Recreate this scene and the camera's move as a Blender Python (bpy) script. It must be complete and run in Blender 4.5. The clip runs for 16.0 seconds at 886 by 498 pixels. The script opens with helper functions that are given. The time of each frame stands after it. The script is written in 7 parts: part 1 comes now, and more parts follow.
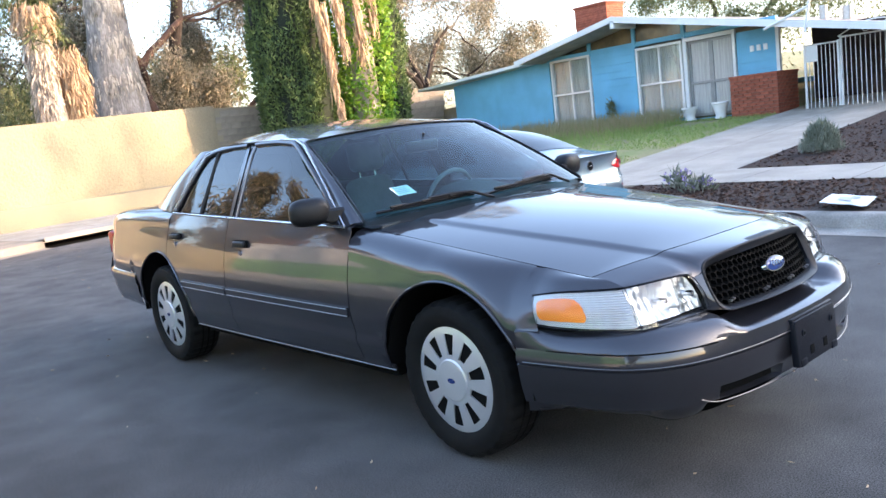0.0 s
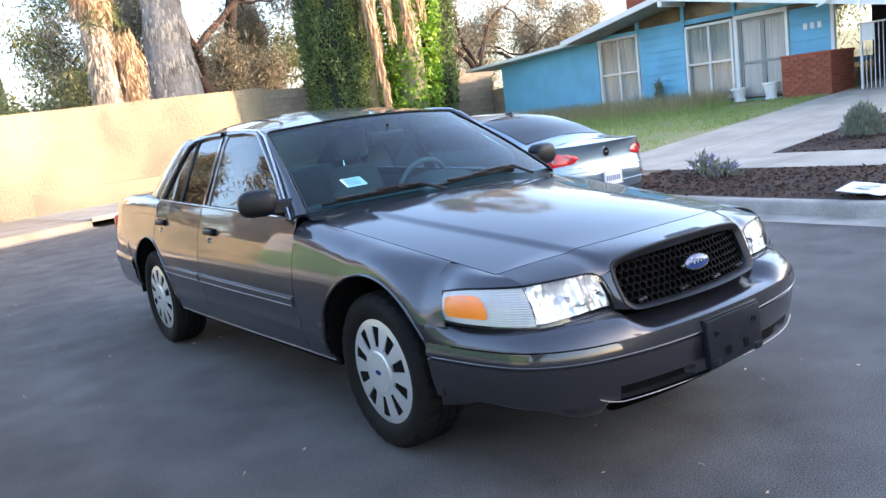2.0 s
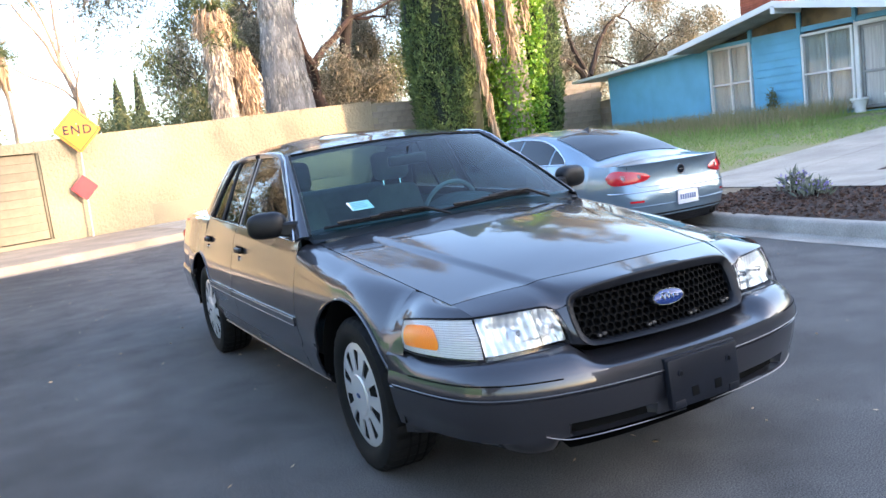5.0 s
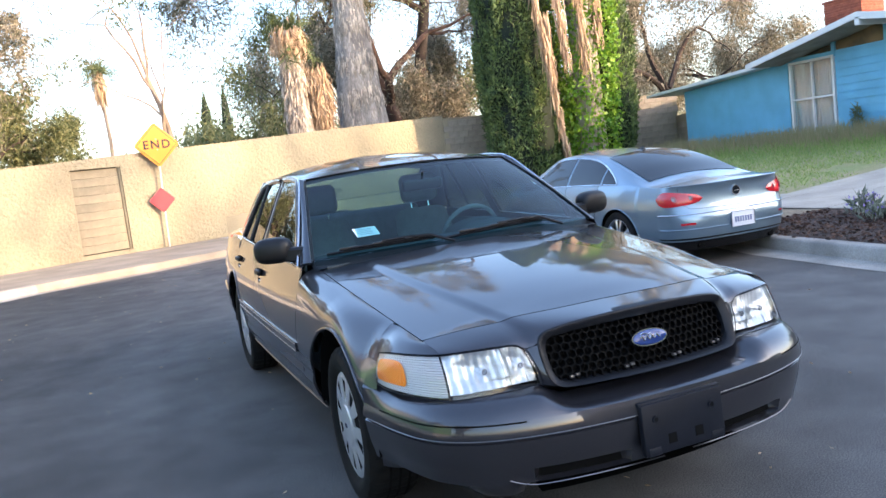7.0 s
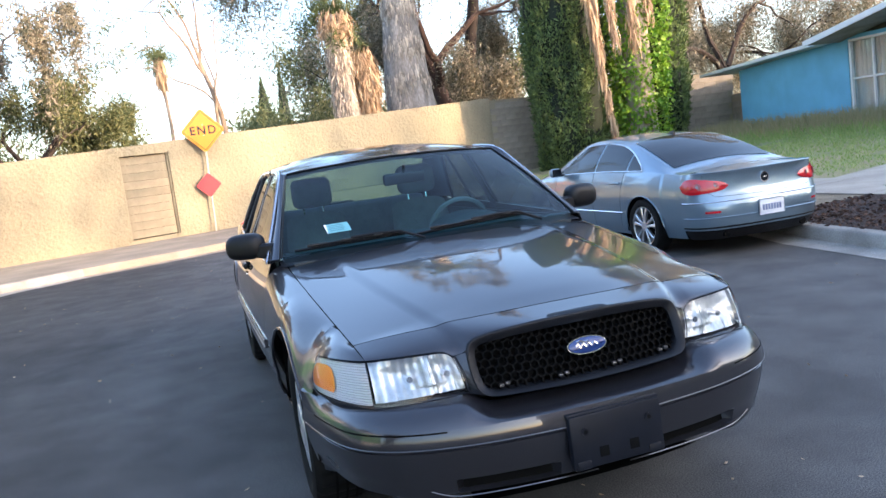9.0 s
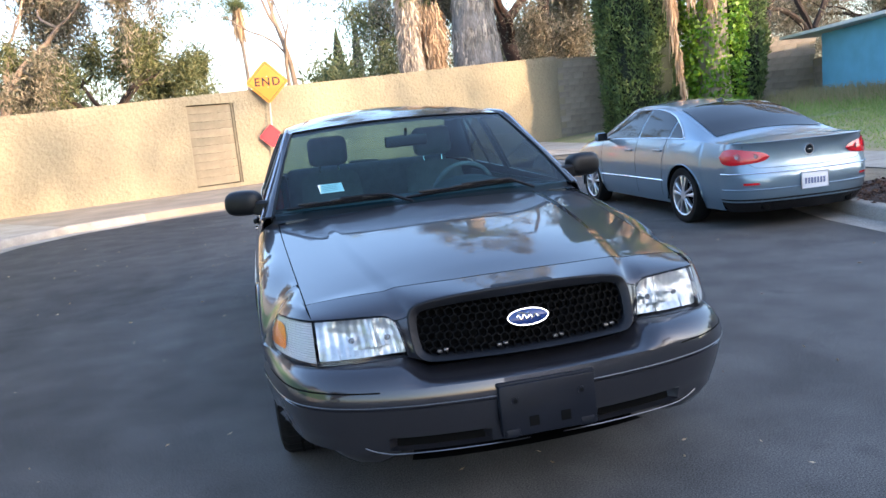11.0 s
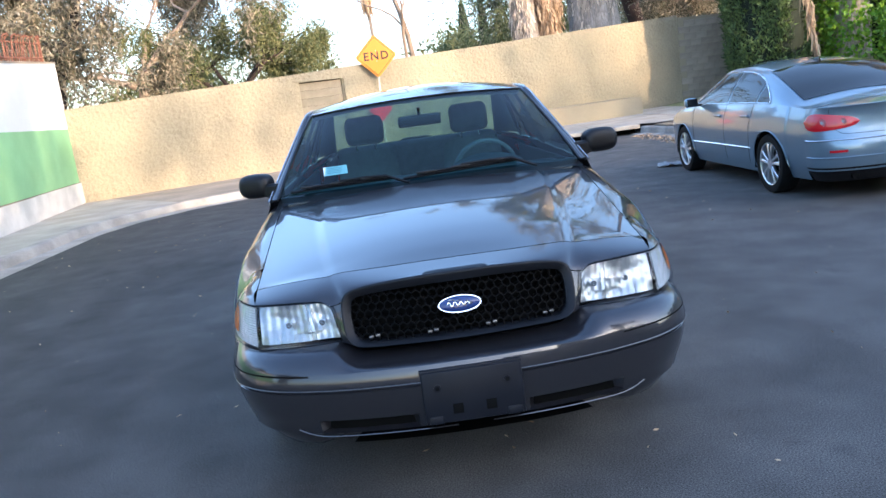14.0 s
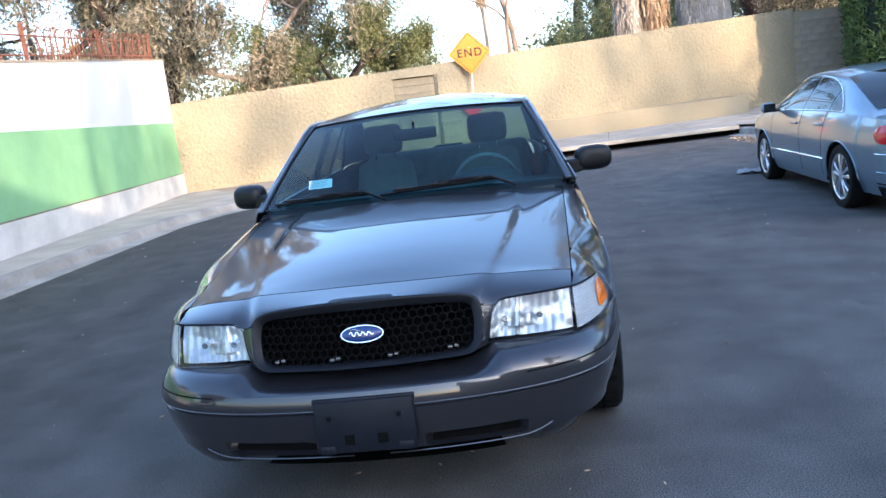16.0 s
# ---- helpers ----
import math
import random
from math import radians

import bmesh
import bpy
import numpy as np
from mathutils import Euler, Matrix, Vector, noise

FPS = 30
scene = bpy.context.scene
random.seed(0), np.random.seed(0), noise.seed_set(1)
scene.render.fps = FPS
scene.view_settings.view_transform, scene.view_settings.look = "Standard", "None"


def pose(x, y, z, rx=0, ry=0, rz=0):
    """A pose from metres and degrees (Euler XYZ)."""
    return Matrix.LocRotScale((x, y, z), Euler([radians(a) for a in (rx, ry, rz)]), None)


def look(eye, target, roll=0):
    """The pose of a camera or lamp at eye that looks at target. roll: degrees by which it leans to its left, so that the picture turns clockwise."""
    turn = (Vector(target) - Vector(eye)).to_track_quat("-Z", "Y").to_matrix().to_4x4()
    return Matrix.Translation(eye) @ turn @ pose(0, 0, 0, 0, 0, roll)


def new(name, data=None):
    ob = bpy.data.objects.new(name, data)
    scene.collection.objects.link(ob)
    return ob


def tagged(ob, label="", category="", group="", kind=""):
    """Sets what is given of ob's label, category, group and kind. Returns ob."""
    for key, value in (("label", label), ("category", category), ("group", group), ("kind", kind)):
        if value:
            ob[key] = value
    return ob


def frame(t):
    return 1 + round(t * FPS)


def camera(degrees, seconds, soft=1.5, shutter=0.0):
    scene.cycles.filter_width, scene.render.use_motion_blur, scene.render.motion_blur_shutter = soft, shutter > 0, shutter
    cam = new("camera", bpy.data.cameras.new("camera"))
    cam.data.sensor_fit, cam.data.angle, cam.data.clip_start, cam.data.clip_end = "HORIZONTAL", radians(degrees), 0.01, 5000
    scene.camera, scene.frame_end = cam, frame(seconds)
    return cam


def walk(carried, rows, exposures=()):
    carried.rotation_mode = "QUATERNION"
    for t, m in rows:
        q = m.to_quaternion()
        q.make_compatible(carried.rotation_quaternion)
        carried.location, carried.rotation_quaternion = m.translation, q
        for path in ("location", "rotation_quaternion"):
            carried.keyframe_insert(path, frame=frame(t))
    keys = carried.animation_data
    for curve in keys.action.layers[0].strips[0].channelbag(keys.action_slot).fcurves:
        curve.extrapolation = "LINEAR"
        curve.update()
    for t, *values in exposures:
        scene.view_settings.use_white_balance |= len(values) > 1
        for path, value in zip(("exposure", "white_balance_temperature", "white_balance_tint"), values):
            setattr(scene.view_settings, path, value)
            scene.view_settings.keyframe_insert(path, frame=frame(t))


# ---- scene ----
cam = camera(58.3, 16.0)
PATH = [
    (0, (-2.914, -3.871, 1.363), (-1.626, -2.37, 1.065), -7.0),
    (0.5, (-2.842, -4.002, 1.362), (-1.67, -2.403, 1.091), -5.9),
    (1, (-2.746, -4.141, 1.365), (-1.568, -2.547, 1.095), -4.7),
    (1.5, (-2.648, -4.205, 1.351), (-1.47, -2.618, 1.051), -7.3),
    (2, (-2.493, -4.239, 1.357), (-1.334, -2.643, 1.028), -7.1),
    (2.5, (-2.367, -4.283, 1.385), (-1.217, -2.672, 1.097), -5.8),
    (3, (-2.257, -4.381, 1.375), (-1.215, -2.695, 1.107), -6.0),
    (3.2, (-2.206, -4.429, 1.37), (-1.207, -2.719, 1.087), -6.2),
    (5.3, (-1.96, -4.56, 1.358), (-1.074, -2.786, 1.1), -7.4),
    (5.5, (-1.918, -4.556, 1.366), (-1.057, -2.768, 1.116), -7.4),
    (6, (-1.815, -4.555, 1.381), (-0.979, -2.753, 1.144), -6.9),
    (6.5, (-1.748, -4.583, 1.381), (-0.971, -2.754, 1.154), -8.0),
    (7, (-1.637, -4.682, 1.384), (-0.897, -2.836, 1.171), -7.0),
    (7.5, (-1.526, -4.78, 1.38), (-0.83, -2.918, 1.159), -7.0),
    (8, (-1.428, -4.806, 1.378), (-0.719, -2.952, 1.134), -8.0),
    (8.5, (-1.294, -4.774, 1.379), (-0.652, -2.897, 1.127), -7.5),
    (9, (-1.191, -4.76, 1.396), (-0.597, -2.865, 1.155), -7.4),
    (9.5, (-1.113, -4.792, 1.392), (-0.537, -2.892, 1.154), -7.4),
    (10, (-1.015, -4.882, 1.388), (-0.538, -2.957, 1.129), -5.7),
    (10.2, (-0.973, -4.929, 1.393), (-0.518, -3.002, 1.114), -5.7),
    (12.3, (-0.542, -4.93, 1.397), (-0.26, -2.981, 1.043), -7.4),
    (12.5, (-0.502, -4.942, 1.397), (-0.261, -2.989, 1.041), -8.0),
    (12.7, (-0.438, -5.021, 1.382), (-0.254, -3.058, 1.048), -7.3),
    (13, (-0.36, -5.01, 1.407), (-0.234, -3.039, 1.087), -5.9),
    (13.5, (-0.229, -5.056, 1.398), (-0.14, -3.087, 1.054), -6.9),
    (14, (-0.116, -5.019, 1.381), (-0.052, -3.055, 1.013), -7.7),
    (14.5, (0.026, -4.952, 1.39), (-0.006, -2.991, 0.995), -5.6),
    (15, (0.181, -4.911, 1.412), (0.092, -2.947, 1.05), -8.0),
    (15.5, (0.402, -4.94, 1.407), (0.147, -2.984, 1.079), -6.9),
    (16, (0.594, -4.948, 1.411), (0.372, -2.991, 1.061), -7.2),
]
walk(cam, [(t, look(eye, target, roll)) for t, eye, target, roll in PATH],
     exposures=[(0.0, 2.02, 6700, 17), (3.0, 1.99, 6700, 17), (5.5, 1.93, 6500, 16), (7.0, 1.70, 6450, 16), (10.0, 1.57, 6400, 16), (13.0, 1.48, 6000, 13), (16.0, 1.48, 5750, 13)])

# ---------------- world, sun, exposure ----------------
SUN_AZ, SUN_EL = (0.66, -0.75), 14.0            # horizontal direction towards the sun; elevation in degrees
EXPOSURE = 1.5
world = bpy.data.worlds.new("sky")
scene.world = world
world.use_nodes = True
_n = world.node_tree.nodes
_sky = _n.new("ShaderNodeTexSky")
_sky.sky_type = "NISHITA"
_sky.sun_disc = False
_sky.sun_elevation = radians(SUN_EL)
_sky.sun_rotation = math.atan2(SUN_AZ[0], SUN_AZ[1])
_sky.dust_density = 2.5
_sky.ozone_density = 1.9
_veil = _n.new("ShaderNodeMix")                  # thin even haze over the whole clear sky
_veil.data_type = "RGBA"
_veil.inputs[0].default_value = 0.08
_veil.inputs[7].default_value = (0.74, 1.24, 2.15, 1)
world.node_tree.links.new(_sky.outputs[0], _veil.inputs[6])
world.node_tree.links.new(_veil.outputs[2], _n["Background"].inputs[0])
_n["Background"].inputs[1].default_value = 0.3
_sunlamp = bpy.data.lights.new("sun", "SUN")
_sunlamp.energy = 3.3
_sunlamp.angle = radians(0.6)
_sunlamp.color = (1.0, 0.72, 0.45)
_e = math.cos(radians(SUN_EL))
_to_sun = Vector((SUN_AZ[0], SUN_AZ[1], 0)).normalized() * _e + Vector((0, 0, math.sin(radians(SUN_EL))))
sun = new("sun", _sunlamp)
sun.matrix_world = look(_to_sun * 50, (0, 0, 0))
scene.view_settings.exposure = EXPOSURE

# ---------------- materials ----------------
MATS = {}


def material(name, color, rough=0.6, metal=0.0, var=0.0, scale=6.0, fine=0.0, fine_scale=60.0, bump=0.0, bump_scale=80.0,
             coat=0.0, rough_var=0.0, hue2=None, per_object=0.0, spec=None, stretch=(1, 1, 1), detail=6.0, relief=0.02):
    """A surface with large stains (var), fine grain (fine) and relief (bump)."""
    m = bpy.data.materials.new(name)
    m.use_nodes = True
    nt = m.node_tree
    b = nt.nodes["Principled BSDF"]
    b.inputs["Base Color"].default_value = (*color, 1)
    b.inputs["Roughness"].default_value = rough
    b.inputs["Metallic"].default_value = metal
    if coat:
        b.inputs["Coat Weight"].default_value = coat
        b.inputs["Coat Roughness"].default_value = 0.02
    if spec is not None:
        b.inputs["Specular IOR Level"].default_value = spec
    tc = nt.nodes.new("ShaderNodeTexCoord")
    mp = nt.nodes.new("ShaderNodeMapping")
    mp.inputs["Scale"].default_value = stretch
    nt.links.new(tc.outputs["Object"], mp.inputs["Vector"])
    last = None
    if var or fine or per_object:
        dark = tuple(c * (1 - var) for c in color) if hue2 is None else hue2
        n1 = nt.nodes.new("ShaderNodeTexNoise")
        n1.inputs["Scale"].default_value = scale
        n1.inputs["Detail"].default_value = detail
        nt.links.new(mp.outputs[0], n1.inputs["Vector"])
        r1 = nt.nodes.new("ShaderNodeValToRGB")
        r1.color_ramp.elements[0].position, r1.color_ramp.elements[1].position = 0.36, 0.66
        r1.color_ramp.elements[0].color, r1.color_ramp.elements[1].color = (*dark, 1), (*color, 1)
        nt.links.new(n1.outputs["Fac"], r1.inputs[0])
        last = r1.outputs[0]
        if fine:
            n2 = nt.nodes.new("ShaderNodeTexNoise")
            n2.inputs["Scale"].default_value = fine_scale
            n2.inputs["Detail"].default_value = 3.0
            nt.links.new(mp.outputs[0], n2.inputs["Vector"])
            mr = nt.nodes.new("ShaderNodeMapRange")
            mr.inputs[1].default_value, mr.inputs[2].default_value = 0.33, 0.67
            mr.inputs[3].default_value, mr.inputs[4].default_value = 1 - fine, 1 + fine
            nt.links.new(n2.outputs["Fac"], mr.inputs[0])
            mx = nt.nodes.new("ShaderNodeVectorMath")
            mx.operation = "SCALE"
            nt.links.new(last, mx.inputs[0])
            nt.links.new(mr.outputs[0], mx.inputs["Scale"])
            last = mx.outputs[0]
        if per_object:
            oi = nt.nodes.new("ShaderNodeObjectInfo")
            mr2 = nt.nodes.new("ShaderNodeMapRange")
            mr2.inputs[3].default_value, mr2.inputs[4].default_value = 1 - per_object, 1 + per_object
            nt.links.new(oi.outputs["Random"], mr2.inputs[0])
            mx2 = nt.nodes.new("ShaderNodeVectorMath")
            mx2.operation = "SCALE"
            nt.links.new(last, mx2.inputs[0])
            nt.links.new(mr2.outputs[0], mx2.inputs["Scale"])
            last = mx2.outputs[0]
        nt.links.new(last, b.inputs["Base Color"])
        if rough_var:
            mr3 = nt.nodes.new("ShaderNodeMapRange")
            mr3.inputs[3].default_value, mr3.inputs[4].default_value = rough - rough_var, rough + rough_var
            nt.links.new(n1.outputs["Fac"], mr3.inputs[0])
            nt.links.new(mr3.outputs[0], b.inputs["Roughness"])
    if bump:
        n3 = nt.nodes.new("ShaderNodeTexNoise")
        n3.inputs["Scale"].default_value = bump_scale
        n3.inputs["Detail"].default_value = 4.0 if relief < 0.05 else 1.0
        nt.links.new(mp.outputs[0], n3.inputs["Vector"])
        bp = nt.nodes.new("ShaderNodeBump")
        bp.inputs["Strength"].default_value = bump
        bp.inputs["Distance"].default_value = relief
        if relief > 0.05:
            r3 = nt.nodes.new("ShaderNodeValToRGB")
            r3.color_ramp.elements[0].position, r3.color_ramp.elements[1].position = 0.44, 0.64
            nt.links.new(n3.outputs["Fac"], r3.inputs[0])
            nt.links.new(r3.outputs[0], bp.inputs["Height"])
        else:
            nt.links.new(n3.outputs["Fac"], bp.inputs["Height"])
        nt.links.new(bp.outputs[0], b.inputs["Normal"])
    MATS[name] = m
    return m


def leafy(name, color, color2, rough=0.6, trans=0.25):
    """Leaves: colour differs from leaf to leaf, a little light passes through."""
    m = bpy.data.materials.new(name)
    m.use_nodes = True
    nt = m.node_tree
    b = nt.nodes["Principled BSDF"]
    geo = nt.nodes.new("ShaderNodeNewGeometry")
    r = nt.nodes.new("ShaderNodeValToRGB")
    r.color_ramp.elements[0].color, r.color_ramp.elements[1].color = (*color, 1), (*color2, 1)
    nt.links.new(geo.outputs["Random Per Island"], r.inputs[0])
    nt.links.new(r.outputs[0], b.inputs["Base Color"])
    b.inputs["Roughness"].default_value = rough
    tr = nt.nodes.new("ShaderNodeBsdfTranslucent")
    nt.links.new(r.outputs[0], tr.inputs[0])
    mix = nt.nodes.new("ShaderNodeMixShader")
    mix.inputs[0].default_value = trans
    out = nt.nodes["Material Output"]
    nt.links.new(b.outputs[0], mix.inputs[1])
    nt.links.new(tr.outputs[0], mix.inputs[2])
    nt.links.new(mix.outputs[0], out.inputs[0])
    return m


def glassy(name, color, rough=0.0, ior=1.5):
    """Thin tinted glass: lets light straight through, tinted, with a mirror gloss."""
    m = bpy.data.materials.new(name)
    m.use_nodes = True
    nt = m.node_tree
    nt.nodes.remove(nt.nodes["Principled BSDF"])
    t = nt.nodes.new("ShaderNodeBsdfTransparent")
    t.inputs[0].default_value = (*color, 1)
    g = nt.nodes.new("ShaderNodeBsdfGlossy")
    g.inputs["Roughness"].default_value = rough
    f = nt.nodes.new("ShaderNodeLayerWeight")
    f.inputs[0].default_value = 0.5
    pw = nt.nodes.new("ShaderNodeMath")
    pw.operation = "POWER"
    pw.inputs[1].default_value = 4.6
    nt.links.new(f.outputs["Facing"], pw.inputs[0])
    mr = nt.nodes.new("ShaderNodeMapRange")
    mr.inputs[3].default_value = 2.0 * ((ior - 1) / (ior + 1)) ** 2
    mr.inputs[4].default_value = 1.0
    nt.links.new(pw.outputs[0], mr.inputs[0])
    mix = nt.nodes.new("ShaderNodeMixShader")
    nt.links.new(mr.outputs[0], mix.inputs[0])
    nt.links.new(t.outputs[0], mix.inputs[1])
    nt.links.new(g.outputs[0], mix.inputs[2])
    nt.links.new(mix.outputs[0], nt.nodes["Material Output"].inputs[0])
    return m


def asphalt():
    """Worn asphalt: pale aggregate grains, tar blotches, rubbed lanes and a darker tone along the west side."""
    m = bpy.data.materials.new("asphalt")
    m.use_nodes = True
    nt = m.node_tree
    b = nt.nodes["Principled BSDF"]
    b.inputs["Specular IOR Level"].default_value = 0.3
    tc = nt.nodes.new("ShaderNodeTexCoord")

    def noise_at(scale, detail, lo, hi, a, z, vec=None):
        n = nt.nodes.new("ShaderNodeTexNoise")
        n.inputs["Scale"].default_value, n.inputs["Detail"].default_value = scale, detail
        nt.links.new(vec or tc.outputs["Object"], n.inputs["Vector"])
        r = nt.nodes.new("ShaderNodeMapRange")
        for k, v in zip((1, 2, 3, 4), (lo, hi, a, z)):
            r.inputs[k].default_value = v
        nt.links.new(n.outputs["Fac"], r.inputs[0])
        return r.outputs[0], n.outputs["Fac"]

    def math_node(op, a, c):
        n = nt.nodes.new("ShaderNodeMath")
        n.operation = op
        for k, v in enumerate((a, c)):
            if isinstance(v, float):
                n.inputs[k].default_value = v
            else:
                nt.links.new(v, n.inputs[k])
        return n.outputs[0]
    wide, wide_raw = noise_at(0.45, 5.0, 0.35, 0.68, 0.84, 1.14)
    mid, _ = noise_at(2.6, 6.0, 0.36, 0.66, 0.79, 1.15)
    blot, _ = noise_at(1.9, 3.0, 0.26, 0.34, 0.62, 1.0)
    grain, grain_raw = noise_at(170.0, 2.0, 0.34, 0.68, 0.40, 1.68)
    # long lanes rubbed by tyres
    mp = nt.nodes.new("ShaderNodeMapping")
    mp.inputs["Scale"].default_value = (1.1, 0.07, 1.0)
    nt.links.new(tc.outputs["Object"], mp.inputs["Vector"])
    lane, _ = noise_at(1.3, 3.0, 0.35, 0.65, 0.90, 1.08, mp.outputs[0])
    # darker tone along the west side, with a frayed edge
    sep = nt.nodes.new("ShaderNodeSeparateXYZ")
    nt.links.new(tc.outputs["Object"], sep.inputs[0])
    fray = math_node("MULTIPLY", wide_raw, 2.2)
    edge = math_node("ADD", sep.outputs[0], fray)
    strip = nt.nodes.new("ShaderNodeMapRange")
    strip.interpolation_type = "SMOOTHSTEP"
    for k, v in zip((1, 2, 3, 4), (-1.9, 0.9, 0.62, 1.10)):
        strip.inputs[k].default_value = v
    nt.links.new(edge, strip.inputs[0])
    f = math_node("MULTIPLY", math_node("MULTIPLY", wide, mid), math_node("MULTIPLY", blot, grain))
    f = math_node("MULTIPLY", f, math_node("MULTIPLY", lane, strip.outputs[0]))
    # single pale stones
    vo = nt.nodes.new("ShaderNodeTexVoronoi")
    vo.inputs["Scale"].default_value = 38.0
    nt.links.new(tc.outputs["Object"], vo.inputs["Vector"])
    st = nt.nodes.new("ShaderNodeMapRange")
    for k, v in zip((1, 2, 3, 4), (0.05, 0.16, 1.5, 1.0)):
        st.inputs[k].default_value = v
    nt.links.new(vo.outputs["Distance"], st.inputs[0])
    f = math_node("MULTIPLY", f, st.outputs[0])
    sc = nt.nodes.new("ShaderNodeVectorMath")
    sc.operation = "SCALE"
    sc.inputs[0].default_value = (0.091, 0.085, 0.079)
    nt.links.new(f, sc.inputs["Scale"])
    nt.links.new(sc.outputs[0], b.inputs["Base Color"])
    ro, _ = noise_at(3.0, 4.0, 0.3, 0.7, 0.72, 0.86)
    nt.links.new(ro, b.inputs["Roughness"])
    bp = nt.nodes.new("ShaderNodeBump")
    bp.inputs["Strength"].default_value, bp.inputs["Distance"].default_value = 0.22, 0.005
    nt.links.new(grain_raw, bp.inputs["Height"])
    nt.links.new(bp.outputs[0], b.inputs["Normal"])
    return m


M_ASPHALT = asphalt()
M_CONC = material("concrete", (0.43, 0.385, 0.32), 0.85, var=0.25, scale=1.6, fine=0.12, fine_scale=90, bump=0.2, bump_scale=120)
# darker tan copy of the concrete, tones down sunlit stretches; also the wall coping
M_CONCTAN = material("darkened_tan_concrete", (0.34, 0.285, 0.22), 0.9, var=0.3, scale=1.2, fine=0.14, fine_scale=80, bump=0.25, bump_scale=110)
M_FOOTING = material("whitewashed_concrete", (0.62, 0.60, 0.56), 0.85, var=0.22, scale=2.2, fine=0.08, fine_scale=60, bump=0.2, bump_scale=60)
M_KERB = material("kerb_concrete", (0.39, 0.355, 0.31), 0.85, var=0.35, scale=2.4, fine=0.15, fine_scale=70, bump=0.25, bump_scale=90)
M_STUCCO = material("tan_stucco", (0.310, 0.264, 0.178), 0.9, var=0.14, scale=0.8, fine=0.08, fine_scale=22, bump=1.0, bump_scale=11, relief=0.049)
M_STUCCO2 = material("smooth_tan_paint", (0.295, 0.25, 0.17), 0.85, var=0.12, scale=1.2, fine=0.05, fine_scale=40, bump=0.15, bump_scale=30)
M_DOORPAINT = material("faded_tan_door_paint", (0.285, 0.238, 0.165), 0.8, var=0.25, scale=3, fine=0.1, fine_scale=60, bump=0.2, bump_scale=50, per_object=0.10)
M_BLOCK = material("block_grey", (0.34, 0.29, 0.23), 0.9, var=0.25, scale=2.5, fine=0.12, fine_scale=50, bump=0.3, bump_scale=60, per_object=0.12)
M_WHITEWALL = material("white_wall_paint", (0.64, 0.65, 0.645), 0.8, var=0.08, scale=0.9, fine=0.03, bump=0.12, bump_scale=40)
M_GREENWALL = material("green_wall_paint", (0.24, 0.47, 0.235), 0.8, var=0.18, scale=1.2, fine=0.05, bump=0.12, bump_scale=40)
M_BLUE = material("blue_house_paint", (0.15, 0.46, 0.66), 0.65, var=0.16, scale=1.5, fine=0.05, bump=0.1, bump_scale=60)
M_WHITE = material("white_trim_paint", (0.78, 0.78, 0.76), 0.6, var=0.1, scale=3, fine=0.03)
M_ROOF = material("roof_gravel", (0.36, 0.32, 0.28), 0.95, var=0.3, scale=2, fine=0.25, fine_scale=80)
M_BRICK = material("red_brick", (0.36, 0.10, 0.055), 0.85, var=0.3, scale=9, fine=0.2, fine_scale=80, bump=0.3, bump_scale=90, per_object=0.22)
M_MORTAR = material("mortar", (0.26, 0.135, 0.095), 0.9, var=0.15, fine=0.1)
M_MULCH = material("mulch", (0.06, 0.034, 0.024), 0.95, var=0.5, scale=9, fine=0.5, fine_scale=70, bump=1.0, bump_scale=60)
M_DIRT = material("dirt", (0.24, 0.19, 0.125), 0.95, var=0.3, scale=3, fine=0.25, fine_scale=60, bump=0.5, bump_scale=40)
M_LAWN = material("lawn_soil", (0.20, 0.23, 0.085), 0.95, var=0.45, scale=0.9, fine=0.3, fine_scale=50, hue2=(0.30, 0.25, 0.14))
M_RUST = material("rusty_iron", (0.22, 0.085, 0.05), 0.75, var=0.3, scale=20, fine=0.2)
M_STEEL = material("galvanised_steel", (0.55, 0.54, 0.52), 0.45, metal=0.8, var=0.2, scale=14)
# near-black that paints shade in gaps, wells and openings; also colours hidden underparts
M_DARK = material("shade_and_part_black", (0.004, 0.004, 0.004), 0.9, spec=0.1)


# ---------------- building helpers ----------------
def grid_bm(fn, nu, nv, u0=0.0, u1=1.0, v0=0.0, v1=1.0):
    """A bmesh sheet through fn(u, v)."""
    bm = bmesh.new()
    vs = [[bm.verts.new(fn(u0 + (u1 - u0) * i / nu, v0 + (v1 - v0) * j / nv)) for j in range(nv + 1)] for i in range(nu + 1)]
    for i in range(nu):
        for j in range(nv):
            bm.faces.new((vs[i][j], vs[i + 1][j], vs[i + 1][j + 1], vs[i][j + 1]))
    return bm


def box_bm(sx, sy, sz, at=(0, 0, 0), bevel=0.0, bm=None, seg=2, rot=None):
    """A box of that size, its centre at `at`; several boxes may go into one bmesh."""
    own = bm is None
    b2 = bmesh.new()
    bmesh.ops.create_cube(b2, size=1.0)
    bmesh.ops.scale(b2, vec=(sx, sy, sz), verts=b2.verts)
    if bevel:
        bmesh.ops.bevel(b2, geom=b2.edges[:] + b2.verts[:], offset=bevel, segments=seg, profile=0.5, affect="EDGES")
    if rot is not None:
        bmesh.ops.transform(b2, matrix=rot, verts=b2.verts)
    bmesh.ops.translate(b2, vec=at, verts=b2.verts)
    if own:
        return b2
    merge(bm, b2)
    return bm


def merge(bm, b2):
    me = bpy.data.meshes.new("tmp")
    b2.to_mesh(me)
    b2.free()
    bm.from_mesh(me)
    bpy.data.meshes.remove(me)
    return bm


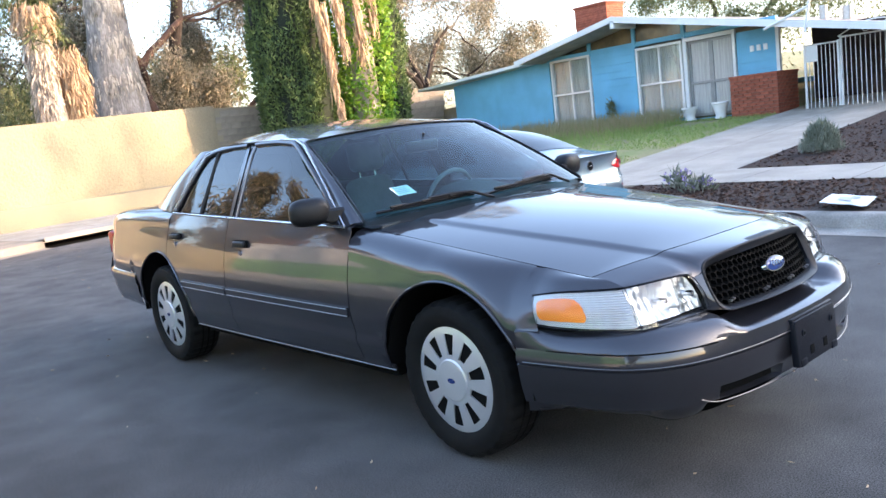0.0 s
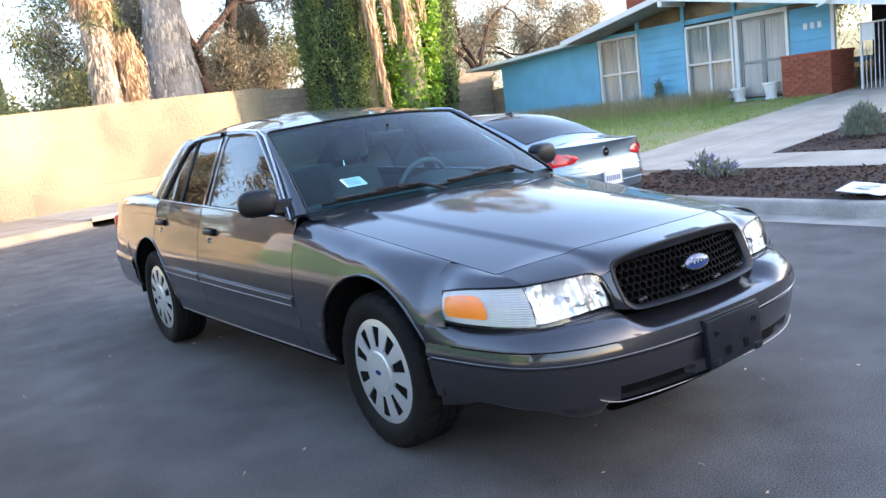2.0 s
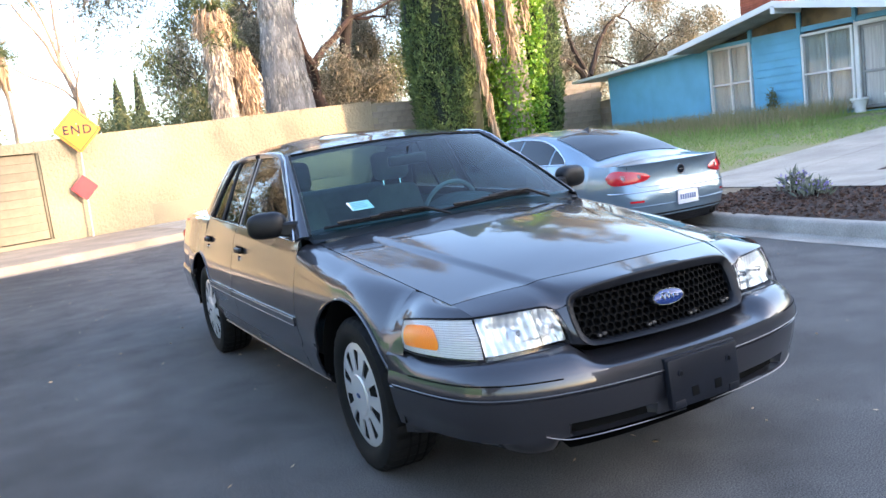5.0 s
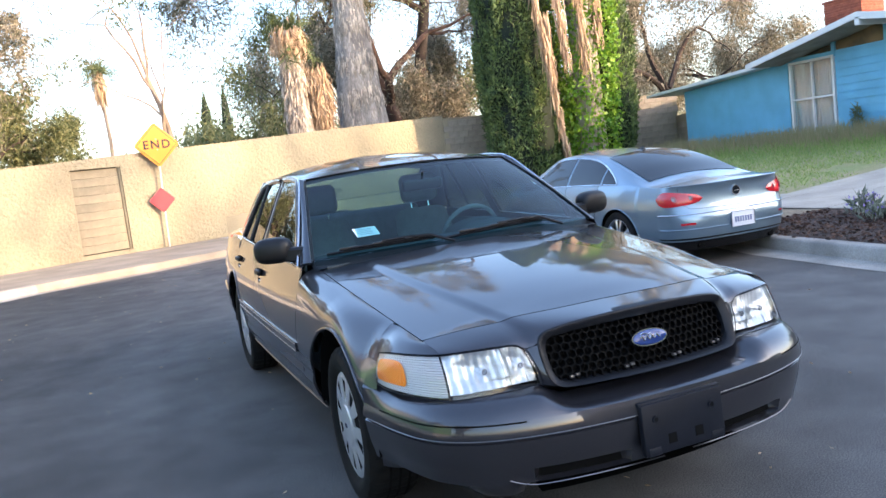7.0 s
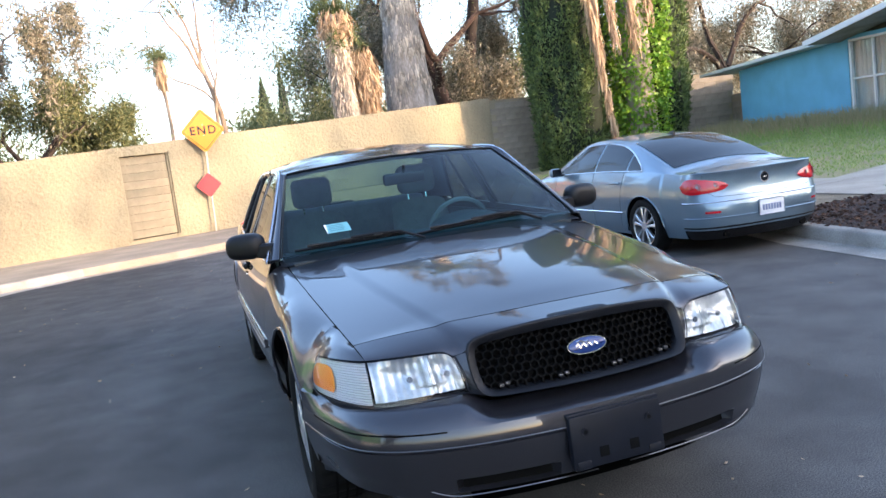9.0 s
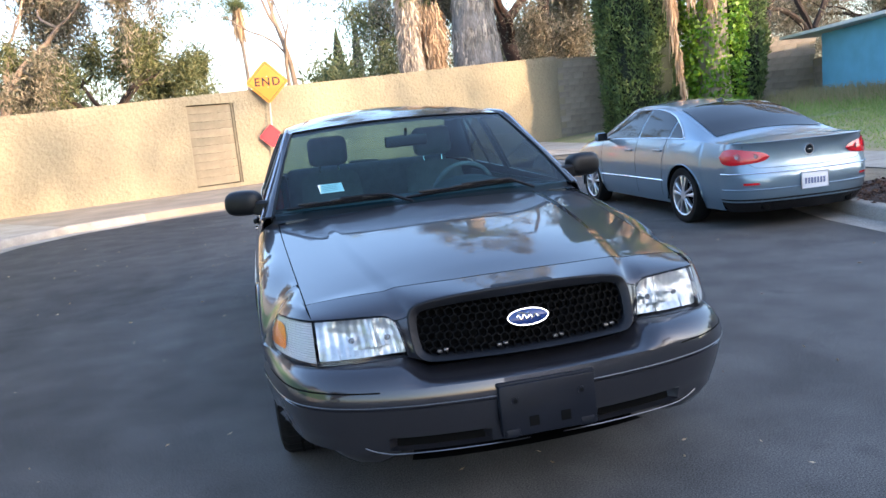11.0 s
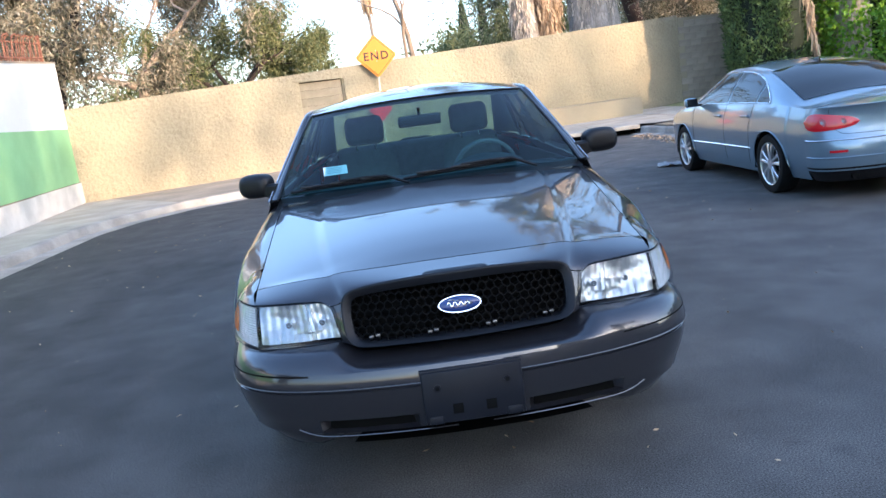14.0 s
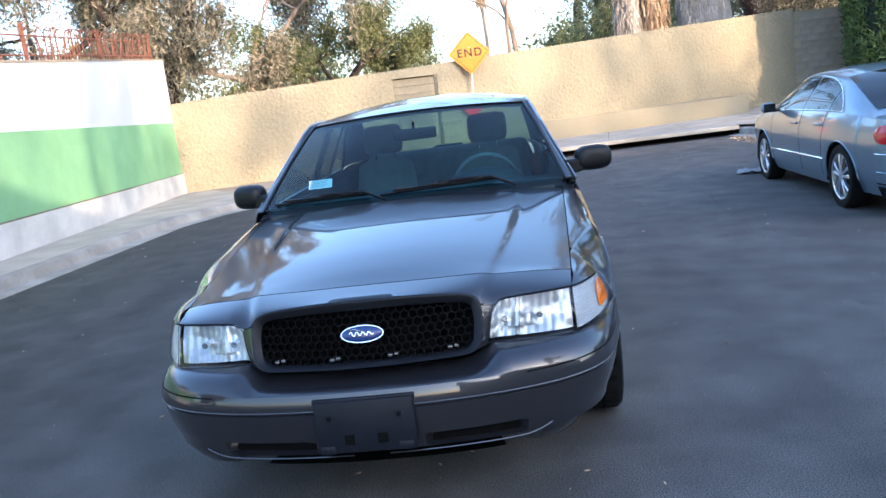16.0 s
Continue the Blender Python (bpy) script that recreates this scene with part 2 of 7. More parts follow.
def tube_bm(points, radius, sides=8, bm=None, cap=True, radii=None):
    """A round bar along points."""
    bm = bm or bmesh.new()
    pts = [Vector(p) for p in points]
    rings = []
    ref = Vector((0.13, 0.21, 0.97)).normalized()
    for i, p in enumerate(pts):
        d = (pts[min(i + 1, len(pts) - 1)] - pts[max(i - 1, 0)]).normalized()
        a = d.cross(ref)
        if a.length < 0.05:
            a = d.cross(Vector((1, 0, 0)))
        a.normalize()
        b = d.cross(a)
        r = radii[i] if radii else radius
        rings.append([bm.verts.new(p + (a * math.cos(k * 2 * math.pi / sides) + b * math.sin(k * 2 * math.pi / sides)) * r) for k in range(sides)])
    for i in range(len(rings) - 1):
        for k in range(sides):
            bm.faces.new((rings[i][k], rings[i][(k + 1) % sides], rings[i + 1][(k + 1) % sides], rings[i + 1][k]))
    if cap:
        bm.faces.new(rings[0][::-1])
        bm.faces.new(rings[-1])
    return bm


def prism_bm(outline, z0, z1, bm=None):
    """An upright prism on an outline of (x, y), counter-clockwise."""
    bm = bm or bmesh.new()
    lo = [bm.verts.new((x, y, z0)) for x, y in outline]
    hi = [bm.verts.new((x, y, z1)) for x, y in outline]
    n = len(outline)
    for i in range(n):
        bm.faces.new((lo[i], lo[(i + 1) % n], hi[(i + 1) % n], hi[i]))
    bm.faces.new(hi)
    bm.faces.new(lo[::-1])
    return bm


def to_ob(name, bm, mat, smooth=True, angle=40):
    bmesh.ops.recalc_face_normals(bm, faces=bm.faces)
    me = bpy.data.meshes.new(name)
    if smooth:
        for f in bm.faces:
            f.smooth = True
        lim = radians(angle)
        for e in bm.edges:
            if len(e.link_faces) == 2 and e.calc_face_angle(0) > lim:
                e.smooth = False
    bm.to_mesh(me)
    bm.free()
    me.materials.append(mat)
    return new(name, me)


def part(name, bm, mat, parent, label="", smooth=True, angle=40, thick=0.0):
    if thick:
        bmesh.ops.recalc_face_normals(bm, faces=bm.faces)
        mid = Vector((0, 0, 0))
        for f in bm.faces:
            mid += f.calc_center_median()
        mid /= len(bm.faces)
        inner = Vector((mid.x * 0.5, mid.y, min(mid.z, 0.5)))
        if sum(f.normal.dot(f.calc_center_median() - inner) * f.calc_area() for f in bm.faces) < 0:
            bmesh.ops.reverse_faces(bm, faces=bm.faces)
        bmesh.ops.solidify(bm, geom=bm.faces[:], thickness=thick)
    ob = to_ob(name, bm, mat, smooth, angle)
    ob.parent = parent
    if label:
        tagged(ob, label)
    return ob


def thing(name, label, category, at=(0, 0, 0), rz=0.0, group=""):
    ob = new(name)
    ob.empty_display_size = 0.2
    ob.matrix_basis = pose(*at, 0, 0, rz)
    return tagged(ob, label, category, group)


def structure(name, bm, mat, label, category, smooth=False, parent=None):
    ob = to_ob(name, bm, mat, smooth)
    return tagged(ob, label, category, kind="structure")


def lerp(a, b, t):
    return a + (b - a) * t


def ease(t):
    t = max(0.0, min(1.0, t))
    return t * t * (3 - 2 * t)


def curve(points, x):
    """Smooth curve through (x, y) points, ends held."""
    if x <= points[0][0]:
        return points[0][1]
    for i in range(len(points) - 1):
        (x0, y0), (x1, y1) = points[i], points[i + 1]
        if x <= x1:
            m0 = (y1 - points[i - 1][1]) / (x1 - points[i - 1][0]) if i else (y1 - y0) / (x1 - x0)
            m1 = (points[i + 2][1] - y0) / (points[i + 2][0] - x0) if i + 2 < len(points) else (y1 - y0) / (x1 - x0)
            h, t = x1 - x0, (x - x0) / (x1 - x0)
            return ((2 * t ** 3 - 3 * t * t + 1) * y0 + (t ** 3 - 2 * t * t + t) * h * m0 + (3 * t * t - 2 * t ** 3) * y1 + (t ** 3 - t * t) * h * m1)
    return points[-1][1]

# ---------------- ground, kerbs, walls ----------------
KERB = [(-5.25, -40), (-5.25, 2.0), (-5.3, 7.6), (-5.0, 8.8), (-4.3, 9.9), (-3.1, 10.75), (-1.2, 11.55), (0.5, 12.45), (1.3, 12.80), (2.9, 13.28), (5.42, 13.42),
        (5.62, 12.3), (5.52, 9.0), (5.45, 6.0), (5.24, 3.2), (4.85, 1.9), (4.62, 0.3), (4.52, -1.3), (4.5, -40)]


def terrain(x):
    return 0.15 + 0.08 * max(0.0, min(1.0, (x - 4.6) / 3.6)) + 0.072 * max(0.0, x - 8.2)


def build_ground():
    bm = bmesh.new()
    s = 600
    vs = [bm.verts.new(p) for p in ((-s, -s, 0), (s, -s, 0), (s, s, 0), (-s, s, 0))]
    bm.faces.new(vs)
    structure("ground", bm, M_ASPHALT, "dark worn asphalt street surface in shade", "road")


build_ground()

WALL_A, WALL_B = Vector((-7.4, 13.3)), Vector((9.05, 20.602))
wall_dir = (WALL_B - WALL_A).normalized()
wall_nrm = Vector((wall_dir.y, -wall_dir.x))      # towards the street


def wall_pt(s, out=0.0):
    p = WALL_A + wall_dir * s + wall_nrm * out
    return p.x, p.y


def wall_top(s):
    return 2.24 + 0.0415 * s


WALL_LEN = (WALL_B - WALL_A).length
WW_A, WW_B = Vector((-5.35, -4.0)), Vector((-7.45, 13.4))


def resample(pts, step):
    out = []
    for (x0, y0), (x1, y1) in zip(pts, pts[1:]):
        n = max(1, int(math.hypot(x1 - x0, y1 - y0) / step))
        out += [(lerp(x0, x1, i / n), lerp(y0, y1, i / n)) for i in range(n)]
    return out + [pts[-1]]


def offset_line(pts, d):
    out = []
    for i, p in enumerate(pts):
        a, b = Vector(pts[max(i - 1, 0)]), Vector(pts[min(i + 1, len(pts) - 1)])
        t = (b - a).normalized()
        out.append((p[0] - t.y * d, p[1] + t.x * d))
    return out


def strip_bm(line, profile):
    """Sweeps a profile of (offset to the left, z) along a line."""
    bm = bmesh.new()
    cols = [offset_line(line, d) for d, _ in profile]
    vs = [[bm.verts.new((cols[j][i][0], cols[j][i][1], profile[j][1])) for j in range(len(profile))] for i in range(len(line))]
    for i in range(len(line) - 1):
        for j in range(len(profile) - 1):
            bm.faces.new((vs[i][j], vs[i + 1][j], vs[i + 1][j + 1], vs[i][j + 1]))
    return bm


def build_kerbs():
    # the line runs north along the west kerb, along the end and back south: land lies to its left
    prof = [(-0.27, 0.004), (-0.02, 0.012), (0.0, 0.02), (0.015, 0.125), (0.035, 0.148), (0.06, 0.154), (0.16, 0.154), (0.16, 0.0)]
    # north kerb takes the darker copy, so that the sun doesn't bleach it
    for nm, ln, mat, look in (("kerb_west", KERB[:6], M_KERB, "weathered concrete kerb with a pale gutter strip"), ("kerb_north", KERB[5:9], M_CONCTAN, "low tan concrete kerb at the street end, darkened against the sun"), ("kerb_east", KERB[10:], M_KERB, "weathered concrete kerb with a pale gutter strip")):
        structure(nm, strip_bm(resample(ln, 0.6), prof), mat, look, "kerb", smooth=True)
    # storm drain mouth under a steel-edged lip
    ln = resample(KERB[8:11], 0.4)
    # black sheet colours the shade under the lip and just before it
    structure("kerb_drain", strip_bm(ln, [(-0.12, 0.004), (-0.02, 0.003), (0.0, 0.003), (0.35, 0.003), (0.35, 0.118)]), M_DARK, "street storm drain mouth with its shade coloured black", "drain")
    structure("kerb_lip", strip_bm(ln, [(0.3, 0.115), (-0.01, 0.115), (-0.02, 0.125), (-0.015, 0.195), (0.005, 0.208), (0.3, 0.208)]), M_CONC, "concrete lip over the storm drain", "kerb")


build_kerbs()


def fill_bm(outline, zfn, step=0.0):
    bm = bmesh.new()
    f = bm.faces.new([bm.verts.new((x, y, 0)) for x, y in outline])
    bmesh.ops.triangulate(bm, faces=[f])
    for v in bm.verts:
        v.co.z = zfn(v.co.x, v.co.y)
    return bm


M_JOINT = material("dark_joint", (0.10, 0.09, 0.08), 0.95, var=0.3, scale=4)


def build_pavements():
    west = offset_line(KERB[:10], 0.16)
    bm = fill_bm(west + [wall_pt(WALL_LEN - 3.0), wall_pt(0), (WW_A.x, WW_A.y), (-5.4, -40)][0:1] + [wall_pt(0), (WW_A.x - 0.05, WW_A.y), (-5.42, -40)], lambda x, y: 0.152)
    structure("pavement_west", bm, M_CONC, "pale concrete pavement in front of the walls", "pavement")
    # land behind the east kerb, rising to the house
    ys = [-40, -12, -3, 0, 1.2, 2.1, 3.2, 5, 8, 12, 17, 24, 40, 80]
    xs = [0.0, 0.6, 1.4, 2.0]

    def kx(y):
        best = 5.5
        for (x0, y0), (x1, y1) in zip(KERB[11:], KERB[12:]):
            if y1 <= y <= y0:
                best = lerp(x0, x1, (y - y0) / (y1 - y0))
        return best + 0.16

    def sheet(name, y0, y1, x0, x1, mat, label, cat, lift=0.0, ny=24, nx=10, rough=0.0):
        def fn(u, v):
            y = lerp(y0, y1, v)
            a = kx(y) if x0 is None else x0
            x = lerp(a, x1, u)
            return (x, y, terrain(x) + lift + rough * noise.noise((x * 5, y * 5, 0)))
        return structure(name, grid_bm(fn, nx, ny), mat, label, cat, smooth=True)

    sheet("verge_mulch", -40, 3.0, None, 6.8, M_MULCH, "dark bark mulch strip beside the kerb", "planting bed", 0.0, 120, 14, 0.012)
    sheet("verge_dirt", 3.0, 13.2, None, 6.8, M_DIRT, "bare dry dirt verge with dead grass", "verge", 0.0, 40, 8, 0.01)
    sheet("pavement_east", -40, 40, 6.8, 8.2, M_CONC, "pale concrete pavement in front of the house", "pavement", 0.012, 40, 2)
    sheet("driveway", 2.2, 5.0, 8.2, 15.9, M_CONC, "pale concrete driveway leading to the house", "driveway", 0.006, 4, 8)
    for name, lines in (("pavement_east", [(6.82, -6 + 1.5 * i, 8.18, -6 + 1.5 * i) for i in range(16)]), ("driveway", [(8.2, 2.25, 8.2, 4.98), (10.6, 2.25, 10.6, 4.98), (13.2, 2.25, 13.2, 4.98), (8.25, 3.6, 15.8, 3.6)])):
        par = bpy.data.objects[name]
        for x0, y0, x1, y1 in lines:
            lift = 0.0135 if name == "pavement_east" else 0.0075
            w = 0.006
            dx, dy = (0, w) if y0 == y1 else (w, 0)
            n = 6
            bm = grid_bm(lambda u, v: (lerp(x0, x1, u) + dx * (v * 2 - 1), lerp(y0, y1, u) + dy * (v * 2 - 1), terrain(lerp(x0, x1, u)) + lift), n, 1)
            part("joint", bm, M_JOINT, par, smooth=False)
    sheet("bed_mulch", -40, 2.2, 8.2, 15.9, M_MULCH, "dark bark mulch bed beside the driveway", "planting bed", 0.0, 90, 24, 0.015)
    sheet("lawn", 5.0, 80, 8.2, 60, M_LAWN, "patchy dry lawn rising to the house", "lawn", 0.0, 60, 30, 0.02)
    sheet("yard", -40, 5.0, 15.9, 60, M_CONC, "paved yard beside the house", "yard", 0.002, 6, 6)
    # overlay in the sun below the stucco wall, its colour darkened to hold brightness down
    bm = fill_bm(offset_line(KERB[3:10], 0.16)[1:6] + [wall_pt(8.9, 0.02), wall_pt(0.5, 0.02)], lambda x, y: 0.1555)
    structure("pavement_middle", bm, M_CONCTAN, "tan pavement below the stucco wall, darkened against the sun", "pavement")
    # pavement north of the drain, up to the wall
    lip = offset_line(KERB[8:11], 0.29)
    bm = fill_bm(lip + [(5.66, 13.2), (6.79, 13.2), (6.79, 19.55), wall_pt(8.9, 0.02)], lambda x, y: 0.160 if x < 1.35 else 0.206)
    structure("pavement_north", bm, M_CONC, "pale concrete pavement at the end of the street", "pavement")
    for c in (2.6, 4.4, 6.2):
        bm = grid_bm(lambda u, v: (c + 0.35 * u + 0.009 * v, lerp(13.75, 17.0 + 0.25 * (c - 2.6), u), 0.2085), 4, 1)
        part("joint", bm, M_JOINT, bpy.data.objects["pavement_north"], smooth=False)
    # land behind the walls
    back = fill_bm([wall_pt(-20, -0.3), wall_pt(WALL_LEN + 3, -0.3), (60, 40), (60, 300), (-120, 300), (-120, 10)], lambda x, y: 0.05)
    structure("field", back, M_DIRT, "dry ground behind the wall", "ground")


build_pavements()


def wall_slab(bm, s0, s1, z0, z1a, z1b, out=0.0, thick=0.25):
    p = [(*wall_pt(s0, out), ), (*wall_pt(s1, out), ), (*wall_pt(s1, out - thick), ), (*wall_pt(s0, out - thick), )]
    zs = (z1a, z1b, z1b, z1a)
    lo = [bm.verts.new((x, y, z0)) for x, y in p]
    hi = [bm.verts.new((x, y, z)) for (x, y), z in zip(p, zs)]
    for i in range(4):
        bm.faces.new((lo[i], lo[(i + 1) % 4], hi[(i + 1) % 4], hi[i]))
    bm.faces.new(hi)
    bm.faces.new(lo[::-1])


DOOR_S0, DOOR_S1, DOOR_Z0, DOOR_Z1 = 5.36, 6.58, 0.25, 2.25


def build_tan_wall():
    bm = bmesh.new()
    wall_slab(bm, -0.25, DOOR_S0, 0, wall_top(0), wall_top(DOOR_S0))
    wall_slab(bm, DOOR_S0, DOOR_S1, DOOR_Z1, wall_top(DOOR_S0), wall_top(DOOR_S1))
    wall_slab(bm, DOOR_S0, DOOR_S1, 0, DOOR_Z0, DOOR_Z0)
    wall_slab(bm, DOOR_S1, WALL_LEN, 0, wall_top(DOOR_S1), wall_top(WALL_LEN))
    structure("wall_north", bm, M_STUCCO, "rough troweled tan stucco boundary wall", "wall")
    # low plinth with a sloped end
    bm = bmesh.new()
    prism_bm([wall_pt(9.7, 0.16), wall_pt(15.0, 1.5), wall_pt(15.2, 0.004), wall_pt(9.2, 0.004)], 0, 0.69, bm)
    structure("wall_plinth", bm, M_STUCCO2, "low smooth tan plinth along the stucco wall", "wall")
    # shutter door of horizontal boards
    door = thing("shutter_door", "closed tan door of horizontal boards set in the stucco wall", "door")
    n = 10
    h = (DOOR_Z1 - DOOR_Z0 - 0.04) / n
    ang = math.degrees(math.atan2(wall_dir.y, wall_dir.x))
    for i in range(n):
        b = box_bm(DOOR_S1 - DOOR_S0 - 0.09, 0.03, h - 0.004, bevel=0.004, seg=1)
        o = part("board", b, M_DOORPAINT, door)
        x, y = wall_pt((DOOR_S0 + DOOR_S1) / 2, -0.11 + 0.004 * random.uniform(-1, 1))
        o.matrix_basis = pose(x, y, DOOR_Z0 + 0.02 + h * (i + 0.5), 0, 0, ang)
    for s in (DOOR_S0 + 0.022, DOOR_S1 - 0.022):
        o = part("jamb", box_bm(0.043, 0.1, DOOR_Z1 - DOOR_Z0, bevel=0.004), M_STUCCO2, door)
        o.matrix_basis = pose(*wall_pt(s, -0.1), (DOOR_Z0 + DOOR_Z1) / 2, 0, 0, ang)
    o = part("backing", box_bm(DOOR_S1 - DOOR_S0, 0.02, DOOR_Z1 - DOOR_Z0), M_DARK, door)
    o.matrix_basis = pose(*wall_pt((DOOR_S0 + DOOR_S1) / 2, -0.2), (DOOR_Z0 + DOOR_Z1) / 2, 0, 0, ang)
    # grey block wall that goes on behind the trees to the house
    bm = bmesh.new()
    P = [(9.06, 20.61), (11.2, 21.0), (17.3, 18.6), (17.45, 18.9), (11.25, 21.3), (8.96, 20.87)]
    prism_bm(P, 0, 2.9, bm)
    prism_bm([(17.25, 18.62), (16.1, 16.66), (16.3, 16.6), (17.45, 18.5)], 0, 2.05, bm)
    bw = structure("wall_block", bm, M_STUCCO2, "grey concrete block wall in shade", "wall")
    one = None
    for (ax, ay), (bx, by) in (((9.06, 20.61), (11.2, 21.0)), ((11.2, 21.0), (17.3, 18.6)), ((17.25, 18.62), (16.1, 16.66))):
        d = Vector((bx - ax, by - ay))
        ln, ang = d.length, math.degrees(math.atan2(d.y, d.x))
        d.normalize()
        nrm = Vector((d.y, -d.x)) * (1 if ax < 17 else 1)
        for j in range(14 if ax < 17 else 9):
            s = -0.2 * (j % 2)
            while s < ln - 0.21:
                if s > -0.05:
                    if one is None:
                        o = one = part("block", box_bm(0.392, 0.05, 0.193, bevel=0.008, seg=1), M_BLOCK, bw)
                    else:
                        o = new("block", one.data)
                        o.parent = bw
                    c = Vector((ax, ay)) + d * (s + 0.2) - nrm * 0.016
                    o.matrix_basis = pose(c.x, c.y, 0.11 + 0.2 * j, 0, 0, ang)
                s += 0.4


build_tan_wall()


def ww_pt(y, out=0.0):
    t = (y - WW_A.y) / (WW_B.y - WW_A.y)
    d = (WW_B - WW_A).normalized()
    p = WW_A.lerp(WW_B, t)
    return p.x + d.y * out, p.y - d.x * out


def ww_slab(bm, y0, y1, z0a, z0b, z1a, z1b, out, thick):
    p = [ww_pt(y0, out), ww_pt(y1, out), ww_pt(y1, out - thick), ww_pt(y0, out - thick)]
    lo = [bm.verts.new((x, y, z)) for (x, y), z in zip(p, (z0a, z0b, z0b, z0a))]
    hi = [bm.verts.new((x, y, z)) for (x, y), z in zip(p, (z1a, z1b, z1b, z1a))]
    for i in range(4):
        bm.faces.new((lo[i], lo[(i + 1) % 4], hi[(i + 1) % 4], hi[i]))
    bm.faces.new(hi)
    bm.faces.new(lo[::-1])


def build_white_wall():
    z = lambda y: 2.76 + (y - 5.5) * 0.064
    bm = bmesh.new()
    ww_slab(bm, -4, 13.36, 1.82, 1.82, z(-4), z(13.36), 0.0, 0.22)
    structure("wall_west_upper", bm, M_WHITEWALL, "white painted upper half of a wall", "wall")
    bm = bmesh.new()
    ww_slab(bm, -4, 13.36, 0.6, 0.62, 1.82, 1.82, 0.003, 0.223)
    structure("wall_west_lower", bm, M_GREENWALL, "bright green painted band of a wall", "wall")
    bm = bmesh.new()
    ww_slab(bm, -4, 9.9, 0, 0, 0.6, 0.61, 0.10, 0.32)
    ww_slab(bm, 9.9, 13.36, 0, 0, 0.61, 0.62, 0.04, 0.26)
    structure("wall_west_footing", bm, M_FOOTING, "whitewashed concrete footing below the painted wall", "wall")
    bm = bmesh.new()
    ww_slab(bm, -4, 13.38, z(-4), z(13.38), z(-4) + 0.035, z(13.38) + 0.035, 0.012, 0.244)
    structure("wall_west_coping", bm, M_CONCTAN, "thin weathered coping on the painted wall", "wall")
    bm = bmesh.new()
    ww_slab(bm, -4, 9.9, 0.6005, 0.6105, 0.612, 0.622, 0.103, 0.09)
    ww_slab(bm, 9.9, 13.36, 0.6105, 0.6205, 0.622, 0.632, 0.043, 0.03)
    structure("footing_ledge", bm, M_DIRT, "dirt along the top of the footing", "ledge")
    fence = thing("iron_fence", "rusty red iron fence with bent-over pickets on the wall", "fence")
    d = (WW_B - WW_A).normalized()
    for y in (1.0, 4.0, 7.0, 10.0, 12.9):
        x, yy = ww_pt(y, -0.11)
        part("post", box_bm(0.05, 0.05, 0.62, (x, yy, z(y) + 0.29)), M_RUST, fence)
    for dz in (0.12, 0.42):
        a, b = ww_pt(0.5, -0.11), ww_pt(12.95, -0.11)
        part("rail", tube_bm([(*a, z(0.5) + dz), (*b, z(12.95) + dz)], 0.017, 6), M_RUST, fence)
    bar = None
    y = 0.6
    while y < 12.85:
        x, yy = ww_pt(y, -0.11)
        if bar is None:
            bm = tube_bm([(0, 0, 0.03), (0, 0, 0.44), (0.012, 0, 0.51), (0.05, 0, 0.55), (0.10, 0, 0.56)], 0.011, 6)
            bar = part("picket", bm, M_RUST, fence)
            o = bar
        else:
            o = new("picket", bar.data)
            o.parent = fence
        o.matrix_basis = pose(x, yy, z(y), random.uniform(-9, 5), random.uniform(-12, 6), random.uniform(-25, 25))
        y += 0.125 if not 5.2 < y < 7.3 else random.choice((0.25, 0.5, 0.75))


build_white_wall()

# plain building mass across the street end behind the viewer, whose shade lies over the street
def build_shade_house():
    bm = bmesh.new()
    prism_bm([(5.9, -15), (50, -15), (50, -12.6), (5.9, -12.6)], 0, 6.6, bm)
    structure("wall_south", bm, M_STUCCO2, "plain walls of a building behind the viewer", "wall")
    bm = bmesh.new()
    ridge = [(5.2, 7.25), (11, 7.42), (22, 8.2), (51, 8.35)]
    rows = [[bm.verts.new(p) for p in ((x, -15.6, 6.5), (x, -13.6, z), (x, -11.9, 6.5))] for x, z in ridge]
    for a, b in zip(rows, rows[1:]):
        for k in range(3):
            bm.faces.new((a[k], b[k], b[(k + 1) % 3], a[(k + 1) % 3]))
    bm.faces.new(rows[0])
    bm.faces.new(rows[-1][::-1])
    structure("roof_south", bm, M_ROOF, "plain pitched roof of a building behind the viewer", "roof")


# unseen block added down the street, stops sun passing the nearer building's end
def build_far_sun_block():
    bm = bmesh.new()
    prism_bm([(5.6, -34), (25, -34), (25, -30), (5.6, -30)], 0, 8.4, bm)
    structure("wall_south_far", bm, M_STUCCO2, "plain walls of an unseen far block added against the sun", "wall")
    bm = bmesh.new()
    rows = [[bm.verts.new(p) for p in ((x, -34.6, 8.3), (x, -32, 9.8), (x, -29.4, 8.3))] for x in (5.0, 25.6)]
    for k in range(3):
        bm.faces.new((rows[0][k], rows[1][k], rows[1][(k + 1) % 3], rows[0][(k + 1) % 3]))
    bm.faces.new(rows[0])
    bm.faces.new(rows[1][::-1])
    structure("roof_south_far", bm, M_ROOF, "plain pitched roof of an unseen far block added against the sun", "roof")


build_shade_house()
build_far_sun_block()

# ---------------- the grey sedan ----------------
M_PAINT = material("grey_metallic_paint", (0.038, 0.038, 0.045), 0.30, metal=0.55, coat=1.0, spec=0.05, var=0.06, scale=0.7, fine=0.10, fine_scale=900)
M_PAINT.node_tree.nodes["Principled BSDF"].inputs["Coat IOR"].default_value = 1.62
M_BLACK = material("black_plastic", (0.006, 0.006, 0.007), 0.42, spec=0.35, var=0.2, scale=30, bump=0.12, bump_scale=400)
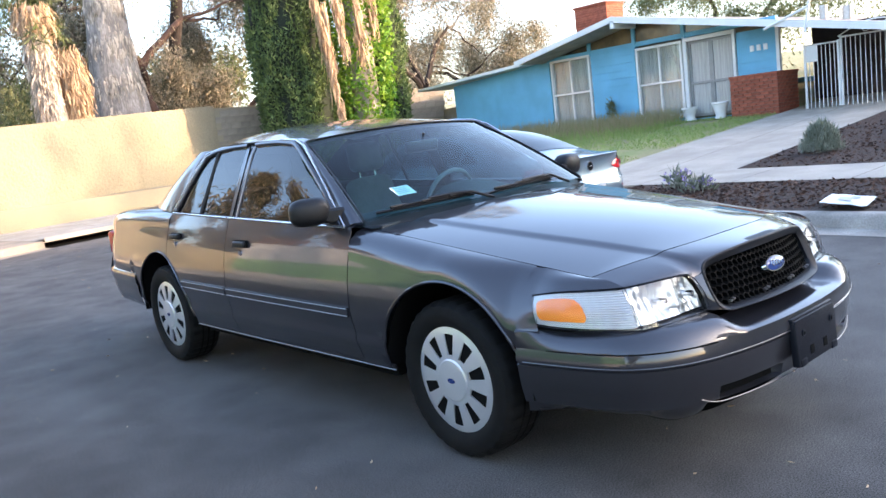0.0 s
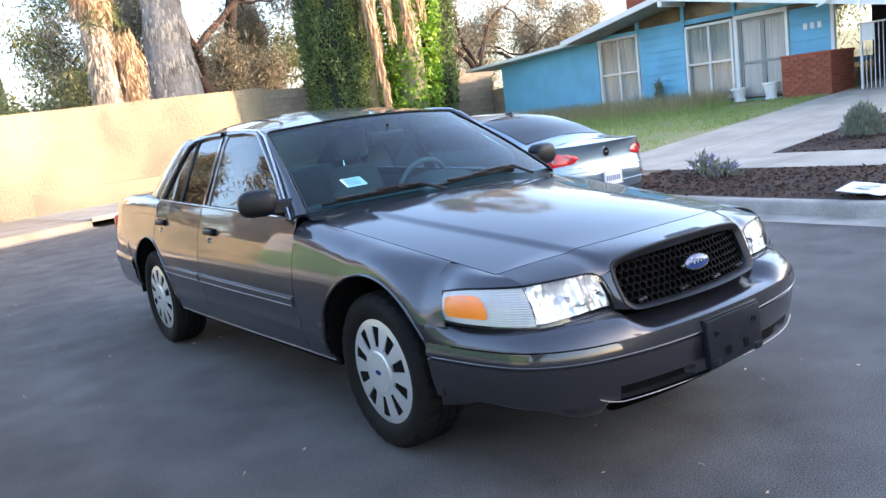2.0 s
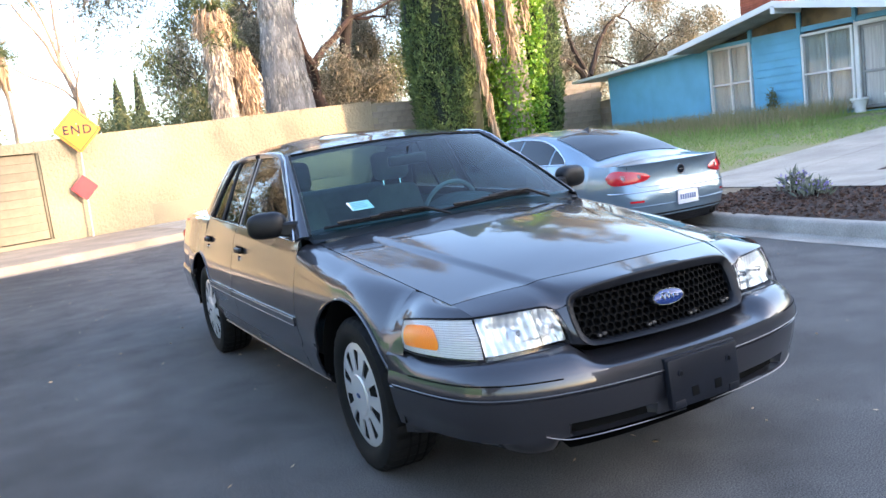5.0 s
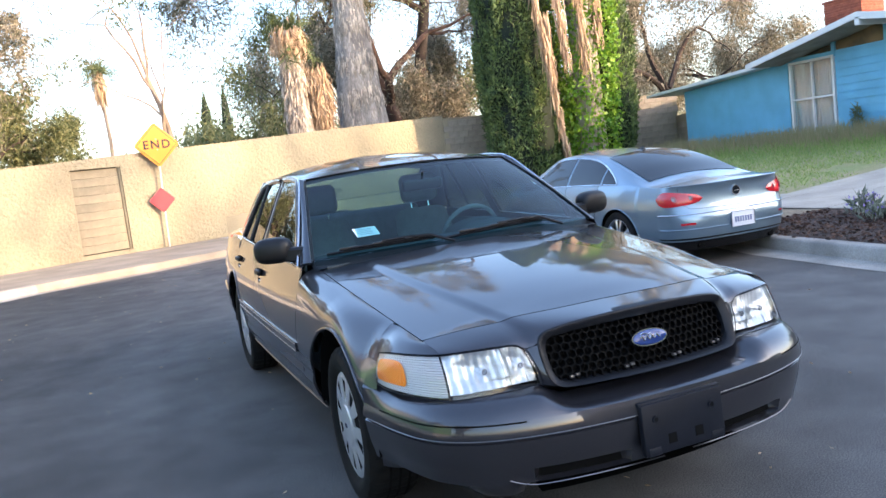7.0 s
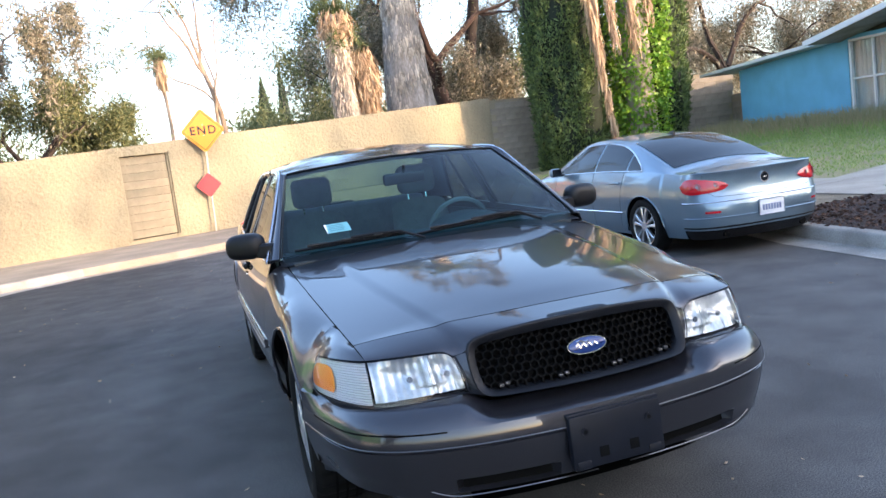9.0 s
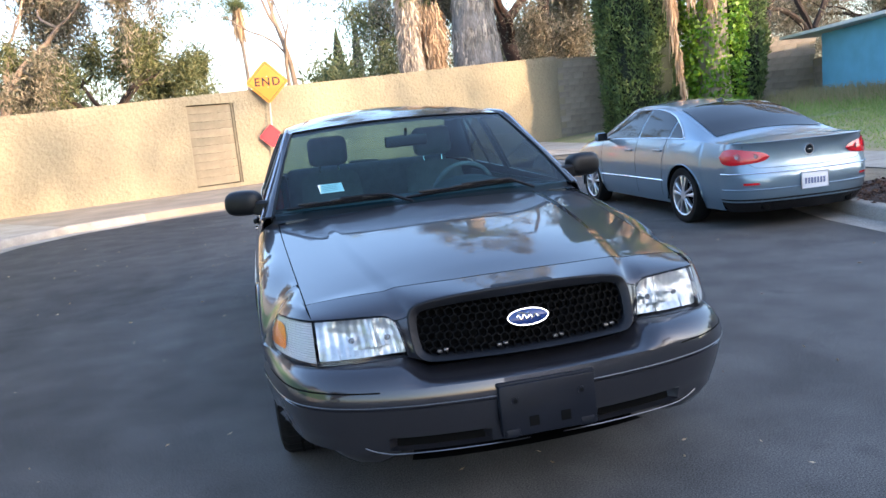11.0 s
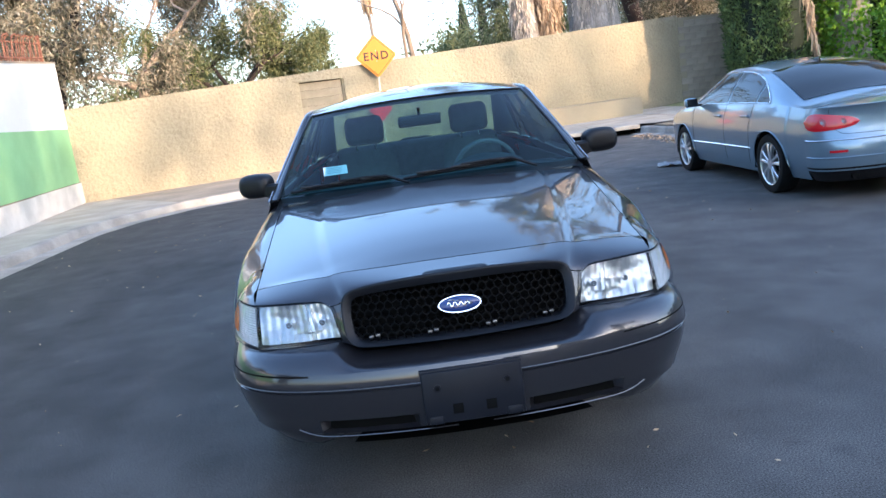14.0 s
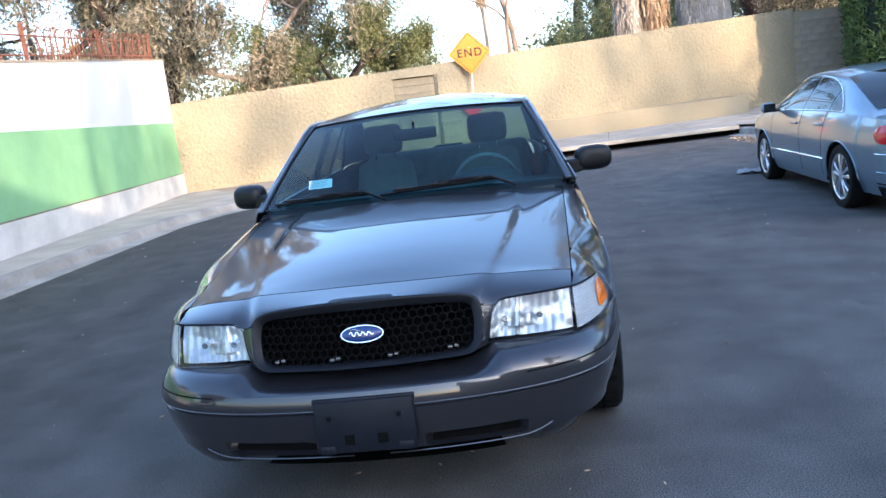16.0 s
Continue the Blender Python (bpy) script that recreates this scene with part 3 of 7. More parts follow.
M_BLACKGLOSS = material("black_gloss", (0.003, 0.003, 0.003), 0.6, spec=0.06)
M_BRACKET = material("grey_black_plastic", (0.011, 0.013, 0.019), 0.42, spec=0.2, var=0.25, scale=9, bump=0.1, bump_scale=300)
M_RUBBER = material("tyre_rubber", (0.007, 0.007, 0.007), 0.75, spec=0.2, var=0.3, scale=12, fine=0.15, fine_scale=120)
M_COVER = material("silver_wheel_cover", (0.62, 0.63, 0.64), 0.32, metal=0.55, var=0.08, scale=8)
M_CHROME = material("chrome", (0.85, 0.86, 0.88), 0.07, metal=1.0)
M_REFLECT = material("lamp_reflector", (0.52, 0.55, 0.56), 0.32, metal=0.75, var=0.15, scale=60)
M_BRIGHT = material("bright_trim", (0.22, 0.215, 0.22), 0.28, metal=0.9)
M_TRIM = material("polished_trim", (0.62, 0.62, 0.64), 0.18, metal=0.9, var=0.1, scale=5)
M_AMBER = material("amber_plastic", (0.95, 0.23, 0.012), 0.25)
M_WHITELENS = material("ribbed_white_lens", (0.50, 0.50, 0.49), 0.2, metal=0.15)
M_LENS = glassy("clear_lens", (0.97, 0.98, 0.99), 0.0, 1.4)
M_SHIELD = glassy("windscreen_glass", (0.46, 0.74, 0.78), 0.0, 1.30)
M_BACKGLASS = glassy("tinted_back_glass", (0.30, 0.40, 0.40), 0.0, 1.5)
M_TINT = glassy("tinted_side_glass", (0.12, 0.13, 0.13), 0.0, 1.5)
M_SEAT = material("grey_seat_cloth", (0.14, 0.158, 0.17), 0.9, var=0.15, scale=14, fine=0.2, fine_scale=200)
M_DASH = material("charcoal_dashboard", (0.034, 0.044, 0.048), 0.7, var=0.1, scale=9, bump=0.1, bump_scale=200)
M_PAPER = material("white_paper", (0.78, 0.80, 0.80), 0.7, var=0.05, scale=30)
M_INK = material("grey_ink", (0.42, 0.45, 0.48), 0.7)
M_SURROUND = material("dark_satin_plastic", (0.009, 0.010, 0.013), 0.44, spec=0.25, var=0.08, scale=6)
M_OVAL = material("blue_enamel", (0.015, 0.04, 0.16), 0.25, coat=0.6)

AXF, AXR, RAD = -1.4565, 1.4565, 0.335


def half_width(y):
    return curve([(-2.0, 0.875), (-1.85, 0.893), (-1.4, 0.915), (-0.85, 0.922), (0.0, 0.93), (1.0, 0.926), (1.7, 0.905), (2.2, 0.868), (2.6, 0.81), (2.8, 0.70)], y)


def side_in(z):
    """How far the flank lies inside the widest line at height z."""
    return curve([(0.18, 0.13), (0.28, 0.075), (0.335, 0.048), (0.40, 0.028), (0.435, 0.013), (0.448, 0.012), (0.465, 0.018), (0.49, 0.015), (0.58, 0.0), (0.70, 0.006), (0.80, 0.024), (0.90, 0.052), (0.97, 0.078), (1.05, 0.112)], z)


def side_x(y, z):
    return half_width(y) - side_in(z)


def belt(y):
    return lerp(0.968, 1.032, max(0.0, min(1.0, (y + 0.75) / 1.9)))


def hood_side(y):
    """x and z of the seam between bonnet and wing."""
    return (curve([(-2.11, 0.728), (-1.6, 0.752), (-1.1, 0.772), (-0.74, 0.775)], y),
            curve([(-2.11, 0.779), (-1.85, 0.815), (-1.5, 0.864), (-1.1, 0.920), (-0.74, 0.965)], y))


def hood_mid(y):
    return curve([(-2.36, 0.807), (-2.24, 0.830), (-2.1, 0.862), (-1.9, 0.898), (-1.6, 0.937), (-1.2, 0.976), (-0.9, 1.003), (-0.6, 1.03)], y)


def ridge_x(y):
    """Where the crease of the raised middle field runs."""
    return curve([(-2.34, 0.405), (-2.2, 0.432), (-1.9, 0.482), (-1.6, 0.520), (-1.2, 0.552), (-0.9, 0.562)], y)


def hood_z(x, y):
    xs, zs = hood_side(y)
    zc, xr, a = hood_mid(y), ridge_x(y), min(abs(x), xs)
    z = zc - (zc - zs) * (a / xs) ** 2.0
    step = ease((a - xr + 0.026) / 0.056)
    fade = 1 - max(0.0, min(1.0, (a - xr) / (xs - xr)))
    return z - 0.0085 * step * fade


def hood_front(x):
    """y of the bonnet's front edge."""
    return curve([(0.0, -2.243), (0.2, -2.236), (0.3, -2.223), (0.4, -2.203), (0.5, -2.178), (0.6, -2.148), (0.728, -2.103)], abs(x))


def hood_cols():
    """Places across the bonnet, close together at the crease: (0 to 1 to the crease, then 1 to 2 over it, then 2 to 3)."""
    half = [i / 14 for i in range(15)] + [1 + i / 8 for i in range(1, 9)] + [2 + i / 9 for i in range(1, 10)]
    return [-c for c in half[:0:-1]] + half


def hood_x(c, y):
    xr, xs, a = ridge_x(y), hood_side(y)[0] - 0.004, abs(c)
    x = a * (xr - 0.03) if a <= 1 else (xr - 0.03 + (a - 1) * 0.062 if a <= 2 else lerp(xr + 0.032, xs, a - 2))
    return math.copysign(x, c)


def arch(y, yc, r, zc=RAD):
    d = r * r - (y - yc) ** 2
    return zc + math.sqrt(d) if d > 0 else -1.0


def columns(y0, y1, breaks, step=0.07):
    """Column places, close together next to wheel arches."""
    ys = {round(y0, 4), round(y1, 4)}
    n = max(2, int((y1 - y0) / step))
    ys |= {round(lerp(y0, y1, i / n), 4) for i in range(n + 1)}
    for yc, r in breaks:
        for k in range(41):
            y = yc - r * math.cos(math.pi * k / 40)
            if y0 < y < y1:
                ys.add(round(y, 4))
    return sorted(ys)


def flank(sign, y0, y1, ztop, arches=(), zmin=0.235, crown=None, rows=14, lean0=0.0, zlean=0.6):
    """A side panel: columns from the sill or the wheel arch up, with a rounded crown (x, z) where given."""
    bm = bmesh.new()
    cols = []
    for y in columns(y0, y1, arches):
        lo = max([zmin(y) if callable(zmin) else zmin] + [arch(y, yc, r) for yc, r in arches])
        pts = []
        if crown:
            xs, zs = crown(y)
            tuck = ease((-1.45 - y) / 0.40)
            z1 = max(lo + 0.02, zs - lerp(0.115, 0.215, tuck))
            for j in range(rows):
                z = lerp(lo, z1, j / (rows - 1))
                pts.append((side_x(y, z), y, z))
            x1 = side_x(y, z1)
            for j in range(1, 9):
                a = j / 8 * math.pi / 2
                pts.append((lerp(x1, xs, lerp(1 - math.cos(a), math.sin(a), 0.5 * tuck)), y, lerp(z1, zs, math.sin(a))))
        else:
            hi = ztop(y)
            for j in range(rows):
                z = lerp(lo, hi, j / (rows - 1))
                pts.append((side_x(y, z), y, z))
        cols.append([bm.verts.new((sign * p[0], p[1], p[2])) for p in pts])
    for a, b in zip(cols, cols[1:]):
        for j in range(len(a) - 1):
            bm.faces.new((a[j], b[j], b[j + 1], a[j + 1]))
    return bm


def sweep_bm(path, section, closed=True):
    """Sweeps a section of (right, up) along a path of points with up kept upright."""
    bm = bmesh.new()
    pts = [Vector(p) for p in path]
    rings = []
    for i, p in enumerate(pts):
        d = (pts[min(i + 1, len(pts) - 1)] - pts[max(i - 1, 0)]).normalized()
        r = d.cross(Vector((0, 0, 1))).normalized()
        u = r.cross(d)
        rings.append([bm.verts.new(p + r * a + u * b) for a, b in section])
    n = len(section)
    for a, b in zip(rings, rings[1:]):
        for k in range(n if closed else n - 1):
            bm.faces.new((a[k], a[(k + 1) % n], b[(k + 1) % n], b[k]))
    if closed:
        bm.faces.new(rings[0][::-1])
        bm.faces.new(rings[-1])
    return bm


FRONT_PLAN = [(0.0, -2.545), (0.15, -2.541), (0.30, -2.527), (0.45, -2.500), (0.59, -2.455), (0.69, -2.402), (0.765, -2.335), (0.815, -2.258), (0.848, -2.16), (0.874, -2.04), (0.903, -1.865)]


def front_line(u):
    """Point and outward normal of the nose in plan; u from -1 (left end) to 1."""
    def at(v):
        s = abs(v) * (len(FRONT_PLAN) - 1)
        x = curve([(i, p[0]) for i, p in enumerate(FRONT_PLAN)], s)
        y = curve([(i, p[1]) for i, p in enumerate(FRONT_PLAN)], s)
        return Vector((x if v >= 0 else -x, y))
    p = at(u)
    t = at(min(1, u + 0.01)) - at(max(-1, u - 0.01))
    t.normalize()
    return p, Vector((t.y, -t.x))


def front_bumper_bm():
    prof = [(-0.16, 0.612), (-0.085, 0.607), (-0.056, 0.598), (-0.032, 0.582), (-0.015, 0.560), (-0.006, 0.541), (-0.005, 0.538), (-0.003, 0.532), (-0.002, 0.529), (0.004, 0.507),
            (0.005, 0.490), (-0.004, 0.486), (-0.005, 0.478), (0.0, 0.474), (-0.005, 0.44), (-0.011, 0.40), (-0.017, 0.374), (-0.019, 0.368), (-0.028, 0.332), (-0.029, 0.324),
            (-0.042, 0.300), (-0.068, 0.272), (-0.12, 0.245), (-0.20, 0.232)]
    n = 96
    bm = bmesh.new()
    rows = []
    for i in range(n + 1):
        u = -1 + 2 * i / n
        p, nn = front_line(u)
        mid = 1 - ease((abs(p.x) - 0.36) / 0.12)
        end = ease((abs(u) - 0.90) / 0.10)
        row = []
        for k, (d, z) in enumerate(prof):
            dd, zz = d, z
            if k < 4:
                zz -= mid * (0.045, 0.050, 0.046, 0.030)[k]
                dd -= mid * (0.0, 0.03, 0.035, 0.025)[k]
            if k == 4:
                zz -= mid * 0.012
                dd -= mid * 0.006
            if k < 6:
                dd = lerp(dd, -0.004 - 0.010 * max(0, 2 - k), end)
            elif d < -0.05:
                dd = lerp(dd, max(dd, -0.05), end)
            if k >= 14:
                dd -= 0.016 * ease((abs(u) - 0.44) / 0.22) * (1 - end) * max(0.0, 0.44 - z) / 0.14
            if k >= 20:
                cen = 1 - ease((abs(p.x) - 0.46) / 0.14)
                dd -= 0.10 * cen
                zz += 0.012 * cen
                zz += 0.026 * ease((abs(u) - 0.45) / 0.2) + 0.02 * end
            if k in (17, 18) and 0.19 < abs(p.x) < 0.50:
                dd -= 0.05
            row.append(bm.verts.new((p.x + nn.x * dd, p.y + nn.y * dd, zz)))
        rows.append(row)
    for a, b in zip(rows, rows[1:]):
        for j in range(len(prof) - 1):
            bm.faces.new((a[j], b[j], b[j + 1], a[j + 1]))
    return bm


LAMP_LOW = [(0, 0.862, -1.947, 0.622), (0.16, 0.853, -2.045, 0.618), (0.32, 0.815, -2.155, 0.612), (0.42, 0.763, -2.245, 0.607), (0.47, 0.718, -2.296, 0.605), (0.6, 0.63, -2.335, 0.607), (0.8, 0.515, -2.360, 0.611), (1, 0.412, -2.374, 0.616)]
LAMP_TOP = [(0, 0.828, -1.908, 0.722), (0.16, 0.822, -2.01, 0.738), (0.32, 0.790, -2.115, 0.744), (0.42, 0.748, -2.195, 0.746), (0.47, 0.716, -2.235, 0.747), (0.6, 0.635, -2.275, 0.749), (0.8, 0.53, -2.310, 0.750), (0.93, 0.468, -2.328, 0.747), (1, 0.438, -2.337, 0.726)]


def lamp_pt(u, v, sign, back=0.0):
    """A place on the lamp lens: u from the outer end to the grille, v from below up."""
    lo, hi = [Vector([curve([(p[0], p[k]) for p in line], u) for k in (1, 2, 3)]) for line in (LAMP_LOW, LAMP_TOP)]
    p = lo.lerp(hi, v)
    f, b = ease(u / 0.4), 0.010 * math.sin(math.pi * max(0.0, min(1.0, v)))
    p += Vector((b * (1 - f), -b * f, 0)) + Vector((-back * 0.35 * (1 - u), back, 0))
    return (sign * p.x, p.y, p.z)


GRILLE_RIM = [(0, 0.810), (0.10, 0.809), (0.20, 0.804), (0.29, 0.796), (0.345, 0.787), (0.377, 0.777), (0.395, 0.762), (0.403, 0.74), (0.405, 0.70), (0.401, 0.65), (0.392, 0.620), (0.37, 0.603), (0.33, 0.597), (0.2, 0.598), (0, 0.598)]
GRILLE_HOLE = [(0, 0.774), (0.10, 0.773), (0.20, 0.769), (0.28, 0.763), (0.335, 0.756), (0.357, 0.749), (0.368, 0.735), (0.373, 0.71), (0.373, 0.68), (0.369, 0.645), (0.360, 0.625), (0.342, 0.612), (0.31, 0.607), (0.18, 0.607), (0, 0.608)]


def grille_pt(line, q, out=0.0):
    """A place on the grille's rim or hole, q from 0 at the top middle to 14 at the bottom; out is forward."""
    x, z = (curve([(i, p[k]) for i, p in enumerate(line)], abs(q)) for k in (0, 1))
    return Vector((math.copysign(x, q), -2.40 - (0.768 - z) * 0.40 + 0.40 * x * x - out, z))


def build_wheel(car, sign, y, steer, name):
    wheel = part(name, tube_bm([(0, 0, 0), (0.19 * 1, 0, 0)], 0.20, 28), M_DARK, car)
    wheel.matrix_basis = pose(0.715 if sign > 0 else -0.673, y, RAD, 0, 0, steer if sign > 0 else 180 + steer)
    # tyre: turned profile, tread cut into blocks
    prof = [(0.015, 0.225), (0.0, 0.245), (-0.002, 0.285), (0.012, 0.318), (0.035, 0.331), (0.05, 0.335), (0.19, 0.335), (0.203, 0.331), (0.220, 0.316), (0.229, 0.285), (0.224, 0.25), (0.205, 0.224)]
    bm = bmesh.new()
    n = 96
    rings = []
    for i in range(n):
        a = 2 * math.pi * i / n
        ring = []
        for k, (x, r) in enumerate(prof):
            rr = r - (0.008 if (i % 3 == 0 and k in (4, 5, 6, 7)) else 0) - (0.006 if (i % 3 == 0 and k in (3, 8)) else 0)
            ring.append(bm.verts.new((x - 0.02, math.cos(a) * rr, math.sin(a) * rr)))
        rings.append(ring)
    for i in range(n):
        a, b = rings[i], rings[(i + 1) % n]
        for k in range(len(prof) - 1):
            bm.faces.new((a[k], b[k], b[k + 1], a[k + 1]))
    part("tyre", bm, M_RUBBER, wheel, "black ribbed rubber tyre", angle=30)
    # black bands laid on the tread paint the shade of its grooves
    for gx in (0.06, 0.10, 0.14):
        bm = bmesh.new()
        ring = [(gx - 0.02 + 0.0, math.cos(k * math.pi / 36) * 0.3362, math.sin(k * math.pi / 36) * 0.3362) for k in range(73)]
        for k in range(72):
            p, q = ring[k], ring[k + 1]
            vs = [bm.verts.new((p[0] - 0.005, p[1], p[2])), bm.verts.new((q[0] - 0.005, q[1], q[2])), bm.verts.new((q[0] + 0.005, q[1], q[2])), bm.verts.new((p[0] + 0.005, p[1], p[2]))]
            bm.faces.new(vs)
        part("tread_groove", bm, M_DARK, wheel)
    # full wheel cover with a ring of windows
    bm = bmesh.new()
    N, seg = 10, 11
    rad = [0.062, 0.085, 0.092, 0.108, 0.198, 0.210, 0.226, 0.233]
    xo = [0.206, 0.204, 0.199, 0.198, 0.193, 0.190, 0.186, 0.174]
    rings = []
    for k, r in enumerate(rad):
        rings.append([bm.verts.new((xo[k], math.cos(2 * math.pi * i / (N * seg)) * r, math.sin(2 * math.pi * i / (N * seg)) * r)) for i in range(N * seg)])
    for k in range(len(rad) - 1):
        for i in range(N * seg):
            if k == 3 and (i % seg) in (3, 4, 5, 6, 7):
                continue
            j = (i + 1) % (N * seg)
            bm.faces.new((rings[k][i], rings[k][j], rings[k + 1][j], rings[k + 1][i]))
    bm.faces.new(rings[0])
    # walls of the windows
    for s in range(N):
        i0 = s * seg + 3
        loop = [rings[3][(i0 + q) % (N * seg)] for q in range(6)]
        outer = [rings[4][(i0 + q) % (N * seg)] for q in range(6)]
        path = loop + outer[::-1]
        inner = [bm.verts.new((v.co.x - 0.024, v.co.y * 0.985, v.co.z * 0.985)) for v in path]
        m = len(path)
        for q in range(m):
            bm.faces.new((path[q], path[(q + 1) % m], inner[(q + 1) % m], inner[q]))
    part("wheel_cover", bm, M_COVER, wheel, "silver full wheel cover with a ring of windows", angle=28)
    bm = bmesh.new()
    bmesh.ops.create_circle(bm, cap_ends=True, radius=1, segments=24)
    bmesh.ops.transform(bm, matrix=Matrix.Translation((0.2075, 0, 0)) @ Matrix.Rotation(radians(90), 4, "Y") @ Matrix.Diagonal((0.011, 0.024, 1, 1)), verts=bm.verts)
    part("cap_badge", bm, M_OVAL, wheel, "small blue oval badge")
    bm = tube_bm([(0.165, 0, 0), (0.168, 0, 0)], 0.215, 40)
    part("rim", bm, M_STEEL, wheel, "dark steel rim behind the cover")
    return wheel


def hex_mesh(w, h, pitch, bar, depth, inside):
    """Honeycomb: walls of hexagonal cells over w x h, in the xz plane."""
    bm = bmesh.new()
    r = pitch / math.sqrt(3)
    rows = int(h / (1.5 * r)) + 2
    cols = int(w / pitch) + 2
    ri = r - bar / 1.2
    for j in range(-rows // 2, rows // 2 + 1):
        for i in range(-cols // 2, cols // 2 + 1):
            cx, cz = (i + (0.5 if j % 2 else 0)) * pitch, j * 1.5 * r
            if not inside(cx, cz):
                continue
            out = [(cx + r * math.sin(k * math.pi / 3), cz + r * math.cos(k * math.pi / 3)) for k in range(6)]
            inn = [(cx + ri * math.sin(k * math.pi / 3), cz + ri * math.cos(k * math.pi / 3)) for k in range(6)]
            a = [bm.verts.new((x, 0, z)) for x, z in out]
            b = [bm.verts.new((x, 0, z)) for x, z in inn]
            c = [bm.verts.new((x, depth, z)) for x, z in inn]
            for k in range(6):
                q = (k + 1) % 6
                bm.faces.new((a[k], a[q], b[q], b[k]))
                bm.faces.new((b[k], b[q], c[q], c[k]))
    return bm


def egg_bm(a, b, c, n=24, m=14):
    """A rounded, boxy housing, flat towards the back."""
    def fn(u, v):
        t, p = 2 * math.pi * u, math.pi * (v - 0.5)
        e = lambda x, k: math.copysign(abs(x) ** k, x)
        y = e(math.cos(p), 0.6) * e(math.sin(t), 0.6)
        return (a * e(math.cos(p), 0.6) * e(math.cos(t), 0.6), b * (min(y, 0.75) if y > 0 else y), c * e(math.sin(p), 0.75))
    bm = grid_bm(fn, n, m, v0=0.002, v1=0.998)
    bmesh.ops.remove_doubles(bm, verts=bm.verts[:], dist=0.0005)
    return bm


def oval_bm(a, b, depth, seg=40, dome=0.0):
    bm = bmesh.new()
    front = [bm.verts.new((a * math.cos(t * 2 * math.pi / seg), -depth, b * math.sin(t * 2 * math.pi / seg))) for t in range(seg)]
    back = [bm.verts.new((v.co.x * 1.06, 0, v.co.z * 1.08)) for v in front]
    mid = bm.verts.new((0, -depth - dome, 0))
    for t in range(seg):
        q = (t + 1) % seg
        bm.faces.new((front[t], front[q], back[q], back[t]))
        bm.faces.new((mid, front[q], front[t]))
    return bm


def glass_x(y, z):
    """Half width of the cabin's side at height z."""
    x = curve([(0.95, 0.852), (1.0, 0.838), (1.1, 0.793), (1.2, 0.748), (1.3, 0.700), (1.39, 0.650), (1.42, 0.622)], z)
    return x - 0.02 * ease((-y - 0.1) / 0.6) * ease((z - 1.0) / 0.3) - 0.055 * ease((y - 0.9) / 1.0)


def shield_pt(u, v, out=0.0):
    """Windscreen: u across from -1 to 1, v from below up."""
    xb, xt = 0.792, 0.626
    x = u * lerp(xb, xt, v)
    yb = lerp(-1.02, -0.87, abs(u) ** 2.3)
    yt = lerp(-0.29, -0.20, abs(u) ** 2.3)
    zb = lerp(1.0, 0.982, abs(u) ** 2)
    zt = lerp(1.408, 1.380, abs(u) ** 2)
    y = lerp(yb, yt, v)
    z = lerp(zb, zt, v) + 0.018 * math.sin(math.pi * v)
    return (x, y - out * 0.4, z + out)


def roof_pt(u, v):
    y = lerp(-0.283, 1.16, v)
    x = u * (glass_x(y, 1.40) + 0.008)
    yy = y + (0.09 * abs(u) ** 2.3 if v < 0.5 else -0.03 * abs(u) ** 2) * abs(1 - 2 * v)
    zc = curve([(-0.283, 1.411), (-0.05, 1.450), (0.25, 1.482), (0.55, 1.496), (0.9, 1.487), (1.16, 1.447)], y)
    ze = curve([(-0.283, 1.379), (-0.1, 1.400), (0.2, 1.416), (0.6, 1.418), (0.9, 1.400), (1.16, 1.380)], y)
    return (x, yy, lerp(zc, ze, abs(u) ** 2.2))


def back_pt(x01, v):
    """Back window: x01 across from -1 to 1, v from below up."""
    x = x01 * lerp(0.68, 0.606, v)
    y = lerp(1.90, 1.165, v) - 0.06 * x01 * x01 * (1 - v)
    return (x, y, lerp(1.05, 1.452, v) + 0.02 * math.sin(math.pi * v) - 0.074 * x01 * x01 * v)


def build_sedan():
    car = thing("sedan_car", "dark grey metallic four-door sedan with silver wheel covers parked on asphalt", "car")
    A_F, A_R = (-1.468, 0.425), (1.42, 0.445)
    seam = lambda y: hood_side(y)
    trunk_seam = lambda y: (curve([(1.2, 0.72), (2.0, 0.70), (2.65, 0.66)], y), curve([(1.2, 1.058), (1.9, 1.058), (2.5, 1.03), (2.78, 0.98)], y))
    for s in (-1, 1):
        # wing: the front edge stops at lamp and bumper
        bm = flank(s, -1.865, -0.842, None, [A_F], 0.320, seam, 22)
        # nose of the wing above the lamp
        part("front_wing", bm, M_PAINT, car, thick=0.004)

        def wing_edge(z):
            xs, zs = hood_side(-1.865)
            z1 = zs - 0.215
            if z <= z1:
                return Vector((side_x(-1.865, z), -1.865, z))
            k = min(1.0, (z - z1) / (zs - z1))
            return Vector((lerp(side_x(-1.865, z1), xs, lerp(1 - math.sqrt(1 - k * k), k, 0.5)), -1.865, z))

        def wing_nose(u, v):
            xs, zs = hood_side(lerp(-1.865, -2.106, u))
            top = Vector((xs, lerp(-1.865, -2.106, u), zs))
            if u < 0.2:
                low = wing_edge(0.715).lerp(Vector(lamp_pt(0.0, 1.03, 1)), u / 0.2)
            else:
                low = Vector(lamp_pt(lerp(0.0, 0.47, (u - 0.2) / 0.8), 1.03, 1))
            soft = low.lerp(top, v) + Vector((0.5, -0.3, 0.87)) * (0.012 * math.sin(math.pi * v))
            p = wing_edge(lerp(0.715, zs, v)).lerp(soft, min(1.0, u / 0.2)) if u < 0.2 else soft
            return (s * p.x, p.y, p.z)
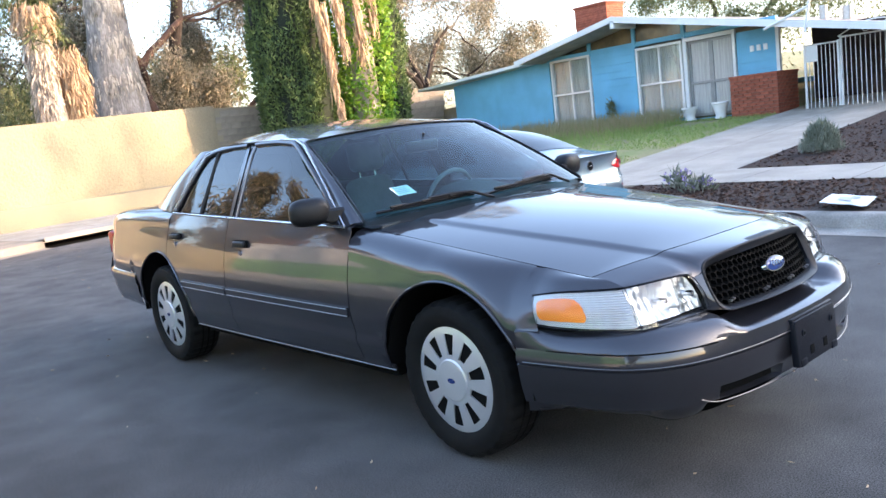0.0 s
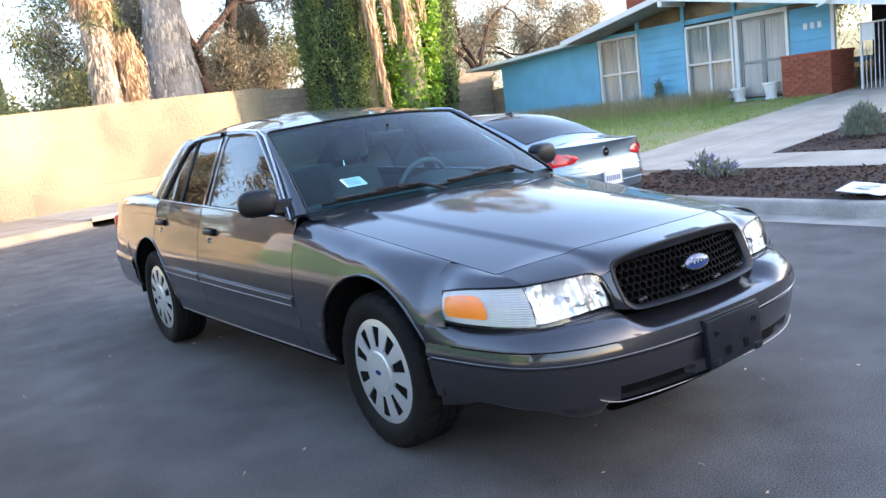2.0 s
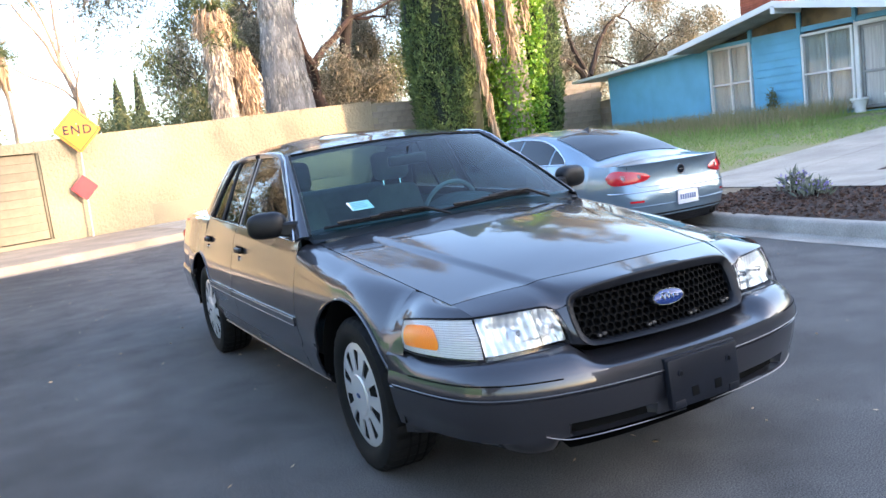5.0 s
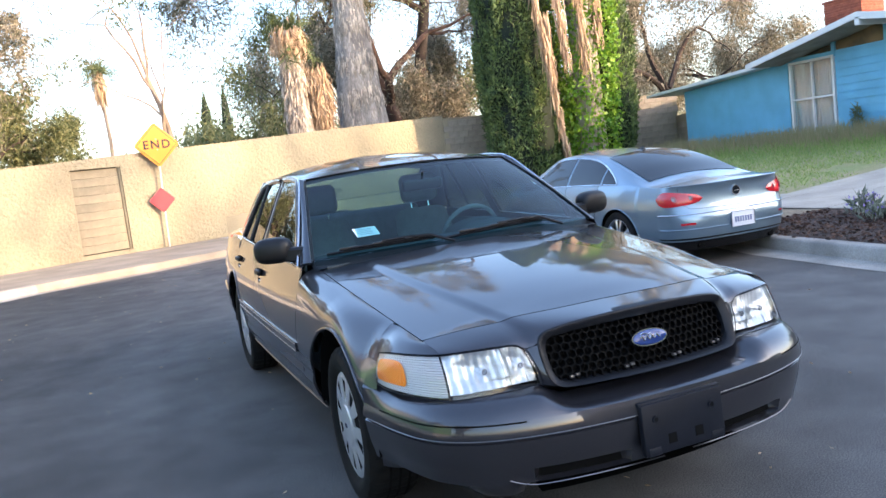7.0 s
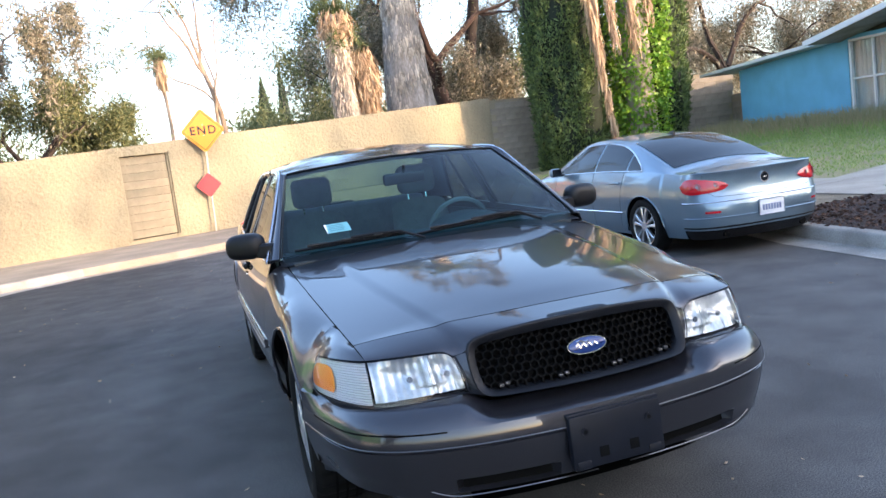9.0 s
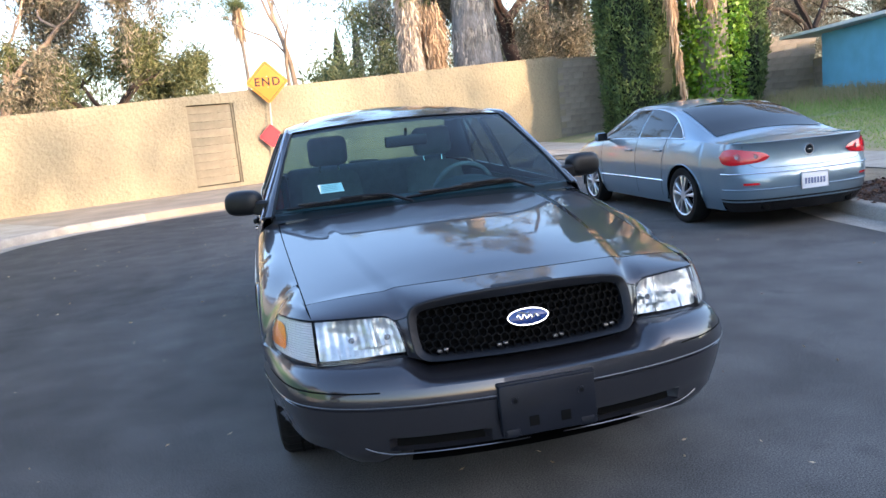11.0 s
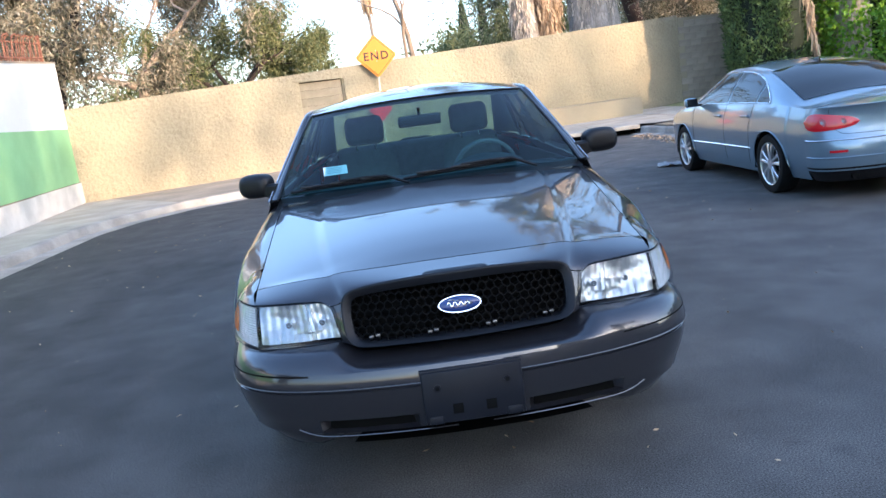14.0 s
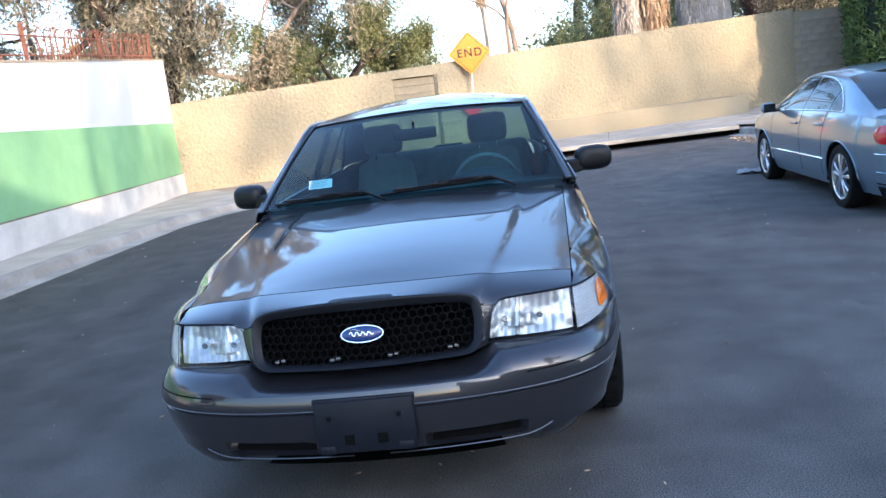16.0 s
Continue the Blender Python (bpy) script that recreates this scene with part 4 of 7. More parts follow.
        part("wing_nose", grid_bm(wing_nose, 20, 10), M_PAINT, car)

        def wing_tip(u, v):
            p = wing_edge(lerp(0.600, 0.715, v)).lerp(Vector(lamp_pt(0.0, lerp(-0.20, 1.03, v), 1)), u)
            return (s * p.x, p.y, p.z)
        part("wing_tip", grid_bm(wing_tip, 5, 6), M_PAINT, car)

        def pillar_base(u, v):
            y = lerp(-0.846, -0.66, u)
            xs, zs = hood_side(y)
            z0 = belt(y) - 0.004
            x0 = side_x(y, z0)
            return (s * lerp(x0, xs + 0.01, 1 - math.cos(v * math.pi / 2)), y, lerp(z0, max(zs, z0) + 0.012, math.sin(v * math.pi / 2)))
        part("pillar_base", grid_bm(pillar_base, 6, 6), M_PAINT, car)
        part("cowl_corner", grid_bm(lambda u, v: (s * lerp(0.70, 0.80, v), lerp(-0.925, -0.76, u), lerp(0.953, 0.985, u) - 0.004 * v), 4, 3), M_PAINT, car)
        fd = part("front_door", flank(s, -0.836, 0.396, belt, (), 0.345, rows=24), M_PAINT, car, thick=0.004)
        rd = part("rear_door", flank(s, 0.402, 1.255, belt, [A_R], 0.345, rows=24), M_PAINT, car, thick=0.004)
        part("quarter_panel", flank(s, 1.261, 2.70, None, [A_R], lambda y: lerp(0.335, 0.602, ease((y - 1.90) / 0.03)), trunk_seam), M_PAINT, car, thick=0.004)
        part("sill", grid_bm(lambda u, v: (s * (side_x(lerp(-1.06, 1.0, u), lerp(0.318, 0.341, v)) - 0.004), lerp(-1.06, 1.0, u), lerp(0.318, 0.341, v)), 12, 4), M_PAINT, car, thick=0.01)
        part("sill_edge", tube_bm([(s * (side_x(y, 0.32) - 0.002), y, 0.318) for y in (-1.06, -0.4, 0.3, 1.0)], 0.0035, 6), M_BRIGHT, car)
        part("door_trim", box_bm(0.02, 1.95, 0.46, (s * 0.80, 0.28, 0.735), 0.006), M_DASH, car)
        # body moulding: two thin raised lines on a strip
        for dr, y0, y1 in ((fd, -0.826, 0.388), (rd, 0.41, 1.02)):
            zc = lambda y: lerp(0.578, 0.594, (y + 0.84) / 2)
            path = [(s * (side_x(lerp(y0, y1, i / 16), 0.58) + 0.002), lerp(y0, y1, i / 16), zc(lerp(y0, y1, i / 16))) for i in range(17)]
            part("moulding", sweep_bm(path, [(-0.006, -0.024), (0.006, -0.020), (0.008, 0.0), (0.006, 0.020), (-0.006, 0.024)]), M_PAINT, dr)
            for dz in (-0.017, 0.017):
                part("bright_line", tube_bm([(p[0] + s * 0.008, p[1], p[2] + dz) for p in path], 0.0026, 6), M_BRIGHT, dr)
        # pull handles
        for dr, y, z in ((fd, 0.20, 0.862), (rd, 1.10, 0.885)):
            # flat black slab colours the shade of the hollow behind the pull
            part("handle_recess", box_bm(0.006, 0.165, 0.05, (s * (side_x(y, z) + 0.001), y, z), 0.002), M_DARK, dr)
            b = box_bm(0.026, 0.135, 0.034, (s * (side_x(y, z) + 0.015), y, z + 0.004), 0.011, seg=3)
            part("handle", b, M_BLACK, dr, "black door pull")
            part("lock", tube_bm([(s * (side_x(y, z) - 0.005), y - 0.0, z - 0.045), (s * (side_x(y, z - 0.045) + 0.006), y, z - 0.045)], 0.016, 14), M_CHROME, dr)
        # wheel arch lips
        for (yc, r) in (A_F, A_R):
            pts = []
            for k in range(33):
                a = math.pi * (0.03 + 0.94 * k / 32)
                y, z = yc - math.cos(a) * r, RAD + math.sin(a) * r
                pts.append((s * (side_x(y, z) + 0.002), y, z))
            part("arch_lip", tube_bm(pts, 0.0065, 8), M_PAINT, car)
            # near-black sheets give the wheel well its shade by colour
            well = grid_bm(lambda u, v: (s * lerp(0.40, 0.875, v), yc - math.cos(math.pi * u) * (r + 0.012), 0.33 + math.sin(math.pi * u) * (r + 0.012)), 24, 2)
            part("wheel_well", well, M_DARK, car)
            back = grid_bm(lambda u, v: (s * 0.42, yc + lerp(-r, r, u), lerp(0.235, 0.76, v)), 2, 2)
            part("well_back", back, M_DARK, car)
        # front lamp unit
        lens = part("headlight", grid_bm(lambda u, v: lamp_pt(lerp(0.475, 1.0, u), v, s), 20, 6), M_LENS, car, "clear headlight with chrome reflector")

        def refl(u, v):
            uu = lerp(0.478, 0.99, u)
            x, y, z = lamp_pt(uu, lerp(0.06, 0.94, v), s, 0.028)
            w = 0.03 * math.sin(min(1, u / 0.62) * math.pi) if u < 0.62 else 0.022 * math.sin((u - 0.62) / 0.38 * math.pi)
            w *= math.sin(math.pi * v)
            f = 0.0016 * math.sin(u * 64) + 0.0012 * math.sin(v * 19 + u * 9) + 0.005 * (1 if 0.60 < u < 0.66 else 0) + 0.004 * (1 if v < 0.22 and 0.2 < u < 0.9 else 0)
            return (x, y + w + f, z)

        part("reflector", grid_bm(refl, 90, 16), M_REFLECT, lens, "faceted chrome reflector", angle=24)
        for uu in (0.66, 0.89):
            c = lamp_pt(uu, 0.52, s, 0.022)
            bm = tube_bm([(c[0], c[1] - 0.016, c[2]), (c[0], c[1] + 0.03, c[2])], 0.011, 12)
            part("bulb", bm, M_CHROME, lens)
        rim = [lamp_pt(lerp(0.475, 1.0, i / 20), 0, s, -0.002) for i in range(21)] + [lamp_pt(1, i / 6, s, -0.002) for i in range(1, 7)] + [lamp_pt(lerp(1.0, 0.475, i / 20), 1, s, -0.002) for i in range(1, 21)]
        part("lens_rim", tube_bm(rim, 0.0018, 6), M_BRACKET, lens)
        corner = part("corner_lamp", grid_bm(lambda u, v: lamp_pt(lerp(0.0, 0.470, u), v, s), 18, 6), M_LENS, car, "clear corner lamp with amber marker")

        def ribs(u, v):
            x, y, z = lamp_pt(lerp(0.008, 0.466, u), lerp(0.04, 0.96, v), s, 0.012)
            return (x, y + 0.0022 * math.sin(v * 100) + 0.0018 * math.sin(u * 90), z)

        part("corner_reflector", grid_bm(ribs, 60, 64), M_WHITELENS, corner, "ribbed white lamp insert")
        am = grid_bm(lambda u, v: lamp_pt(lerp(0.03 + 0.02 * (abs(v * 2 - 1)) ** 4, 0.315 - 0.03 * v - 0.02 * (abs(v * 2 - 1)) ** 4, u), lerp(0.20, 0.84 - 0.04 * (abs(u * 2 - 1)) ** 4, v), s, 0.005), 12, 10)
        part("amber_marker", am, M_AMBER, corner, "orange side marker")
        rim = [lamp_pt(lerp(0.0, 0.470, i / 20), 0, s, -0.002) for i in range(21)] + [lamp_pt(lerp(0.470, 0.0, i / 20), 1, s, -0.002) for i in range(21)]
        part("lens_rim", tube_bm(rim + rim[:1], 0.0014, 6), M_BRACKET, corner)
        gap = grid_bm(lambda u, v: (lambda p: (p[0], p[1] + 0.06, p[2]))(lamp_pt(u, lerp(-0.12, 1.08, v), s, 0.03)), 20, 3)
        part("lamp_backing", gap, M_DARK, car)
        # cabin side: pillars, glass, frames
        def apil(u, v):
            t = u
            a = Vector(shield_pt(s * 1.012, t))
            z = a.z
            yb = lerp(-0.80, -0.185, t)
            b = Vector((s * (glass_x(yb, min(z, 1.4)) + 0.004), yb, lerp(0.966, 1.386, t)))
            p = a.lerp(b, v)
            return (p.x + s * 0.012 * math.sin(math.pi * v), p.y - 0.006 * math.sin(math.pi * v), p.z + 0.008 * math.sin(math.pi * v))
        part("windscreen_pillar", grid_bm(apil, 14, 5), M_PAINT, car, thick=0.012)

        def side_glass(yb0, yb1, yt0, yt1, zt):
            def fn(u, v):
                zb = lerp(belt(yb0), belt(yb1), u) + 0.006
                y = lerp(lerp(yb0, yt0, v), lerp(yb1, yt1, v), u)
                z = lerp(zb, zt(y), v)
                return (s * (glass_x(y, z) - 0.006), y, z)
            return grid_bm(fn, 10, 8)
        ztop = lambda y: curve([(-0.3, 1.335), (-0.12, 1.374), (0.1, 1.388), (0.5, 1.392), (0.78, 1.382), (0.95, 1.355)], y)
        part("front_window", side_glass(-0.745, 0.312, -0.155, 0.312, ztop), M_TINT, fd, "dark tinted side window")
        part("rear_window", side_glass(0.405, 0.79, 0.405, 0.765, ztop), M_TINT, rd, "dark tinted side window")
        part("quarter_glass", side_glass(0.80, 1.175, 0.775, 0.91, ztop), M_TINT, rd, "dark tinted side window")

        def trim_bar(name, pts, par, mat=M_PAINT, r=0.016, out=0.0):
            return part(name, tube_bm([(s * (glass_x(y, z) + out), y, z) for y, z in pts], r, 8), mat, par)
        trim_bar("window_frame", [(-0.755, belt(-0.755)), (-0.50, 1.155), (-0.225, 1.335), (-0.14, 1.378), (0.05, 1.396), (0.30, 1.400)], fd)
        trim_bar("window_frame", [(0.40, 1.400), (0.6, 1.400), (0.8, 1.388), (0.905, 1.362), (1.0, 1.265), (1.1, 1.145), (1.185, 1.04)], rd)
        trim_bar("divider", [(0.795, belt(0.8)), (0.77, 1.385)], rd, M_BLACK, 0.011)
        trim_bar("reveal_trim", [(-0.80, 0.968), (-0.535, 1.165), (-0.255, 1.362), (-0.16, 1.396), (0.0, 1.410), (0.4, 1.416), (0.75, 1.408), (0.915, 1.382), (1.02, 1.275), (1.125, 1.15), (1.22, 1.045)], car, M_TRIM, 0.006, 0.012)
        trim_bar("belt_trim", [(-0.80, belt(-0.80)), (-0.2, belt(-0.2)), (0.392, belt(0.392))], fd, M_TRIM, 0.007, 0.012)
        trim_bar("belt_trim", [(0.408, belt(0.408)), (0.8, belt(0.8)), (1.22, belt(1.22))], rd, M_TRIM, 0.007, 0.012)
        bp = grid_bm(lambda u, v: (s * (glass_x(0.4, lerp(belt(0.4), 1.392, v)) - 0.004), lerp(0.305, 0.412, u), lerp(belt(0.4), 1.392, v)), 2, 8)
        part("centre_pillar", bp, M_PAINT, car, thick=0.012)
        trim_bar("pillar_trim", [(0.314, belt(0.3)), (0.314, 1.388)], fd, M_BRIGHT, 0.003, 0.004)
        trim_bar("pillar_seam", [(0.360, belt(0.36)), (0.360, 1.388)], fd, M_DARK, 0.004, 0.002)

        def cpil(u, v):
            z = lerp(1.03, 1.40, v)
            yf = curve([(1.03, 1.20), (1.14, 1.115), (1.28, 0.985), (1.37, 0.89), (1.40, 0.86)], z)
            f = Vector((glass_x(yf, z) + 0.004, yf, z))
            e = Vector(back_pt(1, v))
            m = f.lerp(e, u)
            k = math.sin(math.pi * u)
            return (s * (m.x + 0.028 * k), m.y + 0.01 * k, m.z + 0.01 * k)
        part("rear_pillar", grid_bm(cpil, 12, 12), M_PAINT, car)
        # door mirror
        mir = part("door_mirror", egg_bm(0.098, 0.062, 0.066), M_BLACK, car, "black door mirror housing")
        mir.matrix_basis = pose(0.965 if s > 0 else -0.935, -0.635, 1.050, 0, 0, 12 if s > 0 else -27)
        part("mirror_glass", box_bm(0.15, 0.004, 0.092, (s * 0.008, 0.0485, 0), 0.001), M_CHROME, mir)
        arm = sweep_bm([(-s * 0.16, -0.01, -0.035), (-s * 0.10, -0.012, -0.035), (-s * 0.04, -0.005, -0.02)], [(-0.034, -0.02), (-0.02, -0.032), (0.02, -0.032), (0.034, -0.02), (0.034, 0.03), (0.02, 0.042), (-0.02, 0.042), (-0.034, 0.03)])
        part("mirror_arm", arm, M_BLACK, mir)
        sail = bmesh.new()
        tri = [(-0.79, 0.972), (-0.56, 0.982), (-0.585, 1.095)]
        a = [sail.verts.new((s * (glass_x(y, z) + 0.010), y, z)) for y, z in tri]
        b = [sail.verts.new((s * (glass_x(y, z) - 0.015), y, z)) for y, z in tri]
        sail.faces.new(a)
        sail.faces.new(b[::-1])
        for k in range(3):
            sail.faces.new((a[k], a[(k + 1) % 3], b[(k + 1) % 3], b[k]))
        part("mirror_base", sail, M_BLACK, car)
        build_wheel(car, s, AXF, -1.5, "front_wheel")
        build_wheel(car, s, AXR, 0, "rear_wheel")
        # fender liner below the bumper corner, mud side
        part("floor_edge", box_bm(0.3, 2.0, 0.06, (s * 0.66, 0.0, 0.29), 0.01), M_DARK, car)
    # bonnet
    cols = hood_cols()
    nc = len(cols) - 1

    def hood(u, v):
        c = cols[round(u * nc)]
        yf = hood_front(hood_x(c, -2.18))
        yr = lerp(-1.065, -0.90, (hood_x(c, -1.0) / 0.77) ** 2)
        y = lerp(yf, yr, v)
        x = hood_x(c, y)
        return (x, y, hood_z(x, y))
    part("bonnet", grid_bm(hood, nc, 40), M_PAINT, car, thick=0.004, angle=60)

    # header panel between bonnet, lamps and grille
    def header_front(c):
        a = abs(c)
        if a <= 1:
            p = grille_pt(GRILLE_RIM, 4.0 * a)
        elif a <= 1.8:
            p = grille_pt(GRILLE_RIM, lerp(4.0, 7.0, (a - 1) / 0.8))
        elif a <= 2:
            p = grille_pt(GRILLE_RIM, 7.0).lerp(Vector(lamp_pt(0.985, 1.03, 1)), (a - 1.8) / 0.2)
        else:
            p = Vector(lamp_pt(lerp(0.985, 0.47, a - 2), 1.03, 1))
        p.x = math.copysign(p.x, c)
        return p

    def header(u, v):
        c = cols[round(u * nc)]
        yb = hood_front(hood_x(c, -2.18)) - 0.0045
        xb = hood_x(c, yb)
        b = Vector((xb, yb, hood_z(xb, yb) - 0.0005))
        f = header_front(c)
        m = b.lerp(f, 0.84)
        m.z = b.z - 0.15 * (b.y - m.y) - 0.15 * max(0.0, b.z - f.z - 0.02)
        return tuple(b * (1 - v) ** 2 + m * 2 * v * (1 - v) + f * v * v)
    part("nose_panel", grid_bm(header, nc, 12), M_PAINT, car, angle=60)
    part("bonnet_gap", grid_bm(lambda u, v: (lambda p: (p[0], p[1] + lerp(-0.012, 0.012, v), p[2] - 0.012))(hood(u, 0.0)), nc, 1), M_DARK, car)
    for s in (-1, 1):
        # painted strip between grille and lamp
        def cheek(u, v):
            a = grille_pt(GRILLE_RIM, lerp(7.0, 11.0, v))
            b = Vector(lamp_pt(0.992, lerp(1.0, -0.06, v), 1))
            p = a.lerp(b, u) + Vector((0, 0.010 * u, 0))
            return (s * p.x, p.y, p.z)
        part("cheek", grid_bm(cheek, 4, 12), M_PAINT, car, angle=60)
    # grille surround: rolled painted rim, then a bevel back to the hole
    bm = bmesh.new()
    qs = [14 * i / 42 for i in range(43)]
    loop = qs + [-q for q in qs[-2:0:-1]]
    rings = []
    for t, out in ((-0.10, -0.03), (0.0, 0.0), (0.09, 0.0045), (0.24, 0.0035), (0.85, -0.014), (1.0, -0.019), (1.0, -0.065)):
        rings.append([bm.verts.new(grille_pt(GRILLE_RIM, q, out).lerp(grille_pt(GRILLE_HOLE, q, out), t)) for q in loop])
    for a, b in zip(rings, rings[1:]):
        for k in range(len(loop)):
            q = (k + 1) % len(loop)
            bm.faces.new((a[k], a[q], b[q], b[k]))
    part("grille_surround", bm, M_SURROUND, car, "dark satin grille surround", angle=50)
    bm = hex_mesh(0.80, 0.24, 0.0285, 0.0028, 0.020, lambda x, z: (abs(x) / 0.372) ** 7 + (abs(z - 0.004) / 0.092) ** 7 < 1.25)
    for v in bm.verts:
        x, z = v.co.x, v.co.z + 0.690
        v.co = Vector((x, v.co.y - 2.368 - (0.768 - z) * 0.40 + 0.40 * x * x, z))
    grille = part("grille", bm, M_BLACKGLOSS, car, "black honeycomb grille", smooth=False)
    # black sheet behind the honeycomb paints the shade of the hollow
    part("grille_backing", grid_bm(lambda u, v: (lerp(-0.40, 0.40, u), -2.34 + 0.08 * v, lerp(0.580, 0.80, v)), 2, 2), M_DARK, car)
    for x in (-0.30, -0.10, 0.10, 0.30):
        for dx in (-0.012, 0.010):
            part("grille_clip", box_bm(0.016, 0.014, 0.010, (x + dx, -2.434 + 0.40 * x * x, 0.622 + 0.003 * (dx > 0)), 0.003), M_BRIGHT, grille)
    em = part("badge", oval_bm(0.074, 0.030, 0.016), M_CHROME, grille, "chrome-rimmed oval badge")
    em.matrix_basis = pose(0, -2.404, 0.695, -20, 0, 0)
    o = part("badge_field", oval_bm(0.066, 0.0245, 0.002, dome=0.003), M_OVAL, em, "blue badge field")
    o.matrix_basis = pose(0, -0.017, 0)
    bm = tube_bm([(lerp(-0.042, 0.040, i / 48), -0.0225, 0.008 * math.sin(i * 0.52) * (1 - 0.4 * i / 48)) for i in range(49)], 0.0028, 6)
    tube_bm([(lerp(-0.040, 0.004, i / 8), -0.0225, 0.013 + 0.003 * math.sin(i * 0.8)) for i in range(9)], 0.0026, 6, bm)
    part("badge_script", bm, M_CHROME, em, "silver mark on the badge")
    # bumper with its number plate bracket and lower openings
    bump = part("front_bumper", front_bumper_bm(), M_PAINT, car, angle=28)
    for (u0, u1) in ((-0.93, -0.36), (0.36, 0.93)):
        pts = []
        for i in range(31):
            p, nn = front_line(lerp(u0, u1, i / 30))
            pts.append((p.x - nn.x * 0.006, p.y - nn.y * 0.006, 0.535))
        part("groove", tube_bm(pts, 0.0035, 6), M_DARK, bump)
    # thin bright tube paints the highlight along the step of the bumper
    pts = []
    for i in range(61):
        p, nn = front_line(lerp(-0.985, 0.985, i / 60))
        pts.append((p.x + nn.x * 0.0040, p.y + nn.y * 0.0040, 0.4875))
    part("bright_line", tube_bm(pts, 0.0020, 6), M_BRIGHT, bump)
    for s in (-1, 1):
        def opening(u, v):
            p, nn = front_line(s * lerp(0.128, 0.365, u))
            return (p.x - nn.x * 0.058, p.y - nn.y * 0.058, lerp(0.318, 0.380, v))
        # black sheet set back in the opening, painting its shade
        part("lower_opening", grid_bm(opening, 16, 2), M_DARK, bump, "lower air opening with its shade coloured black")
        pts = []
        for i in range(25):
            t = i / 24
            p, nn = front_line(s * lerp(0.04, 0.415, t))
            d = 0.0215 - 0.004 * max(0, t - 0.8) / 0.2
            pts.append((p.x - nn.x * d, p.y - nn.y * d, 0.316 + 0.026 * (max(0, t - 0.8) / 0.2) ** 1.6))
        part("lower_lip", tube_bm(pts, 0.0022, 6), M_BRIGHT, bump, "thin bright line along the lower lip")
    under = strip_bm([tuple(front_line(-0.32 + 0.64 * i / 30)[0]) for i in range(31)], [(0.15, 0.235), (0.18, 0.222), (0.45, 0.22)])
    part("under_spoiler", under, M_DARK, bump)
    br = part("plate_bracket", box_bm(0.332, 0.03, 0.176, (0, 0, 0), 0.008), M_BRACKET, car, "empty dark plastic number plate bracket")
    br.matrix_basis = pose(0, -2.553, 0.433, -3, 0, 0)
    part("top_lip", box_bm(0.338, 0.022, 0.018, (0, 0.004, 0.086), 0.004), M_BRACKET, br)
    for s in (-1, 1):
        part("screw_boss", tube_bm([(s * 0.115, -0.012, 0.034), (s * 0.115, -0.020, 0.034)], 0.013, 14), M_BRACKET, br)
        # hole and slot are raised black shapes, shade painted by colour
        part("screw_hole", tube_bm([(s * 0.115, -0.018, 0.034), (s * 0.115, -0.0212, 0.034)], 0.007, 12), M_DARK, br)
        part("slot", box_bm(0.034, 0.004, 0.034, (s * 0.055, -0.0145, -0.042), 0.001), M_DARK, br)
        part("foot", box_bm(0.05, 0.03, 0.03, (s * 0.13, -0.004, -0.073), 0.006), M_BRACKET, br)
    # windscreen, cowl, wipers
    part("windscreen", grid_bm(lambda u, v: shield_pt(u * 2 - 1, v), 28, 14), M_SHIELD, car, "clear windscreen")
    edge = [shield_pt(-1 + 2 * i / 24, 1.0, 0.003) for i in range(25)]
    part("screen_trim", tube_bm([shield_pt(-1, i / 12, 0.004) for i in range(13)] + edge[1:] + [shield_pt(1, 1 - i / 12, 0.004) for i in range(1, 13)], 0.0045, 6), M_BLACK, car)
    for s in (-1, 1):
        part("screen_bright", tube_bm([tuple(Vector(shield_pt(s * 1.016, i / 12, 0.004))) for i in range(13)], 0.0016, 6), M_BRIGHT, car)
    def cowl(u, v):
        x01 = u * 2 - 1
        yr = lerp(-1.065, -0.90, x01 * x01) - 0.03
        xs = hood_side(-0.85)[0]
        a = Vector((x01 * xs, yr, hood_z(x01 * (xs - 0.01), yr) - 0.028))
        b = Vector(shield_pt(x01, 0.05)) - Vector((0, 0, 0.015))
        p = a.lerp(b, v)
        return (p.x, p.y, p.z - 0.01 * math.sin(math.pi * v))
    part("cowl", grid_bm(cowl, 28, 3), M_BLACK, car, "black plastic cowl")
    for x0, x1, va, vb in ((-0.745, -0.20, 0.040, 0.040), (-0.14, 0.47, 0.015, 0.055)):
        at = lambda t, dv, h: Vector(shield_pt(lerp(x0, x1, t) / 0.81, lerp(va, vb, t) + dv, h))
        wip = part("wiper", tube_bm([tuple(at(0.15 + 0.8 * i / 10, 0.004, 0.018)) for i in range(11)], 0.006, 6), M_BLACK, car, "black windscreen wiper")
        part("blade", tube_bm([tuple(at(i / 10, 0.0, 0.008)) for i in range(11)], 0.0075, 5), M_BLACK, wip)
        for t in (0.2, 0.5, 0.8):
            part("bridge", box_bm(0.10, 0.016, 0.014, tuple(at(t, 0.005, 0.020)), 0.005), M_BLACK, wip)
        p0 = at(0.5, 0.008, 0.026)
        p1 = at(0.95, -0.005, 0.026)
        p2 = Vector(shield_pt((x1 + 0.09) / 0.81, -0.03, 0.01))
        part("wiper_arm", tube_bm([tuple(p0), tuple(p0.lerp(p1, 0.6) + Vector((0, 0, 0.004))), tuple(p1), tuple(p2)], 0.008, 6), M_BLACK, wip)
    part("roof", grid_bm(lambda u, v: roof_pt(u * 2 - 1, v), 24, 22), M_PAINT, car, thick=0.006)
